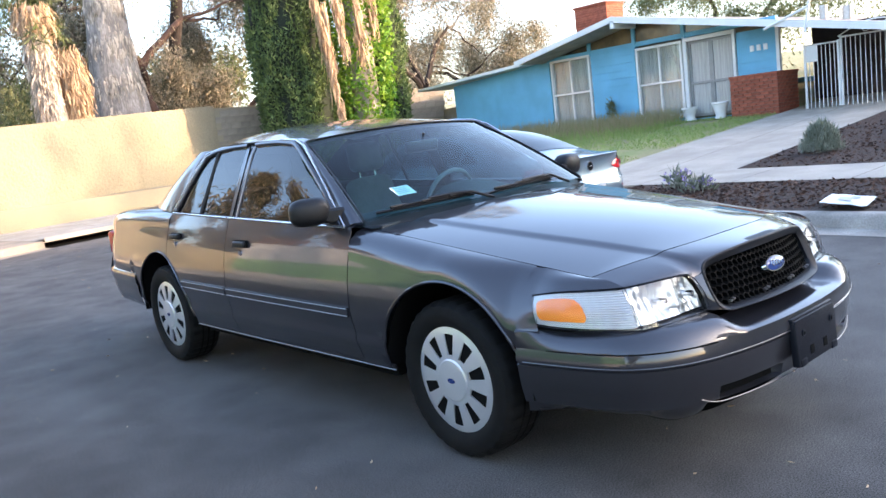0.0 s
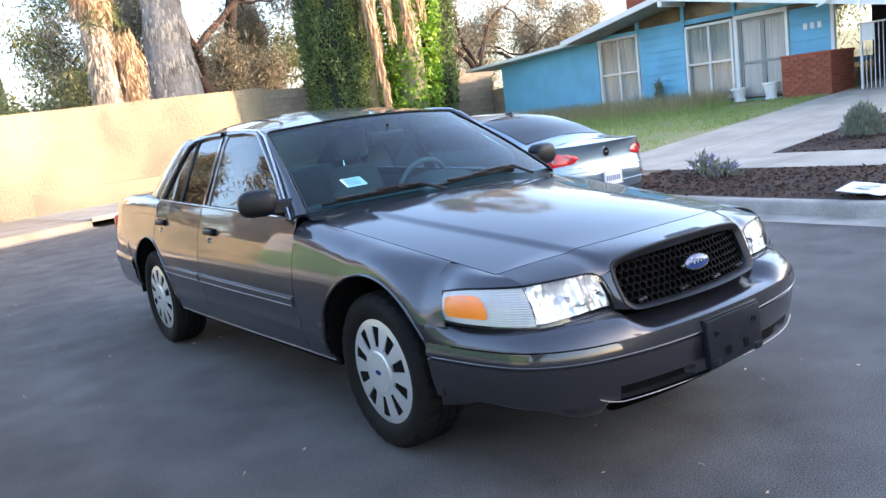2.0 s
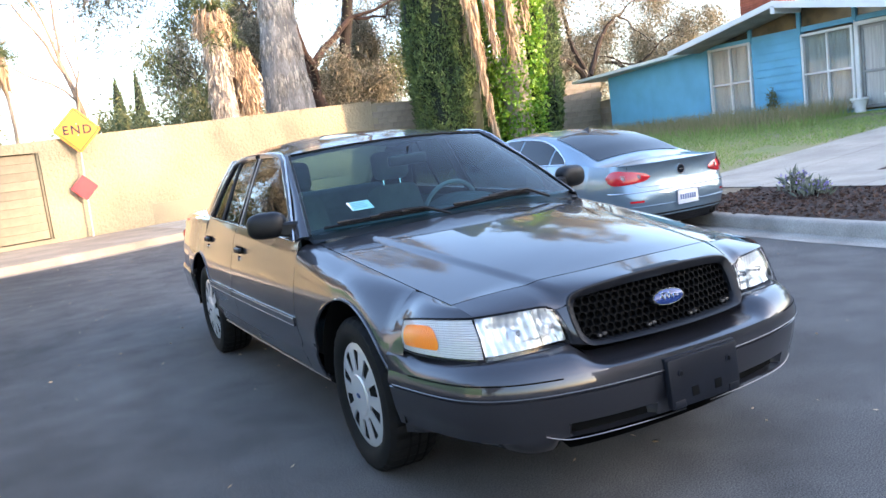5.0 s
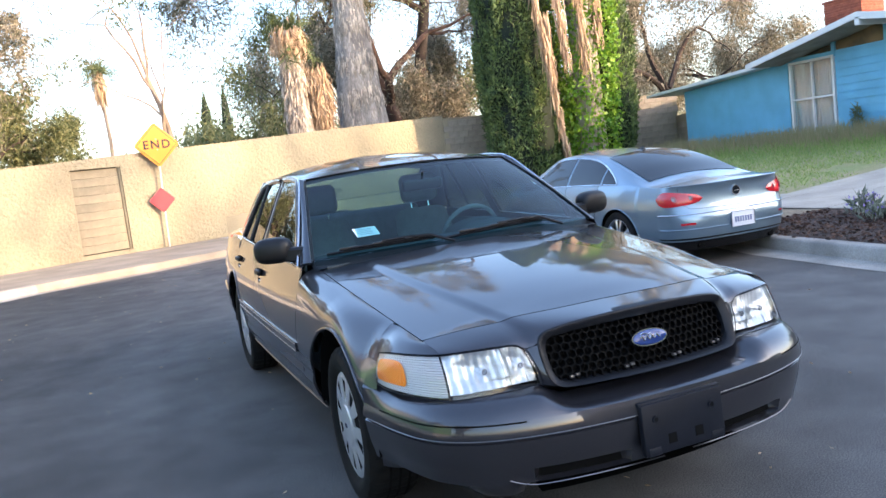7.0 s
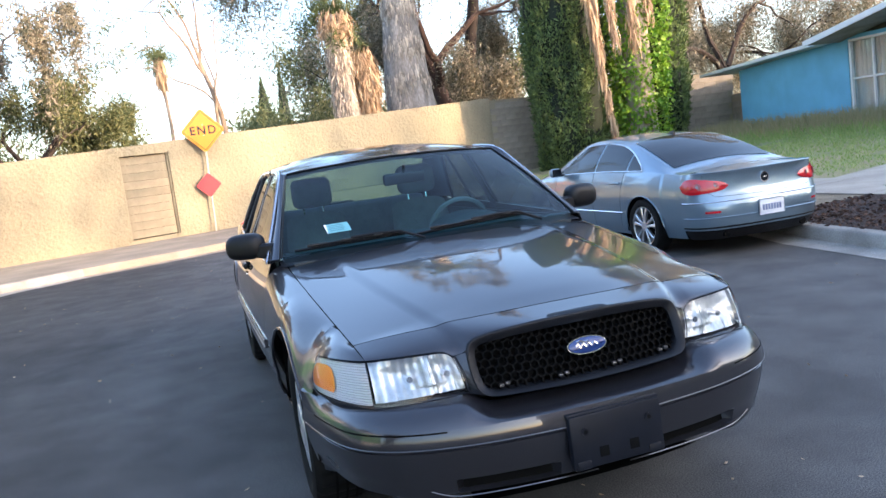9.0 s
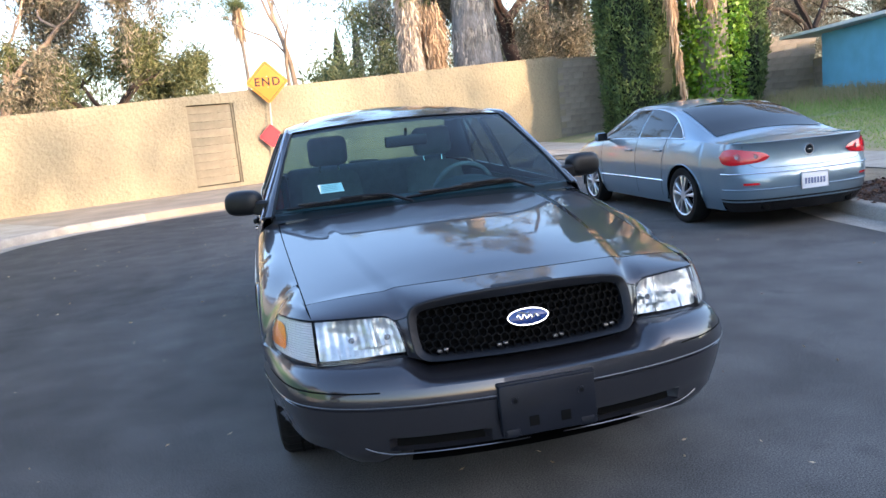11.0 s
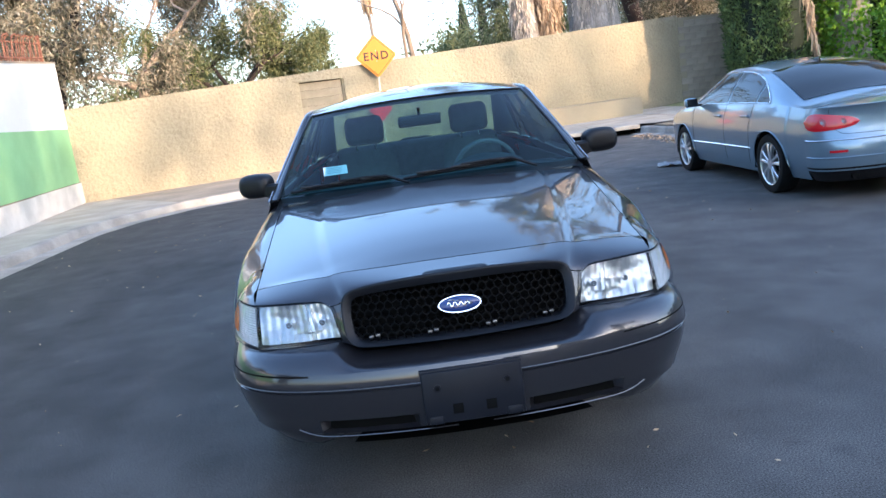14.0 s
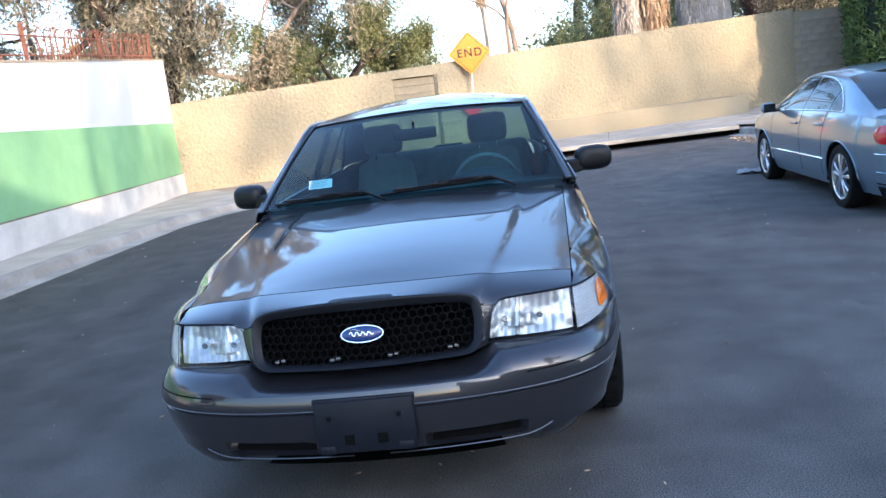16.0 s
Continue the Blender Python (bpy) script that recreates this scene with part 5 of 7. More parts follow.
    part("headliner", grid_bm(lambda u, v: tuple(Vector(roof_pt((u * 2 - 1) * 0.97, lerp(0.02, 0.98, v))) - Vector((0, 0, 0.03))), 12, 10), M_SEAT, car, "grey cloth headliner")
    part("back_window", grid_bm(lambda u, v: back_pt(u * 2 - 1, v), 16, 10), M_BACKGLASS, car, "clear back window")
    def boot(u, v):
        x01 = u * 2 - 1
        y = lerp(1.86, 2.76, v)
        return (x01 * (trunk_seam(y)[0] - 0.004), y, trunk_seam(y)[1] + 0.022 * (1 - x01 * x01))
    part("boot_lid", grid_bm(boot, 18, 12), M_PAINT, car)
    tail = grid_bm(lambda u, v: ((u * 2 - 1) * lerp(0.80, 0.66, v), 2.79 + 0.03 * math.sin(math.pi * v) - 0.07 * (u * 2 - 1) ** 2 - 0.03 * v, lerp(0.56, 0.99, v)), 16, 8)
    part("tail_panel", tail, M_PAINT, car)
    plan = [(half_width(1.925) + 0.006, 1.925), (half_width(2.1) + 0.010, 2.1), (half_width(2.35) + 0.012, 2.35), (0.845, 2.55), (0.79, 2.70), (0.68, 2.80), (0.45, 2.86), (0.0, 2.885)]
    def rear(u, v):
        q = abs(u * 2 - 1) * (len(plan) - 1)
        w = len(plan) - 1 - q
        x = curve([(i, p[0]) for i, p in enumerate(plan)], w) * (1 if u > 0.5 else -1)
        y = curve([(i, p[1]) for i, p in enumerate(plan)], w)
        k = curve([(0, 0.93), (0.05, 0.975), (0.12, 0.998), (0.25, 1.0), (0.36, 0.995), (0.40, 0.985), (0.44, 0.99), (0.7, 0.974), (0.92, 0.93), (1, 0.86)], v)
        return (x * k, 1.6 + (y - 1.6) * k if w > 3 else y, lerp(0.625, 0.31, v))
    rb = grid_bm(rear, 64, 18)
    part("rear_bumper", rb, M_PAINT, car)
    M_RED = material("red_lamp", (0.45, 0.02, 0.02), 0.2)
    for s in (-1, 1):
        part("tail_light", box_bm(0.10, 0.12, 0.20, (s * 0.725, 2.675, 0.78), 0.03), M_RED, car, "red tail light")
    # inside
    part("floor_pan", box_bm(1.3, 3.9, 0.06, (0, 0.2, 0.27), 0.01), M_DARK, car)
    part("cabin_floor", box_bm(1.5, 3.2, 0.05, (0, 0.5, 0.36), 0.01), M_DASH, car)
    part("firewall", box_bm(1.4, 0.05, 0.55, (0, -0.95, 0.65), 0.01), M_DARK, car)
    part("engine_bay", box_bm(1.1, 1.1, 0.25, (0, -1.6, 0.55), 0.02), M_DARK, car)
    part("dashboard", grid_bm(lambda u, v: ((u * 2 - 1) * 0.74, lerp(-0.93, -0.30, v), curve([(0, 0.975), (0.5, 0.985), (0.85, 0.97), (1.0, 0.86)], v) - 0.02 * (u * 2 - 1) ** 2), 16, 10), M_DASH, car, "charcoal dashboard", thick=0.02)
    part("instrument_hood", grid_bm(lambda u, v: (0.36 + (u * 2 - 1) * 0.22, lerp(-0.62, -0.28, v), 0.965 + 0.075 * math.sin(math.pi * u) ** 0.6 * ease(v * 2)), 12, 6), M_DASH, car)
    part("console", box_bm(0.24, 0.5, 0.3, (0, -0.15, 0.62), 0.03), M_DASH, car)
    for x in (-0.37, 0.37):
        seat = part("front_seat", box_bm(0.52, 0.52, 0.16, (x, 0.20, 0.52), 0.06, seg=3), M_SEAT, car, "grey cloth front seat")
        bk = grid_bm(lambda u, v: (x + (u * 2 - 1) * lerp(0.26, 0.225, v) * (1 - 0.12 * abs(u * 2 - 1) ** 6 * v), 0.46 + 0.20 * v - 0.05 * (1 - abs(u * 2 - 1) ** 3) * 0 + 0.05 * (abs(u * 2 - 1) ** 2 - 1), lerp(0.5, 1.10, v) - 0.05 * abs(u * 2 - 1) ** 4 * v), 12, 10)
        part("seat_back", bk, M_SEAT, seat, thick=0.11)
        hr = part("headrest", box_bm(0.27, 0.11, 0.20, (0, 0, 0), 0.05, seg=4), M_SEAT, seat, "grey cloth headrest")
        hr.matrix_basis = pose(x, 0.665, 1.235, -8, 0, 0)
        for dx in (-0.065, 0.065):
            part("headrest_post", tube_bm([(x + dx, 0.655, 1.06), (x + dx, 0.665, 1.16)], 0.006, 8), M_CHROME, seat)
    part("rear_bench", box_bm(1.3, 0.55, 0.2, (0, 1.15, 0.55), 0.06, seg=3), M_SEAT, car, "grey rear bench seat")
    part("rear_backrest", box_bm(1.3, 0.18, 0.6, (0, 1.42, 0.80), 0.06, seg=3, rot=Matrix.Rotation(radians(-14), 4, "X")), M_SEAT, car)
    part("parcel_shelf", box_bm(1.3, 0.5, 0.03, (0, 1.66, 1.035), 0.008), M_DASH, car)
    part("brake_lamp", box_bm(0.24, 0.08, 0.06, (0, 1.70, 1.075), 0.015), M_DASH, car)
    sw = [(0.37 + 0.185 * math.cos(2 * math.pi * k / 36), -0.17 - 0.065 * math.sin(2 * math.pi * k / 36), 0.93 + 0.175 * math.sin(2 * math.pi * k / 36)) for k in range(37)]
    wheel = part("steering_wheel", tube_bm(sw, 0.014, 8, cap=False), M_SEAT, car, "grey steering wheel")
    part("steering_hub", box_bm(0.17, 0.06, 0.11, (0.37, -0.18, 0.92), 0.025), M_DASH, wheel)
    for a in (10, 170):
        part("spoke", tube_bm([(0.37, -0.18, 0.92), (0.37 + 0.18 * math.cos(radians(a)), -0.175, 0.93 + 0.02)], 0.013, 6), M_DASH, wheel)
    rv = part("inside_mirror", box_bm(0.25, 0.03, 0.065, (0, 0, 0), 0.014, seg=3), M_BLACK, car, "inside rear view mirror")
    rv.matrix_basis = pose(0.0, -0.40, 1.280, 8, 0, 4)
    part("mirror_stem", tube_bm([(0.0, -0.40, 1.295), (0.0, -0.43, 1.352)], 0.008, 6), M_BLACK, car)
    # card on the windscreen with plain bars of print
    c = Vector(shield_pt(-0.645, 0.235, -0.012))
    card = part("windscreen_card", box_bm(0.125, 0.002, 0.075), M_PAPER, car, "white printed card behind the windscreen")
    card.matrix_basis = Matrix.Translation(c) @ pose(0, 0, 0, -58, 0, 6)
    for i in range(4):
        part("print_bar", box_bm(0.09 - 0.015 * (i % 2), 0.001, 0.005, (-0.008, -0.0017, 0.022 - i * 0.014)), M_INK, card)
    return car


build_sedan()

# ---------------- the blue-grey saloon at the kerb ----------------
M_BLUEGREY = material("blue_grey_metallic_paint", (0.20, 0.285, 0.355), 0.30, metal=0.6, coat=1.0, var=0.05, scale=0.6, fine=0.06, fine_scale=900)
M_DARKGLASS = material("dark_car_glass", (0.010, 0.012, 0.014), 0.02, spec=0.32)
M_TAILRED = material("red_lamp_plastic", (0.55, 0.008, 0.016), 0.12, coat=0.7)
M_PINKLENS = material("pale_red_lens", (0.50, 0.16, 0.17), 0.12, coat=0.6)
M_ALLOY = material("silver_alloy", (0.66, 0.67, 0.69), 0.28, metal=0.8)
M_PLATE = material("white_plate", (0.75, 0.76, 0.78), 0.5)
M_PLATEINK = material("plate_ink", (0.16, 0.20, 0.33), 0.5)


def cc_w(y):
    return curve([(-0.75, 0.845), (0.0, 0.912), (1.2, 0.925), (2.4, 0.915), (3.1, 0.88), (3.45, 0.80), (3.68, 0.60)], y)


def cc_in(z):
    return curve([(0.18, 0.09), (0.28, 0.045), (0.40, 0.02), (0.55, 0.008), (0.68, 0.0), (0.78, 0.012), (0.88, 0.035), (1.0, 0.075)], z)


def cc_belt(y):
    return curve([(-0.75, 0.905), (-0.3, 0.95), (0.0, 0.968), (1.2, 0.958), (2.3, 0.925), (3.0, 0.84), (3.5, 0.70)], y)


def cc_top(y):
    return curve([(-0.75, 0.95), (-0.45, 1.02), (0.0, 1.195), (0.45, 1.335), (0.9, 1.395), (1.35, 1.415), (1.75, 1.385), (2.15, 1.22), (2.55, 1.045), (3.0, 0.965), (3.4, 0.86), (3.68, 0.70)], y)


def cc_rail(y):
    return curve([(-0.75, 0.70), (-0.45, 0.69), (0.0, 0.66), (0.5, 0.60), (1.2, 0.575), (1.8, 0.585), (2.3, 0.68), (2.7, 0.74), (3.3, 0.66), (3.68, 0.45)], y)


def cc_pt(s, y, q, out=0.0, lo=0.2):
    """A place on the body: q 0 to 1 up the flank, 1 to 2 up the window line, 2 to 3 over the roof to the middle."""
    zb, zt, w = cc_belt(y), cc_top(y), cc_w(y)
    zr = max(zb + 0.012, zt - 0.055)
    xb = w - cc_in(zb) - 0.01
    if q <= 1:
        z = lerp(lo, zb, q)
        return (s * (w - cc_in(z) - 0.01 * q ** 6 + out), y, z)
    xr = min(cc_rail(y), xb - 0.02)
    if q <= 2:
        t = q - 1
        return (s * (lerp(xb, xr, t) + 0.025 * math.sin(math.pi * t) + out), y, lerp(zb, zr, t) + out * 0.4)
    t = q - 2
    return (s * xr * (1 - t), y, lerp(zr, zt, math.sin(t * math.pi / 2) ** 0.9) + out)


def cc_tail(u, z, out=0.0):
    a = u * math.pi / 2
    d = curve([(0.2, 0.33), (0.3, 0.39), (0.45, 0.425), (0.54, 0.425), (0.60, 0.405), (0.68, 0.37), (0.80, 0.345), (0.87, 0.35), (0.92, 0.375)], z)
    x = (cc_w(-0.7) - cc_in(z) + out) * math.copysign(abs(math.sin(a)) ** 0.72, u)
    return (x, -0.70 - (d + out) * abs(math.cos(a)) ** 0.72, z)


def build_alloy_wheel(car, s, y, name):
    wheel = part(name, tube_bm([(0.0, 0, 0), (0.12, 0, 0)], 0.20, 24), M_DARK, car)
    wheel.matrix_basis = pose(s * 0.68, y, 0.325, 0, 0, 0 if s > 0 else 180)
    bm = bmesh.new()
    prof = [(0.0, 0.235), (-0.01, 0.27), (0.01, 0.315), (0.04, 0.325), (0.19, 0.325), (0.215, 0.312), (0.225, 0.27), (0.21, 0.235)]
    n = 64
    rings = [[bm.verts.new((x, math.cos(2 * math.pi * i / n) * r, math.sin(2 * math.pi * i / n) * r)) for x, r in prof] for i in range(n)]
    for i in range(n):
        a, b = rings[i], rings[(i + 1) % n]
        for k in range(len(prof) - 1):
            bm.faces.new((a[k], b[k], b[k + 1], a[k + 1]))
    part("tyre", bm, M_RUBBER, wheel, "black rubber tyre")
    bm = bmesh.new()
    prof = [(0.10, 0.21), (0.205, 0.222), (0.212, 0.234), (0.205, 0.238)]
    rings = [[bm.verts.new((x, math.cos(2 * math.pi * i / n) * r, math.sin(2 * math.pi * i / n) * r)) for x, r in prof] for i in range(n)]
    for i in range(n):
        a, b = rings[i], rings[(i + 1) % n]
        for k in range(len(prof) - 1):
            bm.faces.new((a[k], b[k], b[k + 1], a[k + 1]))
    rim = part("rim", bm, M_ALLOY, wheel, "silver alloy rim")
    for k in range(10):
        side = 1 if k % 2 else -1
        mid = 2 * math.pi * (k // 2) / 5 + 0.3
        bm = bmesh.new()
        rows = []
        for r, off, w, x in ((0.045, 0.014, 0.013, 0.206), (0.12, 0.026, 0.015, 0.207), (0.19, 0.044, 0.021, 0.204), (0.228, 0.058, 0.029, 0.198)):
            ring = []
            for q, xx in ((-w, x - 0.004), (-w * 0.5, x + 0.003), (w * 0.5, x + 0.003), (w, x - 0.004), (w * 0.8, x - 0.035), (-w * 0.8, x - 0.035)):
                t = side * off + q
                ring.append(bm.verts.new((xx, math.cos(mid) * r - math.sin(mid) * t, math.sin(mid) * r + math.cos(mid) * t)))
            rows.append(ring)
        for p, q in zip(rows, rows[1:]):
            for i in range(6):
                bm.faces.new((p[i], p[(i + 1) % 6], q[(i + 1) % 6], q[i]))
        part("spoke", bm, M_ALLOY, rim, angle=30)
    part("hub_cap", tube_bm([(0.18, 0, 0), (0.208, 0, 0)], 0.055, 18), M_ALLOY, rim)
    return wheel


def build_saloon():
    car = thing("saloon_car", "blue-grey metallic four-door saloon with red tail lights parked at the kerb", "car", (4.36, 2.865, 0.0), -1.9)
    car.scale = (0.905, 0.97, 0.925)
    arches = [(0.0, 0.365), (2.711, 0.365)]
    for s in (-1, 1):
        bm = bmesh.new()
        cols = []
        for y in columns(-0.70, 3.66, arches, 0.09):
            lo = max([0.2] + [arch(y, yc, r, 0.325) for yc, r in arches])
            col = [bm.verts.new(cc_pt(s, y, j / 10, 0, lo)) for j in range(11)]
            cols.append(col)
        for a, b in zip(cols, cols[1:]):
            for j in range(10):
                bm.faces.new((a[j], b[j], b[j + 1], a[j + 1]))
        part("body_side", bm, M_BLUEGREY, car)
        part("cabin_side", grid_bm(lambda u, v: cc_pt(s, lerp(-0.70, 3.66, u), 1 + 2 * v), 60, 12), M_BLUEGREY, car)

        qtop = lambda y: 1.035 + 0.885 * (1 - (1 - max(0.0, min(1.0, (y - 0.02) / 0.95))) ** 2.3) ** 0.52 * max(0.0, min(1.0, (2.34 - y) / 0.70)) ** 0.85

        def pane(y0, y1, lean=0.0):
            return grid_bm(lambda u, v: (lambda y: cc_pt(s, y, lerp(1.05, qtop(y) - 0.03, v), 0.004))(lerp(y0, y1, u) + lean * (v - 0.5)), 14, 8)
        part("rear_side_window", pane(0.045, 0.34, 0.0), M_DARKGLASS, car, "dark quarter window")
        part("rear_door_window", pane(0.375, 1.14), M_DARKGLASS, car, "dark side window")
        part("front_door_window", pane(1.18, 2.28), M_DARKGLASS, car, "dark side window")
        ends = [lerp(2.33, 0.35, i / 24) for i in range(25)] + [0.02 + 0.33 * (1 - i / 10) ** 2 for i in range(1, 11)]
        top = [cc_pt(s, y, qtop(y), 0.007) for y in ends]
        low = [cc_pt(s, lerp(0.02, 2.33, i / 20), 1.035, 0.007) for i in range(21)]
        part("window_trim", tube_bm(top + low[1:], 0.0065, 6), M_CHROME, car)
        part("side_moulding", tube_bm([cc_pt(s, lerp(0.42, 2.3, i / 16), 0.36, 0.006) for i in range(17)], 0.009, 6), M_CHROME, car)
        for y in (0.40, 1.17, 2.28):
            part("door_gap", tube_bm([cc_pt(s, y + (0.10 * (1 - j / 8) if y < 0.5 else 0), lerp(0.12, 1.0, j / 8), 0.0005) for j in range(9)], 0.0022, 5), M_DARK, car)
        for y in (0.56, 1.36):
            part("door_handle", box_bm(0.025, 0.20, 0.028, tuple(Vector(cc_pt(s, y, 0.83, 0.014))), 0.01, seg=3), M_BLUEGREY, car)
        mir = part("door_mirror", box_bm(0.18, 0.10, 0.125, (0, 0, 0), 0.045, seg=3), M_BLUEGREY, car, "blue-grey door mirror")
        part("mirror_glass", box_bm(0.15, 0.006, 0.10, (0, -0.0505, 0), 0.002), M_DARKGLASS, mir)
        mir.matrix_basis = pose(s * 1.0, 2.05, 1.0, 0, 0, -s * 8)
        part("mirror_stalk", box_bm(0.12, 0.05, 0.03, (-s * 0.11, 0.01, -0.045), 0.01), M_BLACK, mir)
        for yc, r in arches:
            pts = [(s * (cc_w(yc) - 0.004), yc - math.cos(math.pi * k / 24) * r, 0.325 + math.sin(math.pi * k / 24) * r) for k in range(25)]
            part("arch_edge", tube_bm([(s * (cc_w(p[1]) - cc_in(p[2]) + 0.001), p[1], p[2]) for p in pts], 0.008, 6), M_BLUEGREY, car)
            part("wheel_well", grid_bm(lambda u, v: (s * lerp(0.4, 0.89, v), yc - math.cos(math.pi * u) * (r + 0.01), 0.25 + math.sin(math.pi * u) * (r + 0.085)), 20, 2), M_DARK, car)
            part("well_back", grid_bm(lambda u, v: (s * 0.42, yc + lerp(-r, r, u), lerp(0.12, 0.75, v)), 2, 2), M_DARK, car)
        build_alloy_wheel(car, s, 0.0, "rear_wheel")
        build_alloy_wheel(car, s, 2.711, "front_wheel")
        # tail lamp: long red drop with a pale round reversing lens
        def lamp(u, v):
            uu = lerp(0.27, 0.985, u)
            mid = 0.768 + 0.022 * u
            h = lerp(0.056, 0.086, ease(u * 1.3)) * max(0.0, 1 - abs(2 * u - 1) ** 4.5) ** 0.6
            return tuple(Vector((s, 1, 1)) * Vector(cc_tail(uu, mid + (v * 2 - 1) * h, 0.012 + 0.008 * (1 - (2 * v - 1) ** 2))))
        tl = part("tail_light", grid_bm(lamp, 18, 8), M_TAILRED, car, "red tail light with a pale round lens")
        for uu, r in ((0.66, 0.040), (0.42, 0.030)):
            c = Vector(cc_tail(uu, 0.779, 0.016))
            d = Vector(cc_tail(uu, 0.779, 0.03)) - c
            d.normalize()
            c.x *= s
            d.x *= s
            part("lamp_lens", tube_bm([tuple(c), tuple(c + d * 0.006)], r, 18), M_PINKLENS, tl)
            part("lamp_core", tube_bm([tuple(c), tuple(c + d * 0.0085)], r * 0.45, 14), M_WHITELENS, tl)
        part("bumper_reflector", grid_bm(lambda u, v: tuple(Vector((s, 1, 1)) * Vector(cc_tail(lerp(0.42, 0.62, u), lerp(0.485, 0.508, v), 0.004))), 8, 2), M_TAILRED, car)
        part("exhaust", tube_bm([(s * 0.5, -1.02, 0.25), (s * 0.5, -0.85, 0.25)], 0.04, 14), M_DARK, car)
    part("tail", grid_bm(lambda u, v: cc_tail(u * 2 - 1, lerp(0.30, 0.92, v)), 40, 22), M_BLUEGREY, car)
    part("diffuser", grid_bm(lambda u, v: cc_tail(u * 2 - 1, lerp(0.19, 0.335, v), 0.004 - 0.03 * (1 - v)), 32, 4), M_BLACK, car, "black lower bumper apron")

    def deck(u, v):
        x01 = u * 2 - 1
        a = Vector(cc_tail(math.copysign(math.asin(min(1.0, abs(x01) ** (1 / 0.72))) * 2 / math.pi, x01), 0.92))
        m = abs(x01)
        b = Vector(cc_pt(math.copysign(1, x01), -0.70, 3 - m / 0.85 if m < 0.85 else 2 - (m - 0.85) / 0.15))
        return tuple(a.lerp(b, v) + Vector((0, 0, 0.006 * math.sin(math.pi * v))))
    part("boot_lid", grid_bm(deck, 40, 6), M_BLUEGREY, car)
    part("spoiler_lip", tube_bm([cc_tail(-0.8 + 1.6 * i / 20, 0.92, 0.002) for i in range(21)], 0.008, 8), M_BLUEGREY, car)
    for z, mat in ((0.605, M_CHROME), (0.435, M_BLUEGREY)):
        part("bright_strip", tube_bm([cc_tail(-0.97 + 1.94 * i / 30, z, 0.003) for i in range(31)], 0.007, 6), mat, car)
    gap = [(-0.62, 0.90), (-0.54, 0.72), (-0.43, 0.66), (0.0, 0.645), (0.43, 0.66), (0.54, 0.72), (0.62, 0.90)]
    part("lid_gap", tube_bm([cc_tail(lerp(a[0], b[0], k / 8), lerp(a[1], b[1], k / 8), 0.0005) for a, b in zip(gap, gap[1:]) for k in range(9 if b is gap[-1] else 8)], 0.0022, 5), M_DARK, car)
    c = Vector(cc_tail(0.0, 0.80, 0.004))
    em = part("badge", tube_bm([tuple(c), tuple(c + Vector((0, -0.012, 0)))], 0.058, 28), M_CHROME, car, "round chrome badge")
    part("badge_field", tube_bm([tuple(c + Vector((0, -0.010, 0))), tuple(c + Vector((0, -0.0135, 0)))], 0.046, 24), M_DARKGLASS, em)
    part("badge_bar", box_bm(0.05, 0.004, 0.012, tuple(c + Vector((0, -0.015, 0))), 0.001), M_CHROME, em)
    c = Vector(cc_tail(0.0, 0.49, 0.006))
    pl = part("number_plate", box_bm(0.32, 0.012, 0.165, tuple(c), 0.006), M_PLATE, car, "white number plate with plain bars")
    part("plate_frame", tube_bm([tuple(c + Vector((x, -0.008, z))) for x, z in ((-0.16, -0.083), (0.16, -0.083), (0.16, 0.083), (-0.16, 0.083), (-0.16, -0.083))], 0.007, 6), M_ALLOY, pl)
    for i in range(7):
        part("plate_bar", box_bm(0.022, 0.003, 0.06, tuple(c + Vector(((i - 3) * 0.036, -0.008, -0.008)))), M_PLATEINK, pl)
    part("back_window", grid_bm(lambda u, v: (lambda y, x01: (lambda p: (x01 * min(cc_rail(y), 0.7) * 0.97, y, p[2]))(cc_pt(1, y, 3 - abs(x01) * 0.93, 0.005)))(lerp(-0.40, 0.50, v), u * 2 - 1), 20, 12), M_DARKGLASS, car, "dark back window")
    part("windscreen", grid_bm(lambda u, v: (lambda y, x01: (lambda p: (x01 * cc_rail(y) * 0.96, y, p[2]))(cc_pt(1, y, 3 - abs(x01) * 0.93, 0.005)))(lerp(2.48, 1.80, v), u * 2 - 1), 20, 8), M_DARKGLASS, car, "dark windscreen")
    fin = bmesh.new()
    vs = [fin.verts.new(p) for p in ((-0.02, 0.52, 1.345), (0.02, 0.52, 1.345), (0.012, 0.70, 1.365), (-0.012, 0.70, 1.365), (0, 0.53, 1.405), (0, 0.60, 1.395))]
    for f in ((0, 1, 4), (0, 4, 5, 3), (1, 2, 5, 4), (2, 3, 5), (0, 3, 2, 1)):
        fin.faces.new([vs[i] for i in f])
    part("roof_aerial", fin, M_BLACK, car)
    part("underside", box_bm(1.55, 4.0, 0.08, (0, 1.3, 0.25), 0.01), M_DARK, car)
    part("nose", grid_bm(lambda u, v: ((u * 2 - 1) * 0.62, 3.66 + 0.05 * math.sin(math.pi * v) - 0.0 * u, lerp(0.25, 0.70, v)), 8, 6), M_BLUEGREY, car)


build_saloon()

# ---------------- dead end sign ----------------
M_YELLOW = material("yellow_sign_sheet", (0.82, 0.255, 0.010), 0.45, var=0.06, scale=6)
M_REDSIGN = material("red_reflector_sheet", (0.80, 0.02, 0.035), 0.4, var=0.06, scale=6)
M_SIGNBLACK = material("sign_black", (0.015, 0.014, 0.013), 0.6)


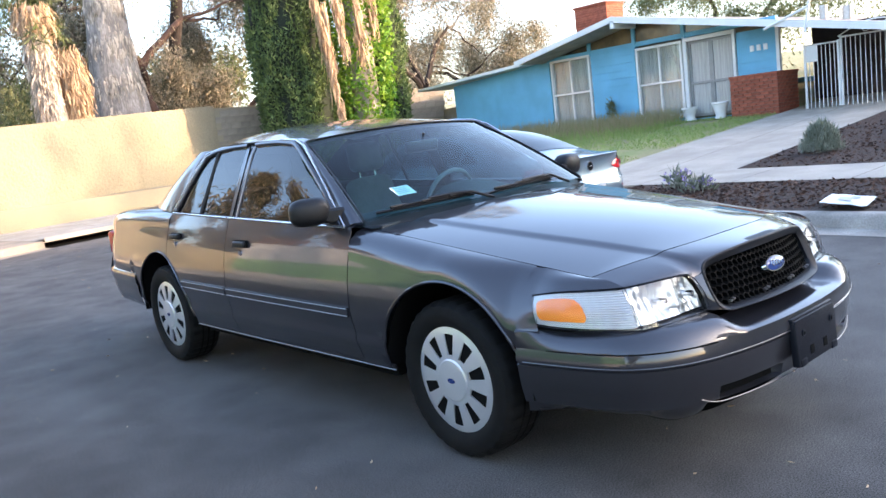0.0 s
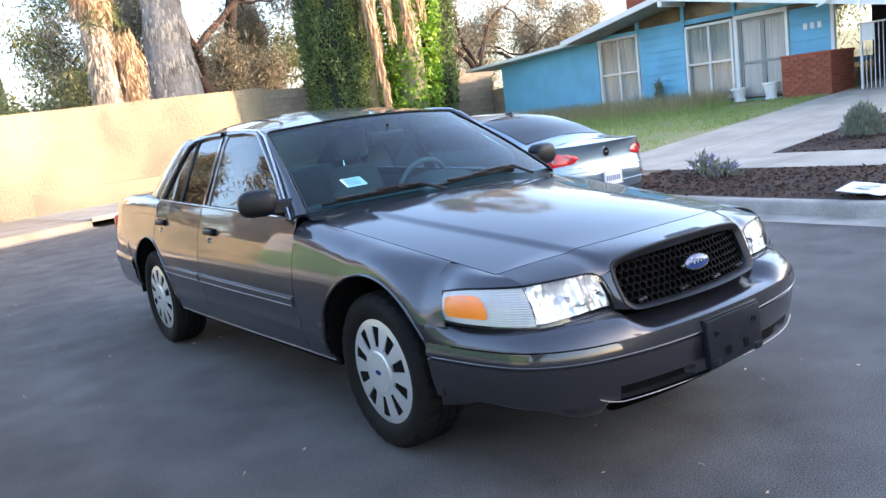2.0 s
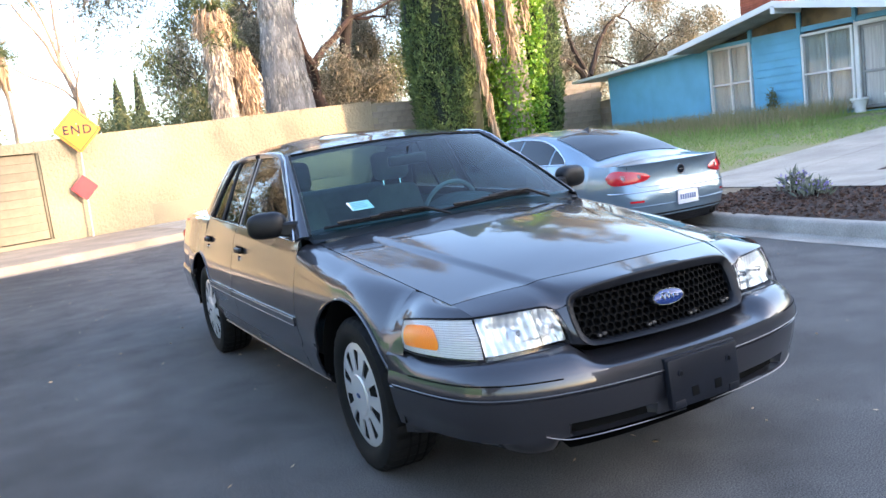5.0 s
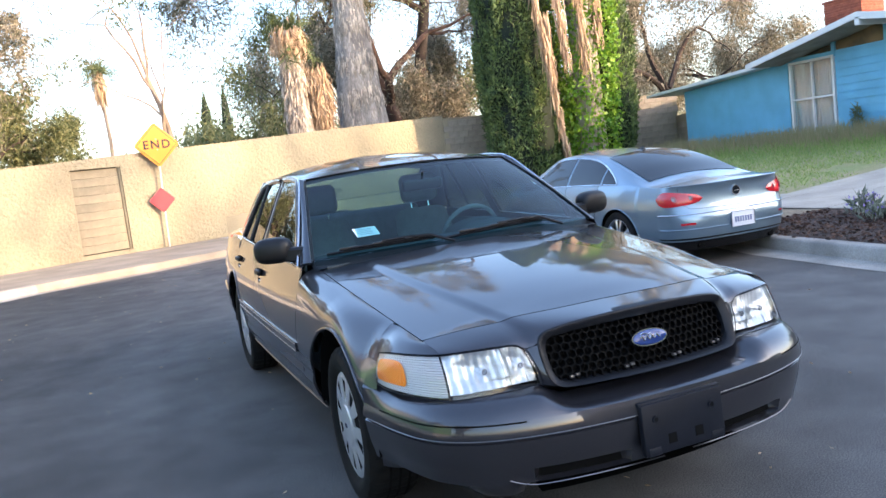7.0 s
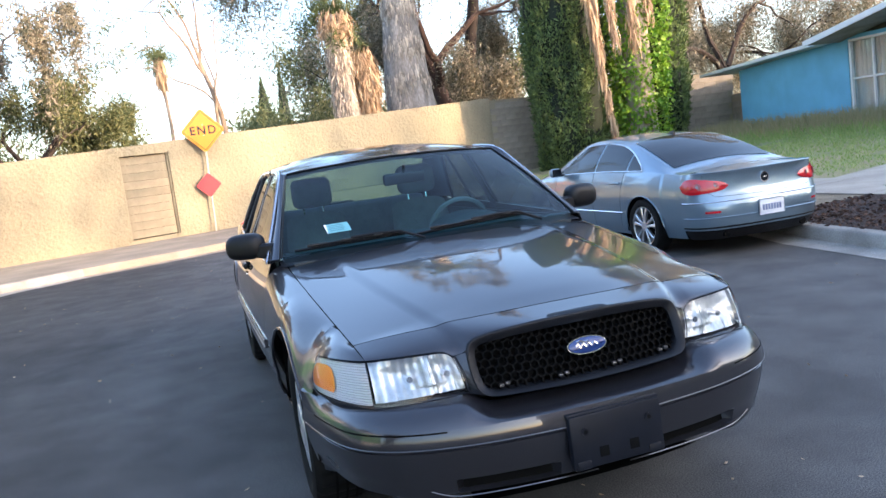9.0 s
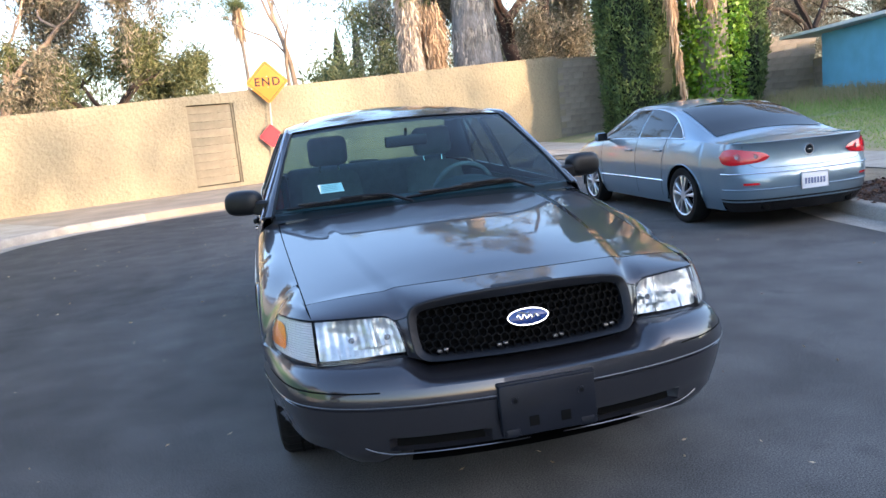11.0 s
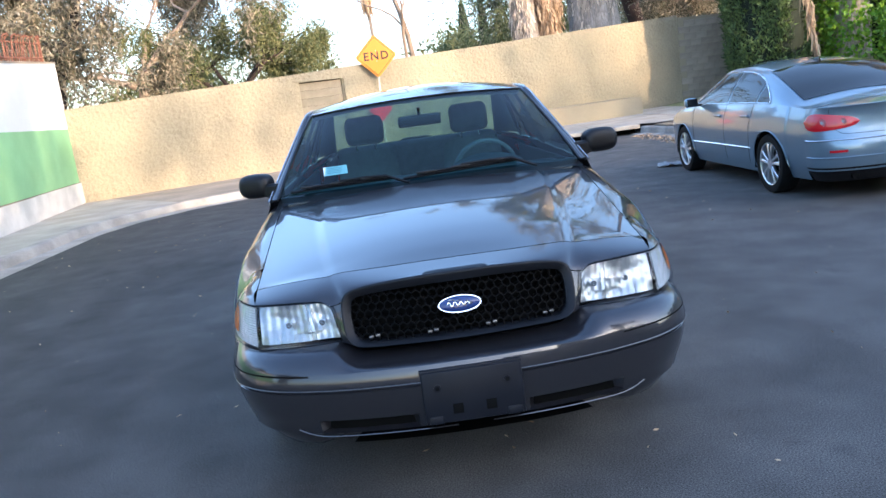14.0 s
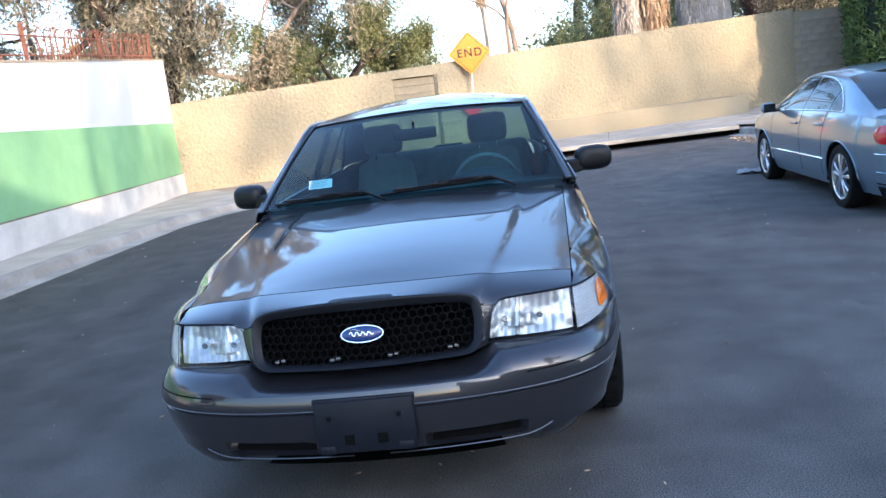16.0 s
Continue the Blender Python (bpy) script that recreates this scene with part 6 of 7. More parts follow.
def build_sign():
    sg = thing("end_sign", "yellow diamond END sign and red diamond marker on a steel post", "road sign", (-0.545, 16.17, 0.165), 10)
    part("post", tube_bm([(0, 0, -0.05), (0.03, 0, 1.2), (0.10, 0, 2.85)], 0.024, 10), M_STEEL, sg)
    def plate(name, half, at, mat, label):
        bm = bmesh.new()
        r = half * 0.10
        pts = []
        for k in range(4):
            a = math.pi / 2 * k
            tip = Vector((math.cos(a), math.sin(a))) * half
            for t in (-1, -0.5, 0, 0.5, 1):
                d1 = Vector((math.cos(a + math.pi / 2), math.sin(a + math.pi / 2)))
                pts.append(tip * (1 - 0.06 - 0.02 * t * t) + d1 * (t * r * 0.75))
        f = [bm.verts.new((p.x, -0.004, p.y)) for p in pts]
        b = [bm.verts.new((p.x, 0.004, p.y)) for p in pts]
        bm.faces.new(f)
        bm.faces.new(b[::-1])
        for k in range(len(pts)):
            q = (k + 1) % len(pts)
            bm.faces.new((f[k], f[q], b[q], b[k]))
        o = part(name, bm, mat, sg, label, smooth=False)
        o.matrix_basis = pose(*at, 0, 0, 0)
        return o
    y = plate("yellow_plate", 0.555, (0.06, -0.035, 2.52), M_YELLOW, "yellow diamond plate lettered END")
    bm = bmesh.new()
    for k in range(4):
        a, b = math.pi / 2 * k, math.pi / 2 * (k + 1)
        h = 0.485
        p, q = Vector((math.cos(a), math.sin(a))) * h, Vector((math.cos(b), math.sin(b))) * h
        tube_bm([(p.x, -0.006, p.y), (q.x, -0.006, q.y)], 0.006, 5, bm)
    part("border", bm, M_SIGNBLACK, y)
    tx = bpy.data.curves.new("letters", "FONT")
    tx.body = "END"
    tx.size = 0.29
    tx.align_x, tx.align_y = "CENTER", "CENTER"
    tx.extrude = 0.001
    tx.offset = 0.006
    tx.space_character = 1.25
    o = new("letters", tx)
    o.data.materials.append(M_SIGNBLACK)
    dg = bpy.context.evaluated_depsgraph_get()
    me = bpy.data.meshes.new_from_object(o.evaluated_get(dg))
    bpy.data.objects.remove(o)
    o = new("letters", me)
    o.parent = y
    o.matrix_basis = pose(0, -0.008, 0, 90, 0, 0)
    tagged(o, "black letters reading END")
    plate("red_plate", 0.315, (0.0, -0.035, 1.165), M_REDSIGN, "red diamond marker plate")
    for z in (2.40, 2.66):
        part("bolt", tube_bm([(0.065, -0.045, z), (0.065, -0.034, z)], 0.012, 8), M_STEEL, y if False else sg)


build_sign()

# ---------------- the blue house ----------------
M_GLASSHOUSE = material("curtained_window", (0.50, 0.50, 0.48), 0.12, var=0.22, scale=1.6, stretch=(1, 14, 0.6), spec=0.5)
M_CURTAIN = material("pale_curtain", (0.76, 0.76, 0.75), 0.9, var=0.28, scale=2.2, stretch=(1, 16, 0.5))
M_PANE = glassy("window_glass", (0.82, 0.86, 0.86), 0.0, 1.5)
M_DARKPANE = material("dark_clerestory_glass", (0.05, 0.045, 0.035), 0.08, var=0.7, scale=1.5, hue2=(0.20, 0.14, 0.08), spec=0.6)
M_SCREEN = material("grey_screen_door", (0.30, 0.30, 0.29), 0.5, var=0.15, scale=5)
# dark brown that puts the porch's deep shade into the wall colour
M_PORCH = material("porch_shade_brown", (0.07, 0.05, 0.045), 0.8, var=0.4, scale=2.5)
HX = 16.0


def build_house():
    house = thing("blue_house", "low blue single-storey house with a wide white gable and brick planter", "house")
    # roof edge over the front, as (y, z)
    RIDGE, NORTH, SOUTH = (9.05, 3.70), (12.5, 3.06), (1.2, 2.16)
    gab = lambda y: lerp(RIDGE[1], NORTH[1], (y - RIDGE[0]) / (NORTH[0] - RIDGE[0])) if y > RIDGE[0] else lerp(RIDGE[1], SOUTH[1], (RIDGE[0] - y) / (RIDGE[0] - SOUTH[0]))

    def panel(name, y0, y1, z0, z1a, z1b, mat, x=HX, depth=0.14, label=""):
        bm = bmesh.new()
        v = [bm.verts.new(p) for p in ((x, y0, z0), (x, y1, z0), (x, y1, z1b), (x, y0, z1a), (x + depth, y0, z0), (x + depth, y1, z0), (x + depth, y1, z1b), (x + depth, y0, z1a))]
        for f in ((0, 1, 2, 3), (7, 6, 5, 4), (0, 4, 5, 1), (1, 5, 6, 2), (2, 6, 7, 3), (3, 7, 4, 0)):
            bm.faces.new([v[i] for i in f])
        return part(name, bm, mat, house, label, smooth=False)

    top = 2.94
    # lap siding in boards between the windows, north to south
    def siding(y0, y1, z0, z1):
        n = max(1, round((z1 - z0) / 0.205))
        h = (z1 - z0) / n
        for i in range(n):
            bm = bmesh.new()
            za, zb = z0 + i * h, z0 + (i + 1) * h
            v = [bm.verts.new(p) for p in ((HX - 0.034, y0, za), (HX - 0.034, y1, za), (HX - 0.004, y1, zb), (HX - 0.004, y0, zb), (HX + 0.03, y0, za), (HX + 0.03, y1, za), (HX + 0.03, y1, zb), (HX + 0.03, y0, zb))]
            for f in ((0, 1, 2, 3), (0, 4, 5, 1), (2, 6, 7, 3), (1, 5, 6, 2), (3, 7, 4, 0)):
                bm.faces.new([v[k] for k in f])
            part("siding_board", bm, M_BLUE, house, smooth=False)
    siding(9.16, 10.66, 0.55, top)
    siding(5.2, 6.2, 1.66, 2.80)
    panel("wall", 9.16, 10.66, 0.4, top, top, M_BLUE, HX + 0.03)
    panel("wall", 5.2, 6.2, 0.4, 2.80, 2.80, M_BLUE, HX + 0.03)
    panel("wall", 7.64, 7.68, 0.4, top, top, M_WHITE, HX - 0.03, 0.2)
    for y0, y1, z0 in ((10.66, 12.2, 0.94), (7.68, 9.16, 0.90), (6.2, 7.64, 0.82)):
        panel("wall", y0, y1, 0.4, z0, z0, M_BLUE, HX + 0.0)
    panel("header", 5.2, 12.3, top - 0.02, top + 0.10, top + 0.10, M_BLUE, HX - 0.01, 0.16)

    def window(y0, y1, z0, z1, mat_in, name="window", label="white-framed window with pale curtains"):
        w = part(name, box_bm(0.02, y1 - y0 - 0.02, z1 - z0 - 0.02, (HX + 0.12, (y0 + y1) / 2, (z0 + z1) / 2)), mat_in, house, label, smooth=False)
        n = 46
        part("curtain", grid_bm(lambda u, v: (HX + 0.10 + 0.014 * math.sin(u * 60) + 0.006 * math.sin(u * 141), lerp(y0 + 0.03, y1 - 0.03, u), lerp(z0 + 0.03, z1 - 0.03, v)), 90, 2), mat_in, w)
        b = 0.065
        for (ya, yb, za, zb) in ((y0, y1, z0, z0 + b), (y0, y1, z1 - b, z1), (y0, y0 + b, z0 + b, z1 - b), (y1 - b, y1, z0 + b, z1 - b)):
            part("frame", box_bm(0.10, yb - ya, zb - za, (HX - 0.01, (ya + yb) / 2, (za + zb) / 2), 0.008), M_WHITE, w)
        ym, zm = (y0 + y1) / 2, z0 + (z1 - z0) * 0.48
        part("mullion", box_bm(0.06, 0.05, z1 - z0 - 2 * b, (HX + 0.0, ym, (z0 + z1) / 2), 0.006), M_WHITE, w)
        part("rail", box_bm(0.062, y1 - y0 - 2 * b, 0.05, (HX + 0.0, ym, zm), 0.006), M_WHITE, w)
        for ya, yb in ((y0 + b, ym), (ym, y1 - b)):
            for za, zb in ((z0 + b, zm), (zm, z1 - b)):
                o = part("pane", box_bm(0.006, yb - ya, zb - za, (HX + 0.03, (ya + yb) / 2, (za + zb) / 2)), M_PANE, w, smooth=False)
                o.visible_shadow = False
        part("sill", box_bm(0.14, y1 - y0 + 0.06, 0.04, (HX - 0.02, ym, z0 - 0.02), 0.006), M_WHITE, w)
        return w
    window(10.69, 12.16, 0.97, top, M_CURTAIN)
    window(7.70, 9.12, 0.93, 2.86, M_CURTAIN)
    # glazed double screen door
    w = part("screen_door", box_bm(0.03, 1.38, 1.96, (HX + 0.08, 6.93, 1.86)), M_SCREEN, house, "grey double screen door in a white frame", smooth=False)
    for (ya, yb, za, zb) in ((6.22, 7.64, 2.80, 2.90), (6.22, 6.30, 0.84, 2.80), (7.56, 7.64, 0.84, 2.80)):
        part("frame", box_bm(0.10, yb - ya, zb - za, (HX - 0.01, (ya + yb) / 2, (za + zb) / 2), 0.008), M_WHITE, w)
    for y in (6.34, 6.90, 6.96, 7.52):
        part("stile", box_bm(0.04, 0.06, 1.94, (HX + 0.05, y, 1.84), 0.006), M_SCREEN, w)
    for y in (6.62, 7.24):
        for z in (0.90, 1.72, 2.76):
            part("rail", box_bm(0.04, 0.52, 0.07, (HX + 0.05, y, z), 0.006), M_SCREEN, w)
        part("curtain", grid_bm(lambda u, v: (HX + 0.056 + 0.004 * math.sin(u * 40), y + lerp(-0.25, 0.25, u), lerp(0.92, 2.74, v)), 60, 2), M_GLASSHOUSE, w)
    # gable: clerestory glass, posts, white barge boards
    for y0, y1 in ((10.75, 12.0), (9.22, 10.66), (7.72, 9.12), (5.6, 7.60)):
        panel("clerestory", y0, y1, top + 0.10, gab(y0) - 0.16, gab(y1) - 0.16, M_DARKPANE, HX + 0.03, 0.03, "dark clerestory pane")
    for y in (12.2, 10.7, 9.17, 7.66, 5.2):
        panel("post", y - 0.05, y + 0.05, top - 0.05, gab(y - 0.05) - 0.14, gab(y + 0.05) - 0.14, M_BLUE, HX - 0.03, 0.10)
    panel("post", 5.12, 5.20, 1.66, 2.85, 2.85, M_WHITE, HX - 0.05, 0.10)
    # roof: two slopes with overhang to the street
    def slope(a, b, name):
        bm = bmesh.new()
        pts = []
        for x in (14.95, 26.0):
            for (y, z) in (a, b):
                pts += [bm.verts.new((x, y, z)), bm.verts.new((x, y, z - 0.14))]
        a0, a1, b0, b1, c0, c1, d0, d1 = pts
        for f in ((a0, b0, d0, c0), (a1, c1, d1, b1), (a0, a1, b1, b0), (c0, d0, d1, c1), (a0, c0, c1, a1), (b0, b1, d1, d0)):
            bm.faces.new(f)
        return part(name, bm, M_ROOF, house, "grey gravel roof", smooth=False)
    slope(RIDGE, NORTH, "roof")
    slope(RIDGE, SOUTH, "roof")
    def barge(a, b, h=0.13):
        bm = bmesh.new()
        v = []
        for x in (14.90, 14.94):
            for (y, z) in (a, b):
                v += [bm.verts.new((x, y, z + 0.012)), bm.verts.new((x, y, z - h))]
        a0, a1, b0, b1, c0, c1, d0, d1 = v
        for f in ((a0, b0, b1, a1), (c0, c1, d1, d0), (a0, c0, d0, b0), (a1, b1, d1, c1), (a0, a1, c1, c0), (b0, d0, d1, b1)):
            bm.faces.new(f)
        return part("barge_board", bm, M_WHITE, house, "white painted barge board", smooth=False)
    barge(RIDGE, (NORTH[0] + 0.15, NORTH[1] - 0.03))
    barge(RIDGE, SOUTH, 0.15)
    part("ridge_block", box_bm(1.0, 0.12, 0.2, (15.4, 9.05, 3.50), 0.01), M_WHITE, house)
    part("antenna_mast", tube_bm([(14.9, 4.04, 2.47), (14.9, 3.90, 3.2)], 0.028, 8), M_WHITE, house)
    part("antenna_boom", tube_bm([(14.87, 4.93, 2.68), (14.87, 3.90, 3.01)], 0.03, 8), M_WHITE, house)
    # lower north wing with a lean-to roof
    panel("wall", 12.26, 16.6, 0.3, 2.98, 2.72, M_BLUE, HX + 0.02, 0.12)
    bm = bmesh.new()
    v = []
    for x in (15.5, 22.0):
        for y, z in ((12.3, 3.06), (17.9, 2.80)):
            v += [bm.verts.new((x, y, z)), bm.verts.new((x, y, z - 0.09))]
    a0, a1, b0, b1, c0, c1, d0, d1 = v
    for f in ((a0, b0, d0, c0), (a1, c1, d1, b1), (a0, a1, b1, b0), (c0, d0, d1, c1), (a0, c0, c1, a1), (b0, b1, d1, d0)):
        bm.faces.new(f)
    part("wing_roof", bm, M_WHITE, house, "pale lean-to roof", smooth=False)
    part("wing_end", box_bm(5.5, 0.12, 2.3, (18.9, 16.6, 1.5)), M_BLUE, house, smooth=False)
    # rear body and south porch
    part("back_wall", box_bm(0.15, 11.0, 1.2, (25.0, 8.0, 1.0)), M_BLUE, house, smooth=False)
    # wall behind the gate, its shade given by the dark colour
    part("porch_wall", box_bm(0.12, 4.0, 2.3, (18.2, 3.3, 1.6)), M_PORCH, house, "porch wall coloured dark brown for the porch shade", smooth=False)
    # chimney of brick courses
    ch = part("chimney", box_bm(0.86, 1.22, 1.66, (18.5, 12.1, 3.72)), M_BRICK, house, "red brick chimney", smooth=False)
    for i in range(9):
        part("brick_course", box_bm(0.88 + 0.006 * (i % 2), 1.24 + 0.006 * (i % 2), 0.062, (18.5, 12.1, 3.95 + i * 0.073), 0.004), M_BRICK, ch)
    part("chimney_cap", box_bm(0.96, 1.32, 0.07, (18.5, 12.1, 4.60), 0.01), M_BRICK, ch)
    # vents on the roof
    for y, r in ((4.75, 0.13), (5.35, 0.10), (3.4, 0.07)):
        part("roof_vent", tube_bm([(19.0, y, 2.5), (19.0, y, gab(y) + 0.35)], r, 12), M_STEEL, house)
    # number bars and lamp dot
    for i in range(3):
        part("number_bar", box_bm(0.02, 0.10, 0.14, (HX - 0.035, 5.80 - i * 0.17, 2.36), 0.004), M_WHITE, house)
    return house


build_house()


def build_planter():
    pl = thing("brick_planter", "low red brick planter wall beside the front door", "planter")
    x0, x1, y0, y1, z0, z1 = 15.55, 16.6, 5.02, 6.2, 0.45, 1.70
    part("core", box_bm(x1 - x0 - 0.02, y1 - y0 - 0.02, z1 - z0 - 0.02, ((x0 + x1) / 2, (y0 + y1) / 2, (z0 + z1) / 2)), M_MORTAR, pl, smooth=False)
    n = int((z1 - z0) / 0.078)
    mesh_w = mesh_s = None
    for i in range(n):
        z = z0 + (i + 0.5) * (z1 - z0) / n
        for side in (0, 1):
            length = (y1 - y0) if side == 0 else (x1 - x0)
            pos = -0.10 if i % 2 else 0.0
            while pos < length:
                a, b = max(pos, 0), min(pos + 0.205, length)
                pos += 0.215
                if b - a < 0.05:
                    continue
                full = b - a > 0.2
                if full and mesh_w is not None:
                    o = new("brick", mesh_w)
                    o.parent = pl
                else:
                    o = part("brick", box_bm(0.05, b - a, 0.066, (0, 0, 0), 0.004, seg=1), M_BRICK, pl, smooth=False)
                    if full:
                        mesh_w = o.data
                dx = random.uniform(-0.003, 0.003)
                if side == 0:
                    o.matrix_basis = pose(x0 + 0.015 + dx, y0 + (a + b) / 2, z)
                else:
                    o.matrix_basis = pose(x0 + (a + b) / 2, y0 + 0.015 + dx, z, 0, 0, 90)
    part("coping", box_bm(x1 - x0 + 0.05, y1 - y0 + 0.05, 0.05, ((x0 + x1) / 2, (y0 + y1) / 2, z1 + 0.02), 0.008), M_BRICK, pl)


build_planter()


def build_gate():
    g = thing("iron_gate", "white painted iron bar gate with scroll top in the porch", "gate")
    X = 16.0
    def bars(y0, y1, z0, z1, n, par):
        for y in (y0, y1):
            part("gate_post", box_bm(0.05, 0.05, z1 - z0 + 0.06, (X, y, (z0 + z1) / 2), 0.006), M_WHITE, par)
        for z in (z0 + 0.08, z1):
            part("rail", box_bm(0.035, y1 - y0, 0.035, (X, (y0 + y1) / 2, z), 0.004), M_WHITE, par)
        for i in range(1, n):
            y = lerp(y0, y1, i / n)
            part("bar", tube_bm([(X, y, z0 + 0.08), (X, y, z1)], 0.009, 6), M_WHITE, par)
    bars(3.80, 4.55, 0.66, 2.22, 8, g)
    bars(2.2, 3.74, 0.64, 2.30, 15, g)
    for c, r in ((2.75, 0.11), (3.0, 0.085), (3.22, 0.11)):
        part("scroll", tube_bm([(X, c + r * (1 - k / 40) * math.cos(k * 0.36), 2.42 + r * (1 - k / 40) * math.sin(k * 0.36)) for k in range(30)], 0.009, 5), M_WHITE, g)
    part("arch_bar", tube_bm([(X, lerp(2.2, 3.8, k / 16), 2.32 + 0.26 * math.sin(math.pi * k / 16)) for k in range(17)], 0.013, 6), M_WHITE, g)
    part("lock_box", box_bm(0.06, 0.10, 0.14, (X - 0.03, 3.77, 1.45), 0.01), M_WHITE, g)
    part("notice_card", box_bm(0.01, 0.26, 0.36, (X - 0.04, 4.38, 2.02), 0.003), M_PAPER, g, "white notice card")


build_gate()


def build_pot(x, y, h, name, label):
    p = thing(name, label, "plant pot", (x, y, terrain(x)))
    bm = bmesh.new()
    prof = [(0.10, 0.0), (0.15, 0.02), (0.12, 0.10), (0.15, 0.2), (0.19, h - 0.06), (0.21, h - 0.05), (0.21, h), (0.18, h), (0.16, h - 0.08)]
    n = 24
    rings = [[bm.verts.new((math.cos(2 * math.pi * i / n) * r, math.sin(2 * math.pi * i / n) * r, z)) for r, z in prof] for i in range(n)]
    for i in range(n):
        a, b = rings[i], rings[(i + 1) % n]
        for k in range(len(prof) - 1):
            bm.faces.new((a[k], b[k], b[k + 1], a[k + 1]))
    part("pot", bm, M_WHITE, p)
    part("soil", tube_bm([(0, 0, h - 0.09), (0, 0, h - 0.08)], 0.165, 16), M_MULCH, p)


build_pot(15.72, 7.45, 0.36, "plant_pot", "pale concrete plant pot by the front door")
build_pot(15.65, 6.55, 0.42, "plant_pot", "pale concrete plant pot by the front door")


def build_litter():
    b = thing("paper_bag", "flattened white printed paper bag lying on the mulch", "paper bag", (4.98, -0.70, 0.17), 12)
    bm = grid_bm(lambda u, v: (lerp(-0.30, 0.30, u), lerp(-0.20, 0.20, v), 0.03 + 0.05 * v + 0.012 * noise.noise((u * 4, v * 4, 2))), 12, 10)
    part("sheet", bm, M_PAPER, b, thick=0.006)
    for x, y, w, h in ((-0.04, 0.02, 0.20, 0.12), (0.12, -0.05, 0.12, 0.08)):
        part("print_patch", grid_bm(lambda u, v: (x + lerp(-w, w, u) / 2, y + lerp(-h, h, v) / 2, 0.066 + 0.05 * ((y + lerp(-h, h, v) / 2) / 0.4) + 0.012 * noise.noise((((x + lerp(-w, w, u) / 2) + 0.3) / 0.6 * 4, ((y + lerp(-h, h, v) / 2) + 0.2) / 0.4 * 4, 2))), 8, 6), material("print_ink", (0.45, 0.47, 0.50), 0.7), b)
    n = thing("newspaper", "crumpled grey newspaper lying on the road by a tyre", "newspaper", (3.70, 6.30, 0.0), -20)
    part("sheet", grid_bm(lambda u, v: (lerp(-0.20, 0.20, u), lerp(-0.14, 0.14, v), 0.03 + 0.04 * noise.noise((u * 5, v * 4, 7))), 16, 10), material("newsprint", (0.42, 0.42, 0.42), 0.8, var=0.4, scale=40), n, thick=0.008)


build_litter()

# ---------------- trees and plants ----------------
M_BARK = material("dark_bark", (0.045, 0.030, 0.024), 0.9, var=0.45, scale=5, fine=0.3, fine_scale=40, bump=0.8, bump_scale=18, stretch=(1, 1, 0.3))
M_BARKRED = material("reddish_bark", (0.075, 0.042, 0.032), 0.9, var=0.5, scale=4, fine=0.3, fine_scale=30, bump=0.7, bump_scale=14, stretch=(1, 1, 0.3))
M_BARKPALE = material("pale_bark", (0.36, 0.27, 0.20), 0.85, var=0.4, scale=3, fine=0.2, bump=0.5, bump_scale=14, stretch=(1, 1, 0.4))
M_PALMBARK = material("grey_palm_bark", (0.40, 0.35, 0.31), 0.95, var=0.45, scale=4, fine=0.3, fine_scale=30, bump=1.0, bump_scale=10, stretch=(1, 1, 0.22))
M_EUC = leafy("eucalyptus_leaf", (0.07, 0.080, 0.048), (0.42, 0.35, 0.25), 0.45, 0.35)
M_EUC2 = leafy("green_tree_leaf", (0.06, 0.088, 0.035), (0.27, 0.27, 0.12), 0.5, 0.35)
M_FAR = leafy("far_leaf", (0.09, 0.12, 0.05), (0.24, 0.24, 0.10), 0.7, 0.3)
M_CYP = leafy("cypress_leaf", (0.030, 0.064, 0.022), (0.145, 0.21, 0.06), 0.6, 0.2)
# near-black green that paints the shade deep inside the cypress foliage
M_CYPSHADE = material("cypress_inner_shade", (0.010, 0.018, 0.008), 0.9, var=0.4, scale=5)
M_IVY = leafy("ivy_leaf", (0.06, 0.18, 0.015), (0.26, 0.42, 0.04), 0.4, 0.4)
M_DEAD = leafy("dead_frond", (0.28, 0.18, 0.11), (0.64, 0.48, 0.32), 0.8, 0.25)
M_SKIRT = leafy("grey_dead_frond", (0.26, 0.21, 0.17), (0.72, 0.61, 0.49), 0.9, 0.1)
M_FROND = leafy("palm_frond", (0.05, 0.08, 0.025), (0.13, 0.15, 0.05), 0.5, 0.2)
M_GRASS = leafy("grass_blade", (0.20, 0.34, 0.075), (0.42, 0.46, 0.17), 0.7, 0.4)
M_WEED = leafy("dry_weed", (0.46, 0.35, 0.21), (0.28, 0.28, 0.12), 0.8, 0.3)
M_LAV = leafy("lavender_leaf", (0.14, 0.17, 0.11), (0.30, 0.31, 0.24), 0.7, 0.2)
M_BLOOM = leafy("purple_bloom", (0.22, 0.15, 0.42), (0.38, 0.30, 0.62), 0.6, 0.3)
M_CHIP = leafy("bark_chip", (0.035, 0.018, 0.012), (0.14, 0.075, 0.05), 0.9, 0.0)
rng = np.random.default_rng(7)


def leaf_mesh(name, pos, length, width, droop=0.0, up=0.0, flat=0.0):
    """One mesh of many four-cornered leaves at pos; droop hangs them down, up raises them, flat lays them down."""
    n = len(pos)
    d = rng.normal(size=(n, 3))
    d[:, 2] *= (1 - flat)
    d[:, 2] += up - droop
    d /= np.linalg.norm(d, axis=1)[:, None]
    r = rng.normal(size=(n, 3))
    s = np.cross(d, r)
    s /= np.linalg.norm(s, axis=1)[:, None] + 1e-9
    ln = length * rng.uniform(0.6, 1.4, (n, 1))
    wd = width * rng.uniform(0.6, 1.3, (n, 1))
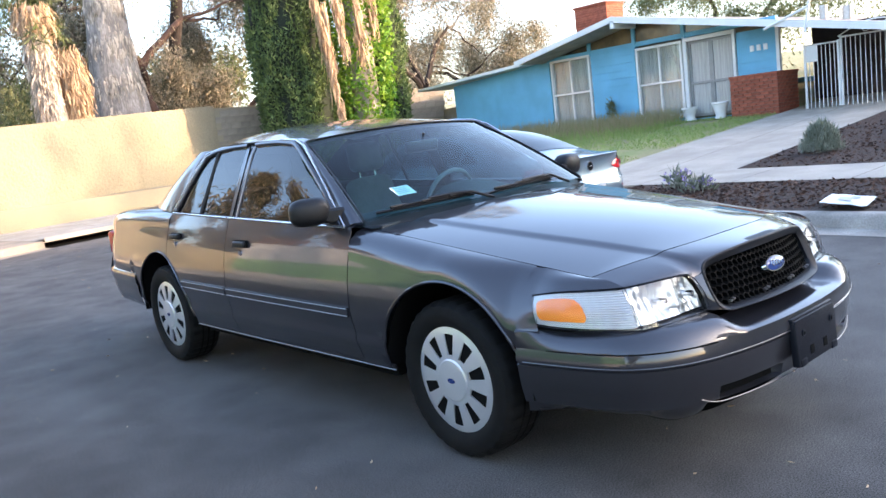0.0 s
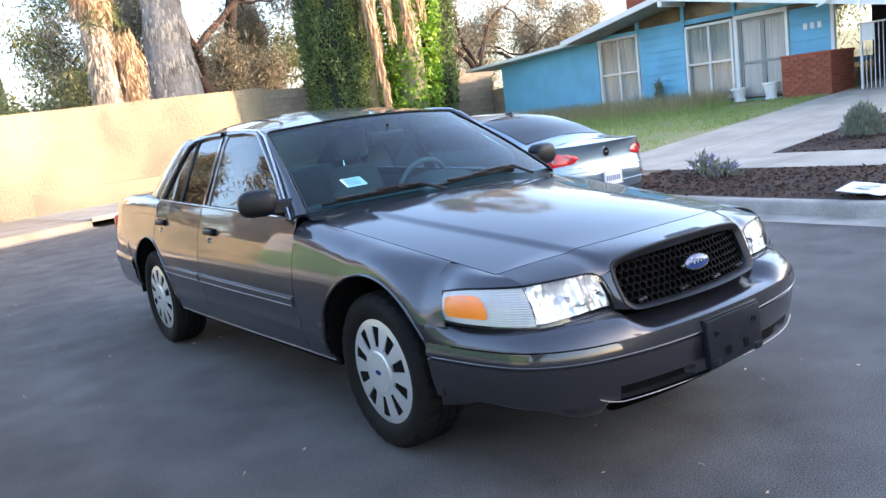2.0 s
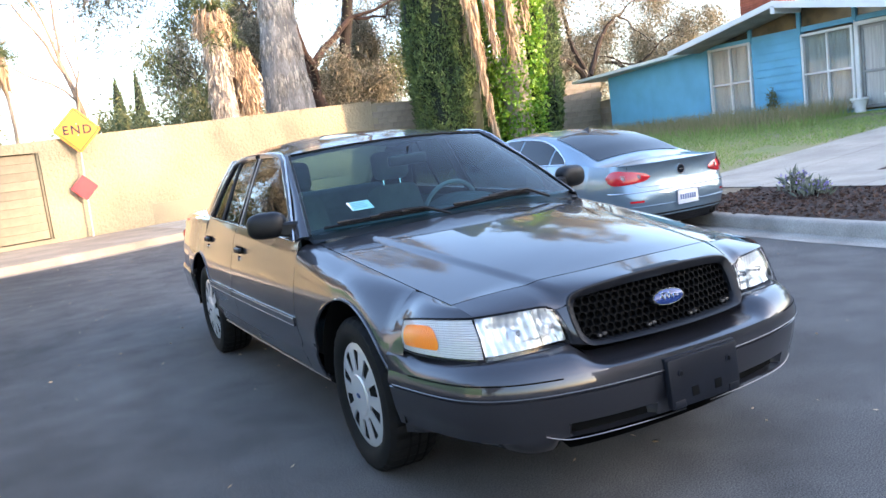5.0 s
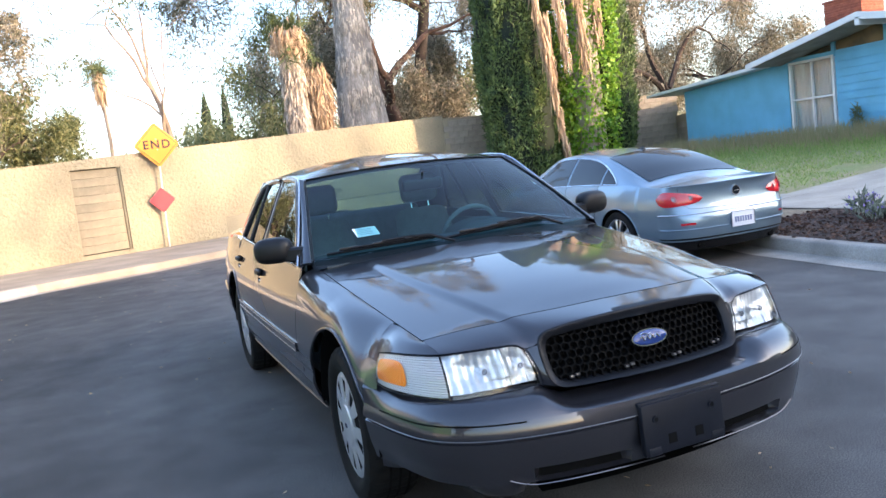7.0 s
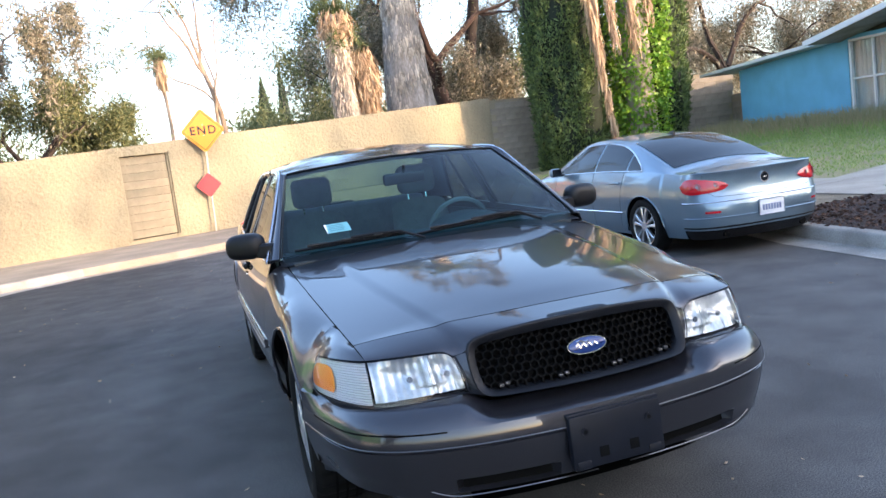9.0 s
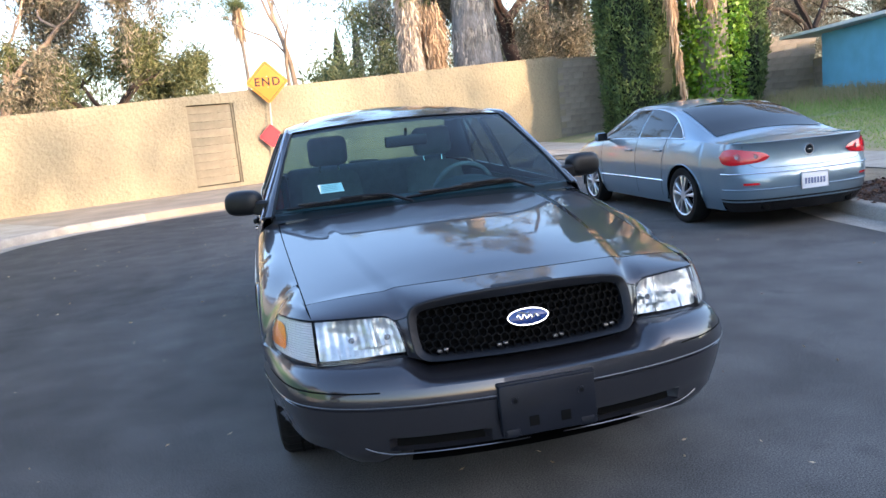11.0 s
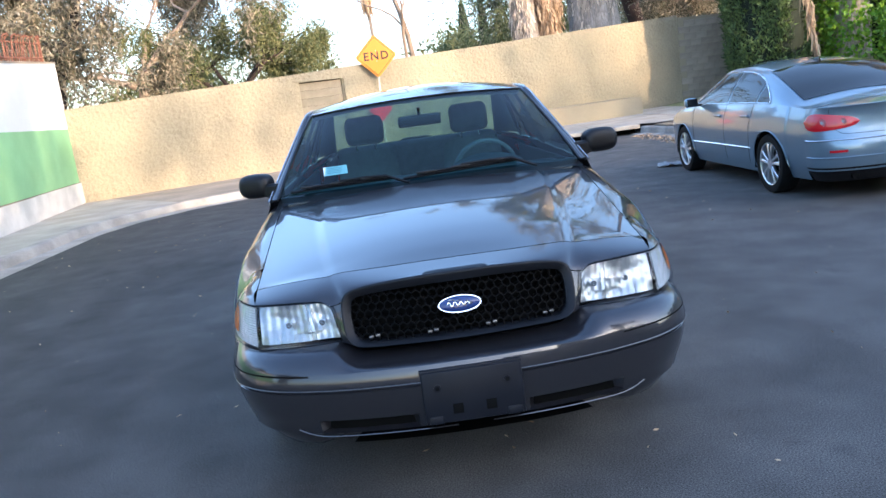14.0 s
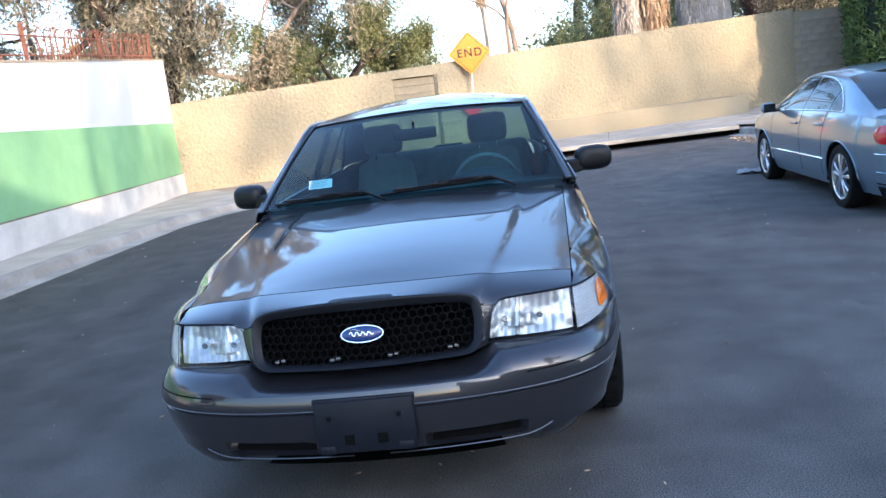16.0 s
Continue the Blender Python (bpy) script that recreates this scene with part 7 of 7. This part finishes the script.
    nrm = np.cross(d, s)
    v = np.empty((n, 4, 3))
    v[:, 0] = pos
    v[:, 1] = pos + d * ln * 0.45 + s * wd / 2 + nrm * ln * 0.06
    v[:, 2] = pos + d * ln
    v[:, 3] = pos + d * ln * 0.45 - s * wd / 2 + nrm * ln * 0.06
    me = bpy.data.meshes.new(name)
    me.from_pydata(v.reshape(-1, 3).tolist(), [], np.arange(n * 4).reshape(n, 4).tolist())
    return me


def leaves(name, pos, mat, parent, length, width, label="", **kw):
    me = leaf_mesh(name, np.asarray(pos), length, width, **kw)
    me.materials.append(mat)
    o = new(name, me)
    o.parent = parent
    if label:
        tagged(o, label)
    return o


def limb(bm, p, d, length, r, depth, tips, rs, bend=0.25, split=(2, 3), gravity=0.0):
    """A crooked limb that forks; tips collects the ends."""
    pts, radii = [p.copy()], [r]
    n = 5
    for i in range(n):
        d = (d + Vector(rs.normal(size=3)) * bend * 0.5 + Vector((0, 0, -gravity * 0.1))).normalized()
        p = p + d * (length / n)
        pts.append(p.copy())
        radii.append(r * (1 - 0.45 * (i + 1) / n))
        if depth <= 1 and i >= 1:
            tips.append(p.copy())
    tube_bm(pts, r, 7 if r > 0.05 else 5, bm, radii=radii)
    if depth == 0:
        tips.append(p.copy())
        return
    for k in range(int(rs.integers(split[0], split[1] + 1))):
        nd = (d + Vector(rs.normal(size=3)) * 0.62).normalized()
        limb(bm, p, nd, length * float(rs.uniform(0.55, 0.8)), radii[-1] * 0.75, depth - 1, tips, rs, bend, split, gravity)


def build_tree(name, label, base, height, trunk_r, seed, mat_leaf, n_leaf=9000, lean=(0, 0), depth=3, clump=0.55, leaf=(0.20, 0.05), droop=0.9, bark=None, first=0.35, split=(2, 3), gravity=0.0, group="", hang=0.0, spread=0.75):
    rs = np.random.default_rng(seed)
    t = thing(name, label, "tree", base, group=group)
    bm = bmesh.new()
    tips = []
    d = Vector((lean[0], lean[1], 1)).normalized()
    p = Vector((0, 0, 0))
    pts, radii = [p.copy()], [trunk_r * 1.25]
    h0 = height * first
    for i in range(6):
        d = (d + Vector((rs.normal() * 0.10, rs.normal() * 0.10, 0.05))).normalized()
        p = p + d * (h0 / 6)
        pts.append(p.copy())
        radii.append(trunk_r * (1 - 0.30 * (i + 1) / 6))
    tube_bm(pts, trunk_r, 10, bm, radii=radii)
    for k in range(int(rs.integers(3, 5))):
        a = 2 * math.pi * (k + rs.uniform(0, 0.6)) / 4
        nd = Vector((math.cos(a) * spread, math.sin(a) * spread, 0.8)).normalized()
        limb(bm, p - d * (h0 * 0.05 * k), nd, height * 0.30, radii[-1] * 0.7, depth - 1, tips, rs, 0.4, split, gravity)
    part("trunk", bm, bark or M_BARK, t)
    tp = np.array([list(v) for v in tips])
    wt = rs.uniform(0, 1, len(tp)) ** 1.5
    pick = tp[rs.choice(len(tp), n_leaf, p=wt / wt.sum())]
    cs = rs.normal(size=(len(tp), 3)) * 0.0
    pos = pick + rs.normal(size=(n_leaf, 3)) * np.array([clump, clump, clump * 0.8]) * rs.uniform(0.2, 1.0, (n_leaf, 1))
    pos[:, 2] -= rs.exponential(hang, n_leaf) if hang else 0.0
    leaves("crown", pos, mat_leaf, t, leaf[0], leaf[1], droop=droop)
    return t


def strips(name, pos, out, mat, parent, length, width, label="", sway=0.10):
    """Dead fronds that hang flat against a trunk."""
    n = len(pos)
    ln = length * rng.uniform(0.5, 1.3, (n, 1))
    wd = width * rng.uniform(0.5, 1.4, (n, 1))
    side = np.stack([-out[:, 1], out[:, 0], np.zeros(n)], 1)
    down = np.stack([rng.normal(0, sway, n), rng.normal(0, sway, n), -np.ones(n)], 1)
    v = np.empty((n, 6, 3))
    for k, (t, w, o) in enumerate(((0, 1, 0.0), (0.5, 1.1, 0.10), (1, 0.35, 0.06))):
        c = pos + down * ln * t + out * o * ln
        v[:, 2 * k] = c - side * wd * w / 2
        v[:, 2 * k + 1] = c + side * wd * w / 2
    v += rng.normal(0, 0.012, v.shape)
    b = np.arange(n)[:, None] * 6
    faces = np.concatenate([b + np.array([0, 1, 3, 2]), b + np.array([2, 3, 5, 4])]).tolist()
    me = bpy.data.meshes.new(name)
    me.from_pydata(v.reshape(-1, 3).tolist(), [], faces)
    me.materials.append(mat)
    o = new(name, me)
    o.parent = parent
    if label:
        tagged(o, label)
    return o


def around(n, zs, rfn):
    a = rng.uniform(0, 2 * math.pi, n)
    z = rng.uniform(zs[0], zs[1], n)
    r = np.array([rfn(q) for q in z])
    out = np.stack([np.cos(a), np.sin(a), np.zeros(n)], 1)
    return out * r[:, None] + np.stack([np.zeros(n), np.zeros(n), z], 1), out


def fronds(n, top, length, droop_from=0.2):
    """Places of leaflets along arching palm fronds."""
    pos = []
    for k in range(n):
        a = 2 * math.pi * k / n + rng.uniform(-0.2, 0.2)
        el = rng.uniform(-0.7, 1.1)
        for i in range(70):
            t = (i + 1) / 70
            r = length * t
            pos.append((math.cos(a) * r * math.cos(el) * (1 - 0.15 * t), math.sin(a) * r * math.cos(el) * (1 - 0.15 * t), top + r * math.sin(el) - 0.55 * length * t * t))
    return np.array(pos)


def build_palms():
    p = thing("shaggy_palm", "thick palm trunk with pale grey shaggy bark behind the wall", "palm tree", (7.0, 23.0, 0))
    rf = lambda z: curve([(0, 1.02), (3, 0.88), (7, 0.55), (9, 0.50), (12, 0.42)], z)
    part("trunk", grid_bm(lambda u, v: (lambda z, a: (math.cos(a) * rf(z) * (1 + 0.09 * noise.noise((math.cos(a) * 3, math.sin(a) * 3, z * 0.5))), math.sin(a) * rf(z) * (1 + 0.09 * noise.noise((math.cos(a) * 3, math.sin(a) * 3, z * 0.5))), z))(v * 12, u * 2 * math.pi), 40, 60), M_PALMBARK, p)
    pos, out = around(7000, (1.0, 11.8), lambda z: rf(z) * (0.97 + 0.06 * math.sin(z * 5.0)))
    strips("shaggy_bark", pos, out, M_SKIRT, p, 0.34, 0.05, "hanging grey bark strips")
    leaves("crown", fronds(26, 12.2, 2.6), M_FROND, p, 0.5, 0.05, droop=0.3)
    q = thing("dead_palm", "brown palm with hanging skirts of dead fronds behind the wall", "palm tree", (4.35, 21.3, 0))
    part("trunk", tube_bm([(0.1, 0, 0), (0.05, 0, 3), (-0.1, 0, 6.2)], 0.3, 12, radii=[0.42, 0.36, 0.28]), M_PALMBARK, q)
    for x0, z0, rx, rz, n, mat in ((-0.05, 5.95, 0.50, 0.34, 900, M_DEAD), (-0.05, 4.7, 0.36, 0.9, 1300, M_SKIRT), (-0.05, 3.3, 0.36, 0.8, 1000, M_SKIRT), (0.70, 4.7, 0.30, 0.32, 700, M_DEAD), (0.76, 4.0, 0.38, 0.5, 1100, M_DEAD), (0.74, 3.1, 0.32, 0.5, 800, M_DEAD)):
        a = rng.uniform(0, 2 * math.pi, n)
        out = np.stack([np.cos(a), np.sin(a), np.zeros(n)], 1)
        pos = out * rx * rng.uniform(0.55, 1.1, (n, 1)) + np.stack([np.full(n, x0), np.zeros(n), z0 + rz * rng.normal(0, 0.55, n)], 1)
        strips("frond_skirt", pos, out, mat, q, 0.36, 0.024, "hanging brown dead fronds", 0.22)
    leaves("crown", fronds(14, 6.3, 1.1), M_FROND, q, 0.35, 0.035, droop=0.6)
    f = thing("fan_palm", "tall thin fan palm far behind the wall", "palm tree", (-1.4, 59.8, 0))
    part("trunk", tube_bm([(0, 0, 0), (0.2, 0, 6), (0, 0, 11.2)], 0.2, 8, radii=[0.17, 0.14, 0.13]), M_BARKPALE, f)
    pos, out = around(260, (9.6, 11.2), lambda z: 0.14 + 0.22 * max(0, z - 9.6) / 1.6)
    strips("skirt", pos, out, M_DEAD, f, 1.2, 0.12)
    leaves("crown", fronds(13, 11.3, 1.9), M_FROND, f, 0.5, 0.06, droop=0.2)


build_palms()


def build_columns():
    def cypress(at, h, r, n, core=True, seed=0, name="cypress", label="dense dark green column cypress", low=0.0):
        t = thing(name, label, "tree", at)
        prof = lambda z: r * curve([(0.0, 0.80), (0.15, 0.97), (0.5, 1.0), (0.8, 0.72), (1.0, 0.03)], z / h)
        # solid dark body behind the leaves, coloured as the shade between them
        part("core", grid_bm(lambda u, v: (lambda z, a: (math.cos(a) * prof(z) * 0.84 * (1 + 0.16 * noise.noise((math.cos(a) * 2, math.sin(a) * 2, z + seed))), math.sin(a) * prof(z) * 0.84 * (1 + 0.16 * noise.noise((math.cos(a) * 2, math.sin(a) * 2, z + seed))), z))(v * h * 0.99, u * 2 * math.pi), 26, 30), M_CYPSHADE, t)
        pos, out = around(n, (low, h), prof)
        lump = np.array([noise.noise((p[0] * 2.2, p[1] * 2.2, p[2] * 1.1 + seed)) for p in pos])
        pos[:, :2] *= (0.88 + 0.24 * lump + rng.uniform(-0.06, 0.05, n))[:, None]
        leaves("foliage", pos, M_CYP, t, 0.17, 0.055, up=1.1)
        part("trunk", tube_bm([(0, 0, -0.05), (0, 0, h * 0.5)], 0.16, 8), M_BARK, t)
        return t
    cypress((10.95, 18.5, 0.15), 10.5, 1.28, 46000, seed=1)
    cypress((14.15, 18.25, 0.4), 9.5, 1.0, 24000, seed=5)
    cypress((6.3, 63.1, 0), 9.4, 0.62, 2200, seed=2, name="far_cypress", label="slim dark cypress far behind the wall")
    cypress((8.0, 63.9, 0), 9.9, 0.55, 2200, seed=3, name="far_cypress", label="slim dark cypress far behind the wall")
    # ivy climbing a palm stump, with dead fronds hanging
    t = thing("ivy_palm", "palm trunk overgrown with bright green ivy and hanging dead fronds", "palm tree", (13.0, 17.6, 0.35))
    part("trunk", tube_bm([(0, 0, -0.1), (0, 0, 4), (-0.2, 0, 8.5)], 0.4, 12, radii=[0.5, 0.42, 0.36]), M_PALMBARK, t)
    pos, out = around(9000, (0.0, 8.0), lambda z: curve([(0, 0.85), (1.5, 0.80), (4, 0.95), (6, 1.0), (8, 0.6)], z))
    pos = pos[:, :] + out * rng.normal(0, 0.10, (len(pos), 1))
    leaves("ivy", pos, M_IVY, t, 0.13, 0.12, "bright green ivy leaves", droop=0.6)
    leaves("crown", fronds(26, 9.0, 2.3), M_FROND, t, 0.50, 0.05, "green palm fronds", droop=0.5)
    for k, (x0, x1, z0, z1, n, w) in enumerate(((-2.25, -1.55, 5.9, 0.6, 300, 0.10), (-1.5, -1.3, 6.6, 3.9, 240, 0.18), (-0.75, -0.65, 6.6, 3.6, 240, 0.18), (-1.95, -1.85, 5.2, 3.2, 200, 0.18), (-0.15, -0.1, 6.8, 4.4, 240, 0.22))):
        tt = rng.uniform(0, 1, n)
        pos = np.stack([x0 + (x1 - x0) * tt + rng.normal(0, w * 0.5, n) * (1 - 0.5 * tt), -0.95 + rng.normal(0, 0.08, n), z0 + (z1 - z0) * tt], 1)
        out = np.tile(np.array([0.0, -1.0, 0.0]), (n, 1))
        strips("hanging_frond", pos, out, M_DEAD, t, 0.55, 0.028, "long hanging dead palm frond", 0.07)


build_columns()


def build_trees():
    E = "grey-green eucalyptus with drooping sparse foliage behind the wall"
    build_tree("eucalyptus", E, (-10.6, 19.4, 0), 9.6, 0.36, 11, M_EUC, 40000, (0.10, 0.0), 4, 0.30, hang=0.6, group="trees behind the wall", first=0.44)
    build_tree("eucalyptus", E, (-8.8, 22.6, 0), 9.4, 0.24, 12, M_EUC, 34000, (0.0, 0.0), 4, 0.30, hang=0.65, bark=M_BARKPALE, group="trees behind the wall", first=0.36)
    build_tree("eucalyptus", "dark green bushy eucalyptus behind the wall", (-6.8, 24.8, 0), 7.2, 0.22, 13, M_EUC2, 30000, (0.0, 0.0), 4, 0.34, hang=0.5, group="trees behind the wall", first=0.34)
    build_tree("eucalyptus", E, (-14.5, 20.5, 0), 9.6, 0.30, 14, M_EUC, 34000, (0.0, 0.0), 4, 0.36, hang=0.6, group="trees behind the wall", first=0.38)
    build_tree("eucalyptus", "eucalyptus with a dark crooked trunk and sparse leaves", (10.7, 27.8, 0), 12.0, 0.42, 21, M_EUC, 52000, (-0.04, 0.0), 4, 0.5, hang=0.6, bark=M_BARKRED, group="trees behind the wall", first=0.42)
    build_tree("eucalyptus", E, (14.5, 30.0, 0), 9.5, 0.30, 22, M_EUC, 50000, (0.1, 0.0), 4, 0.55, hang=0.6, bark=M_BARKRED, group="trees behind the wall", first=0.32)
    build_tree("eucalyptus", E, (7.6, 27.0, 0), 10.5, 0.22, 25, M_EUC2, 22000, (0.0, 0.0), 4, 0.6, hang=0.4, group="trees behind the wall", first=0.42)
    build_tree("eucalyptus", "eucalyptus with a dark forked trunk behind the block wall", (23.0, 27.5, 0), 12.5, 0.32, 23, M_EUC, 52000, (0.0, 0.0), 4, 0.75, hang=0.5, group="trees behind the wall", first=0.30)
    build_tree("eucalyptus", E, (29.0, 29.5, 0), 11.0, 0.30, 24, M_EUC, 52000, (0.0, 0.0), 4, 0.8, hang=0.5, group="trees behind the wall", first=0.30)
    build_tree("eucalyptus", "tall eucalyptus with a high crown behind the wall", (12.2, 30.5, 0), 18.0, 0.34, 26, M_EUC, 36000, (0.0, 0.0), 4, 0.55, hang=0.8, group="trees behind the wall", first=0.52)
    build_tree("eucalyptus", "tall eucalyptus with a high crown behind the wall", (20.5, 27.0, 0), 16.0, 0.30, 27, M_EUC, 36000, (0.0, 0.0), 4, 0.55, hang=0.8, group="trees behind the wall", first=0.52)
    build_tree("garden_tree", "broad leafy tree behind the house", (31.0, 14.5, 0), 8.6, 0.35, 31, M_FAR, 26000, (0, 0), 4, 0.9, group="trees behind the house")
    build_tree("garden_tree", "broad leafy tree behind the house", (31.0, 5.5, 0), 8.0, 0.35, 32, M_FAR, 26000, (0, 0), 4, 0.9, group="trees behind the house")
    build_tree("slender_tree", "slender nearly bare tree with two thin stems behind the wall", (0.9, 27.7, 0), 10.5, 0.13, 41, M_EUC2, 1900, (0.14, 0.0), 4, 0.30, (0.20, 0.05), bark=M_BARKPALE, first=0.58, split=(2, 2), spread=0.30)
    build_tree("slender_tree", "slender nearly bare tree with two thin stems behind the wall", (0.4, 27.9, 0), 9.0, 0.09, 42, M_EUC2, 1300, (0.06, 0.0), 4, 0.30, (0.20, 0.05), bark=M_BARKPALE, first=0.55, split=(2, 2), spread=0.30)
    for k, (x, y, h) in enumerate(((5.0, 46.0, 5.8), (1.2, 52.0, 5.0), (9.5, 50.0, 4.6), (12.0, 44.0, 8.5), (-7.0, 50.0, 4.6), (4.0, 36.0, 4.4), (17.0, 40.0, 9.0), (-12.0, 42.0, 8.0), (-20.0, 34.0, 9.0))):
        build_tree("far_tree", "hazy green tree far behind the wall", (x, y, 0), h, 0.2, 60 + k, M_FAR, 6000, (0, 0), 3, 1.0, (0.34, 0.14), 0.4, group="far trees", first=0.30)
    for k, (x, y, h) in enumerate(((-14.0, -3.0, 5.6), (-13.0, 4.0, 5.2), (-15.0, 10.5, 6.4), (-13.0, -10.0, 5.6))):
        build_tree("garden_tree", "leafy tree behind the painted wall", (x, y, 0), h, 0.25, 90 + k, M_EUC, 14000, (0, 0), 4, 0.6, (0.25, 0.08), 0.5, group="trees behind the painted wall", first=0.36)
    build_tree("pepper_tree", "pepper tree with drooping foliage beyond the east kerb", (8.6, -8.8, 0.2), 8.9, 0.15, 79, M_EUC2, 5000, (0.0, 0.0), 2, 0.13, (0.18, 0.06), 1.4, hang=0.7, first=0.66, spread=0.10)
    # unseen trees added in the sun's path to soften light on the stucco wall
    for k, (x, y, h) in enumerate(((33.0, -29, 17.5), (38.5, -31, 18.5), (44.0, -29, 17.0), (49.5, -31, 18.0))):
        build_tree("shade_tree", "unseen tall tree added in the south to shade the stucco wall", (x, y, 0), h, 0.35, 80 + k, M_EUC, 2600, (0, 0), 4, 0.8, (0.40, 0.16), 0.5, group="trees to the south", first=0.45)


build_trees()


def build_plants():
    # grass and weeds in front of the house
    n = 42000
    x = 8.3 + 7.5 * rng.uniform(0, 1, n) ** 0.75
    y = rng.uniform(5.05, 17.0, n)
    keep = np.array([noise.noise((a * 0.9, b * 0.9, 3)) > -0.28 for a, b in zip(x, y)])
    x, y = x[keep], y[keep]
    z = np.array([terrain(a) for a in x])
    g = thing("lawn_grass", "patchy green and straw grass of the lawn", "grass")
    g["kind"] = "stuff"
    leaves("blades", np.stack([x, y, z], 1), M_GRASS, g, 0.065, 0.016, up=1.0)
    w = thing("dry_weeds", "tall dry weeds along the house front", "weeds")
    w["kind"] = "stuff"
    n = 9000
    x = 15.7 - np.abs(rng.normal(0, 0.8, n))
    y = rng.uniform(7.6, 17.2, n)
    x -= 0.0 * y
    z = np.array([terrain(a) for a in x])
    leaves("stems", np.stack([x, y, z], 1), M_WEED, w, 0.42, 0.014, up=2.6)
    n = 5000
    x = 15.2 - np.abs(rng.normal(0, 1.2, n))
    y = rng.uniform(7.2, 16.5, n)
    leaves("green_stems", np.stack([x, y, np.array([terrain(a) for a in x])], 1), M_GRASS, w, 0.22, 0.016, up=1.8)
    # bark chips
    m = thing("bark_chips", "loose dark bark chips of the mulch beds", "mulch")
    m["kind"] = "stuff"
    n = 7000
    x = rng.uniform(4.85, 6.75, n)
    y = rng.uniform(-7, 2.95, n)
    x2 = rng.uniform(8.25, 12.5, 5000)
    y2 = rng.uniform(-6, 2.15, 5000)
    x, y = np.concatenate([x, x2]), np.concatenate([y, y2])
    ok = x > 4.80 + 0.06 * np.maximum(0, y)
    x, y = x[ok], y[ok]
    leaves("chips", np.stack([x, y, np.array([terrain(a) for a in x]) + 0.012], 1), M_CHIP, m, 0.055, 0.028, flat=0.75)

    def bush(name, label, at, r, h, n, mat, bloom=0, up=1.2):
        t = thing(name, label, "shrub", (at[0], at[1], terrain(at[0])))
        a = rng.uniform(0, 2 * math.pi, n)
        q = rng.uniform(0, 1, n) ** 0.6
        zz = rng.uniform(0, 1, n)
        pos = np.stack([np.cos(a) * q * r * (1 - 0.45 * zz), np.sin(a) * q * r * (1 - 0.45 * zz), zz * h * (1 - 0.35 * q)], 1)
        leaves("foliage", pos, mat, t, 0.12, 0.014 if up > 1.5 else 0.028, up=up)
        part("stem", tube_bm([(0, 0, -0.02), (0.02, 0, h * 0.6)], 0.012, 6), M_BARK, t)
        if bloom:
            a = rng.uniform(0, 2 * math.pi, bloom)
            q = rng.uniform(0.2, 1, bloom)
            pos = np.stack([np.cos(a) * q * r * 0.9, np.sin(a) * q * r * 0.9, h * rng.uniform(0.45, 1.0, bloom)], 1)
            tagged(leaves("bloom_cover", pos, M_BLOOM, t, 0.035, 0.03, "small purple flowers"), kind="stuff")
        return t
    bush("lavender_shrub", "rounded grey-green lavender shrub in the mulch bed", (9.45, 1.45), 0.34, 0.46, 2400, M_LAV, 0, 2.0)
    bush("lavender_shrub", "rounded grey-green lavender shrub in the mulch bed", (11.8, 0.6), 0.42, 0.45, 2000, M_LAV, 0, 2.0)
    bush("flowering_shrub", "low green shrub with purple flowers on the mulch strip", (6.1, 1.55), 0.22, 0.17, 170, M_LAV, 90)
    bush("flowering_shrub", "low green shrub with purple flowers on the mulch strip", (6.35, 2.0), 0.20, 0.26, 140, M_LAV, 60)
    bush("wall_weed", "tall dark weed against the blue siding", (15.75, 9.9), 0.20, 0.95, 420, M_EUC2)
    # leaves and bits on the road
    l = thing("road_litter", "scattered dry leaves and grit on the asphalt", "leaf litter")
    l["kind"] = "stuff"
    n = 420
    x, y = rng.uniform(-5.0, 4.3, n), rng.uniform(-8, 11, n)
    leaves("bits", np.stack([x, y, np.full(n, 0.006)], 1), M_DEAD, l, 0.028, 0.011, flat=0.92)
    n = 260
    s = rng.uniform(0.2, 5.2, n)
    leaves("drift", np.stack([rng.uniform(4.9, 5.35, n), rng.uniform(8.5, 12.6, n), np.full(n, 0.02)], 1), M_DEAD, l, 0.07, 0.035, flat=0.8)


build_plants()
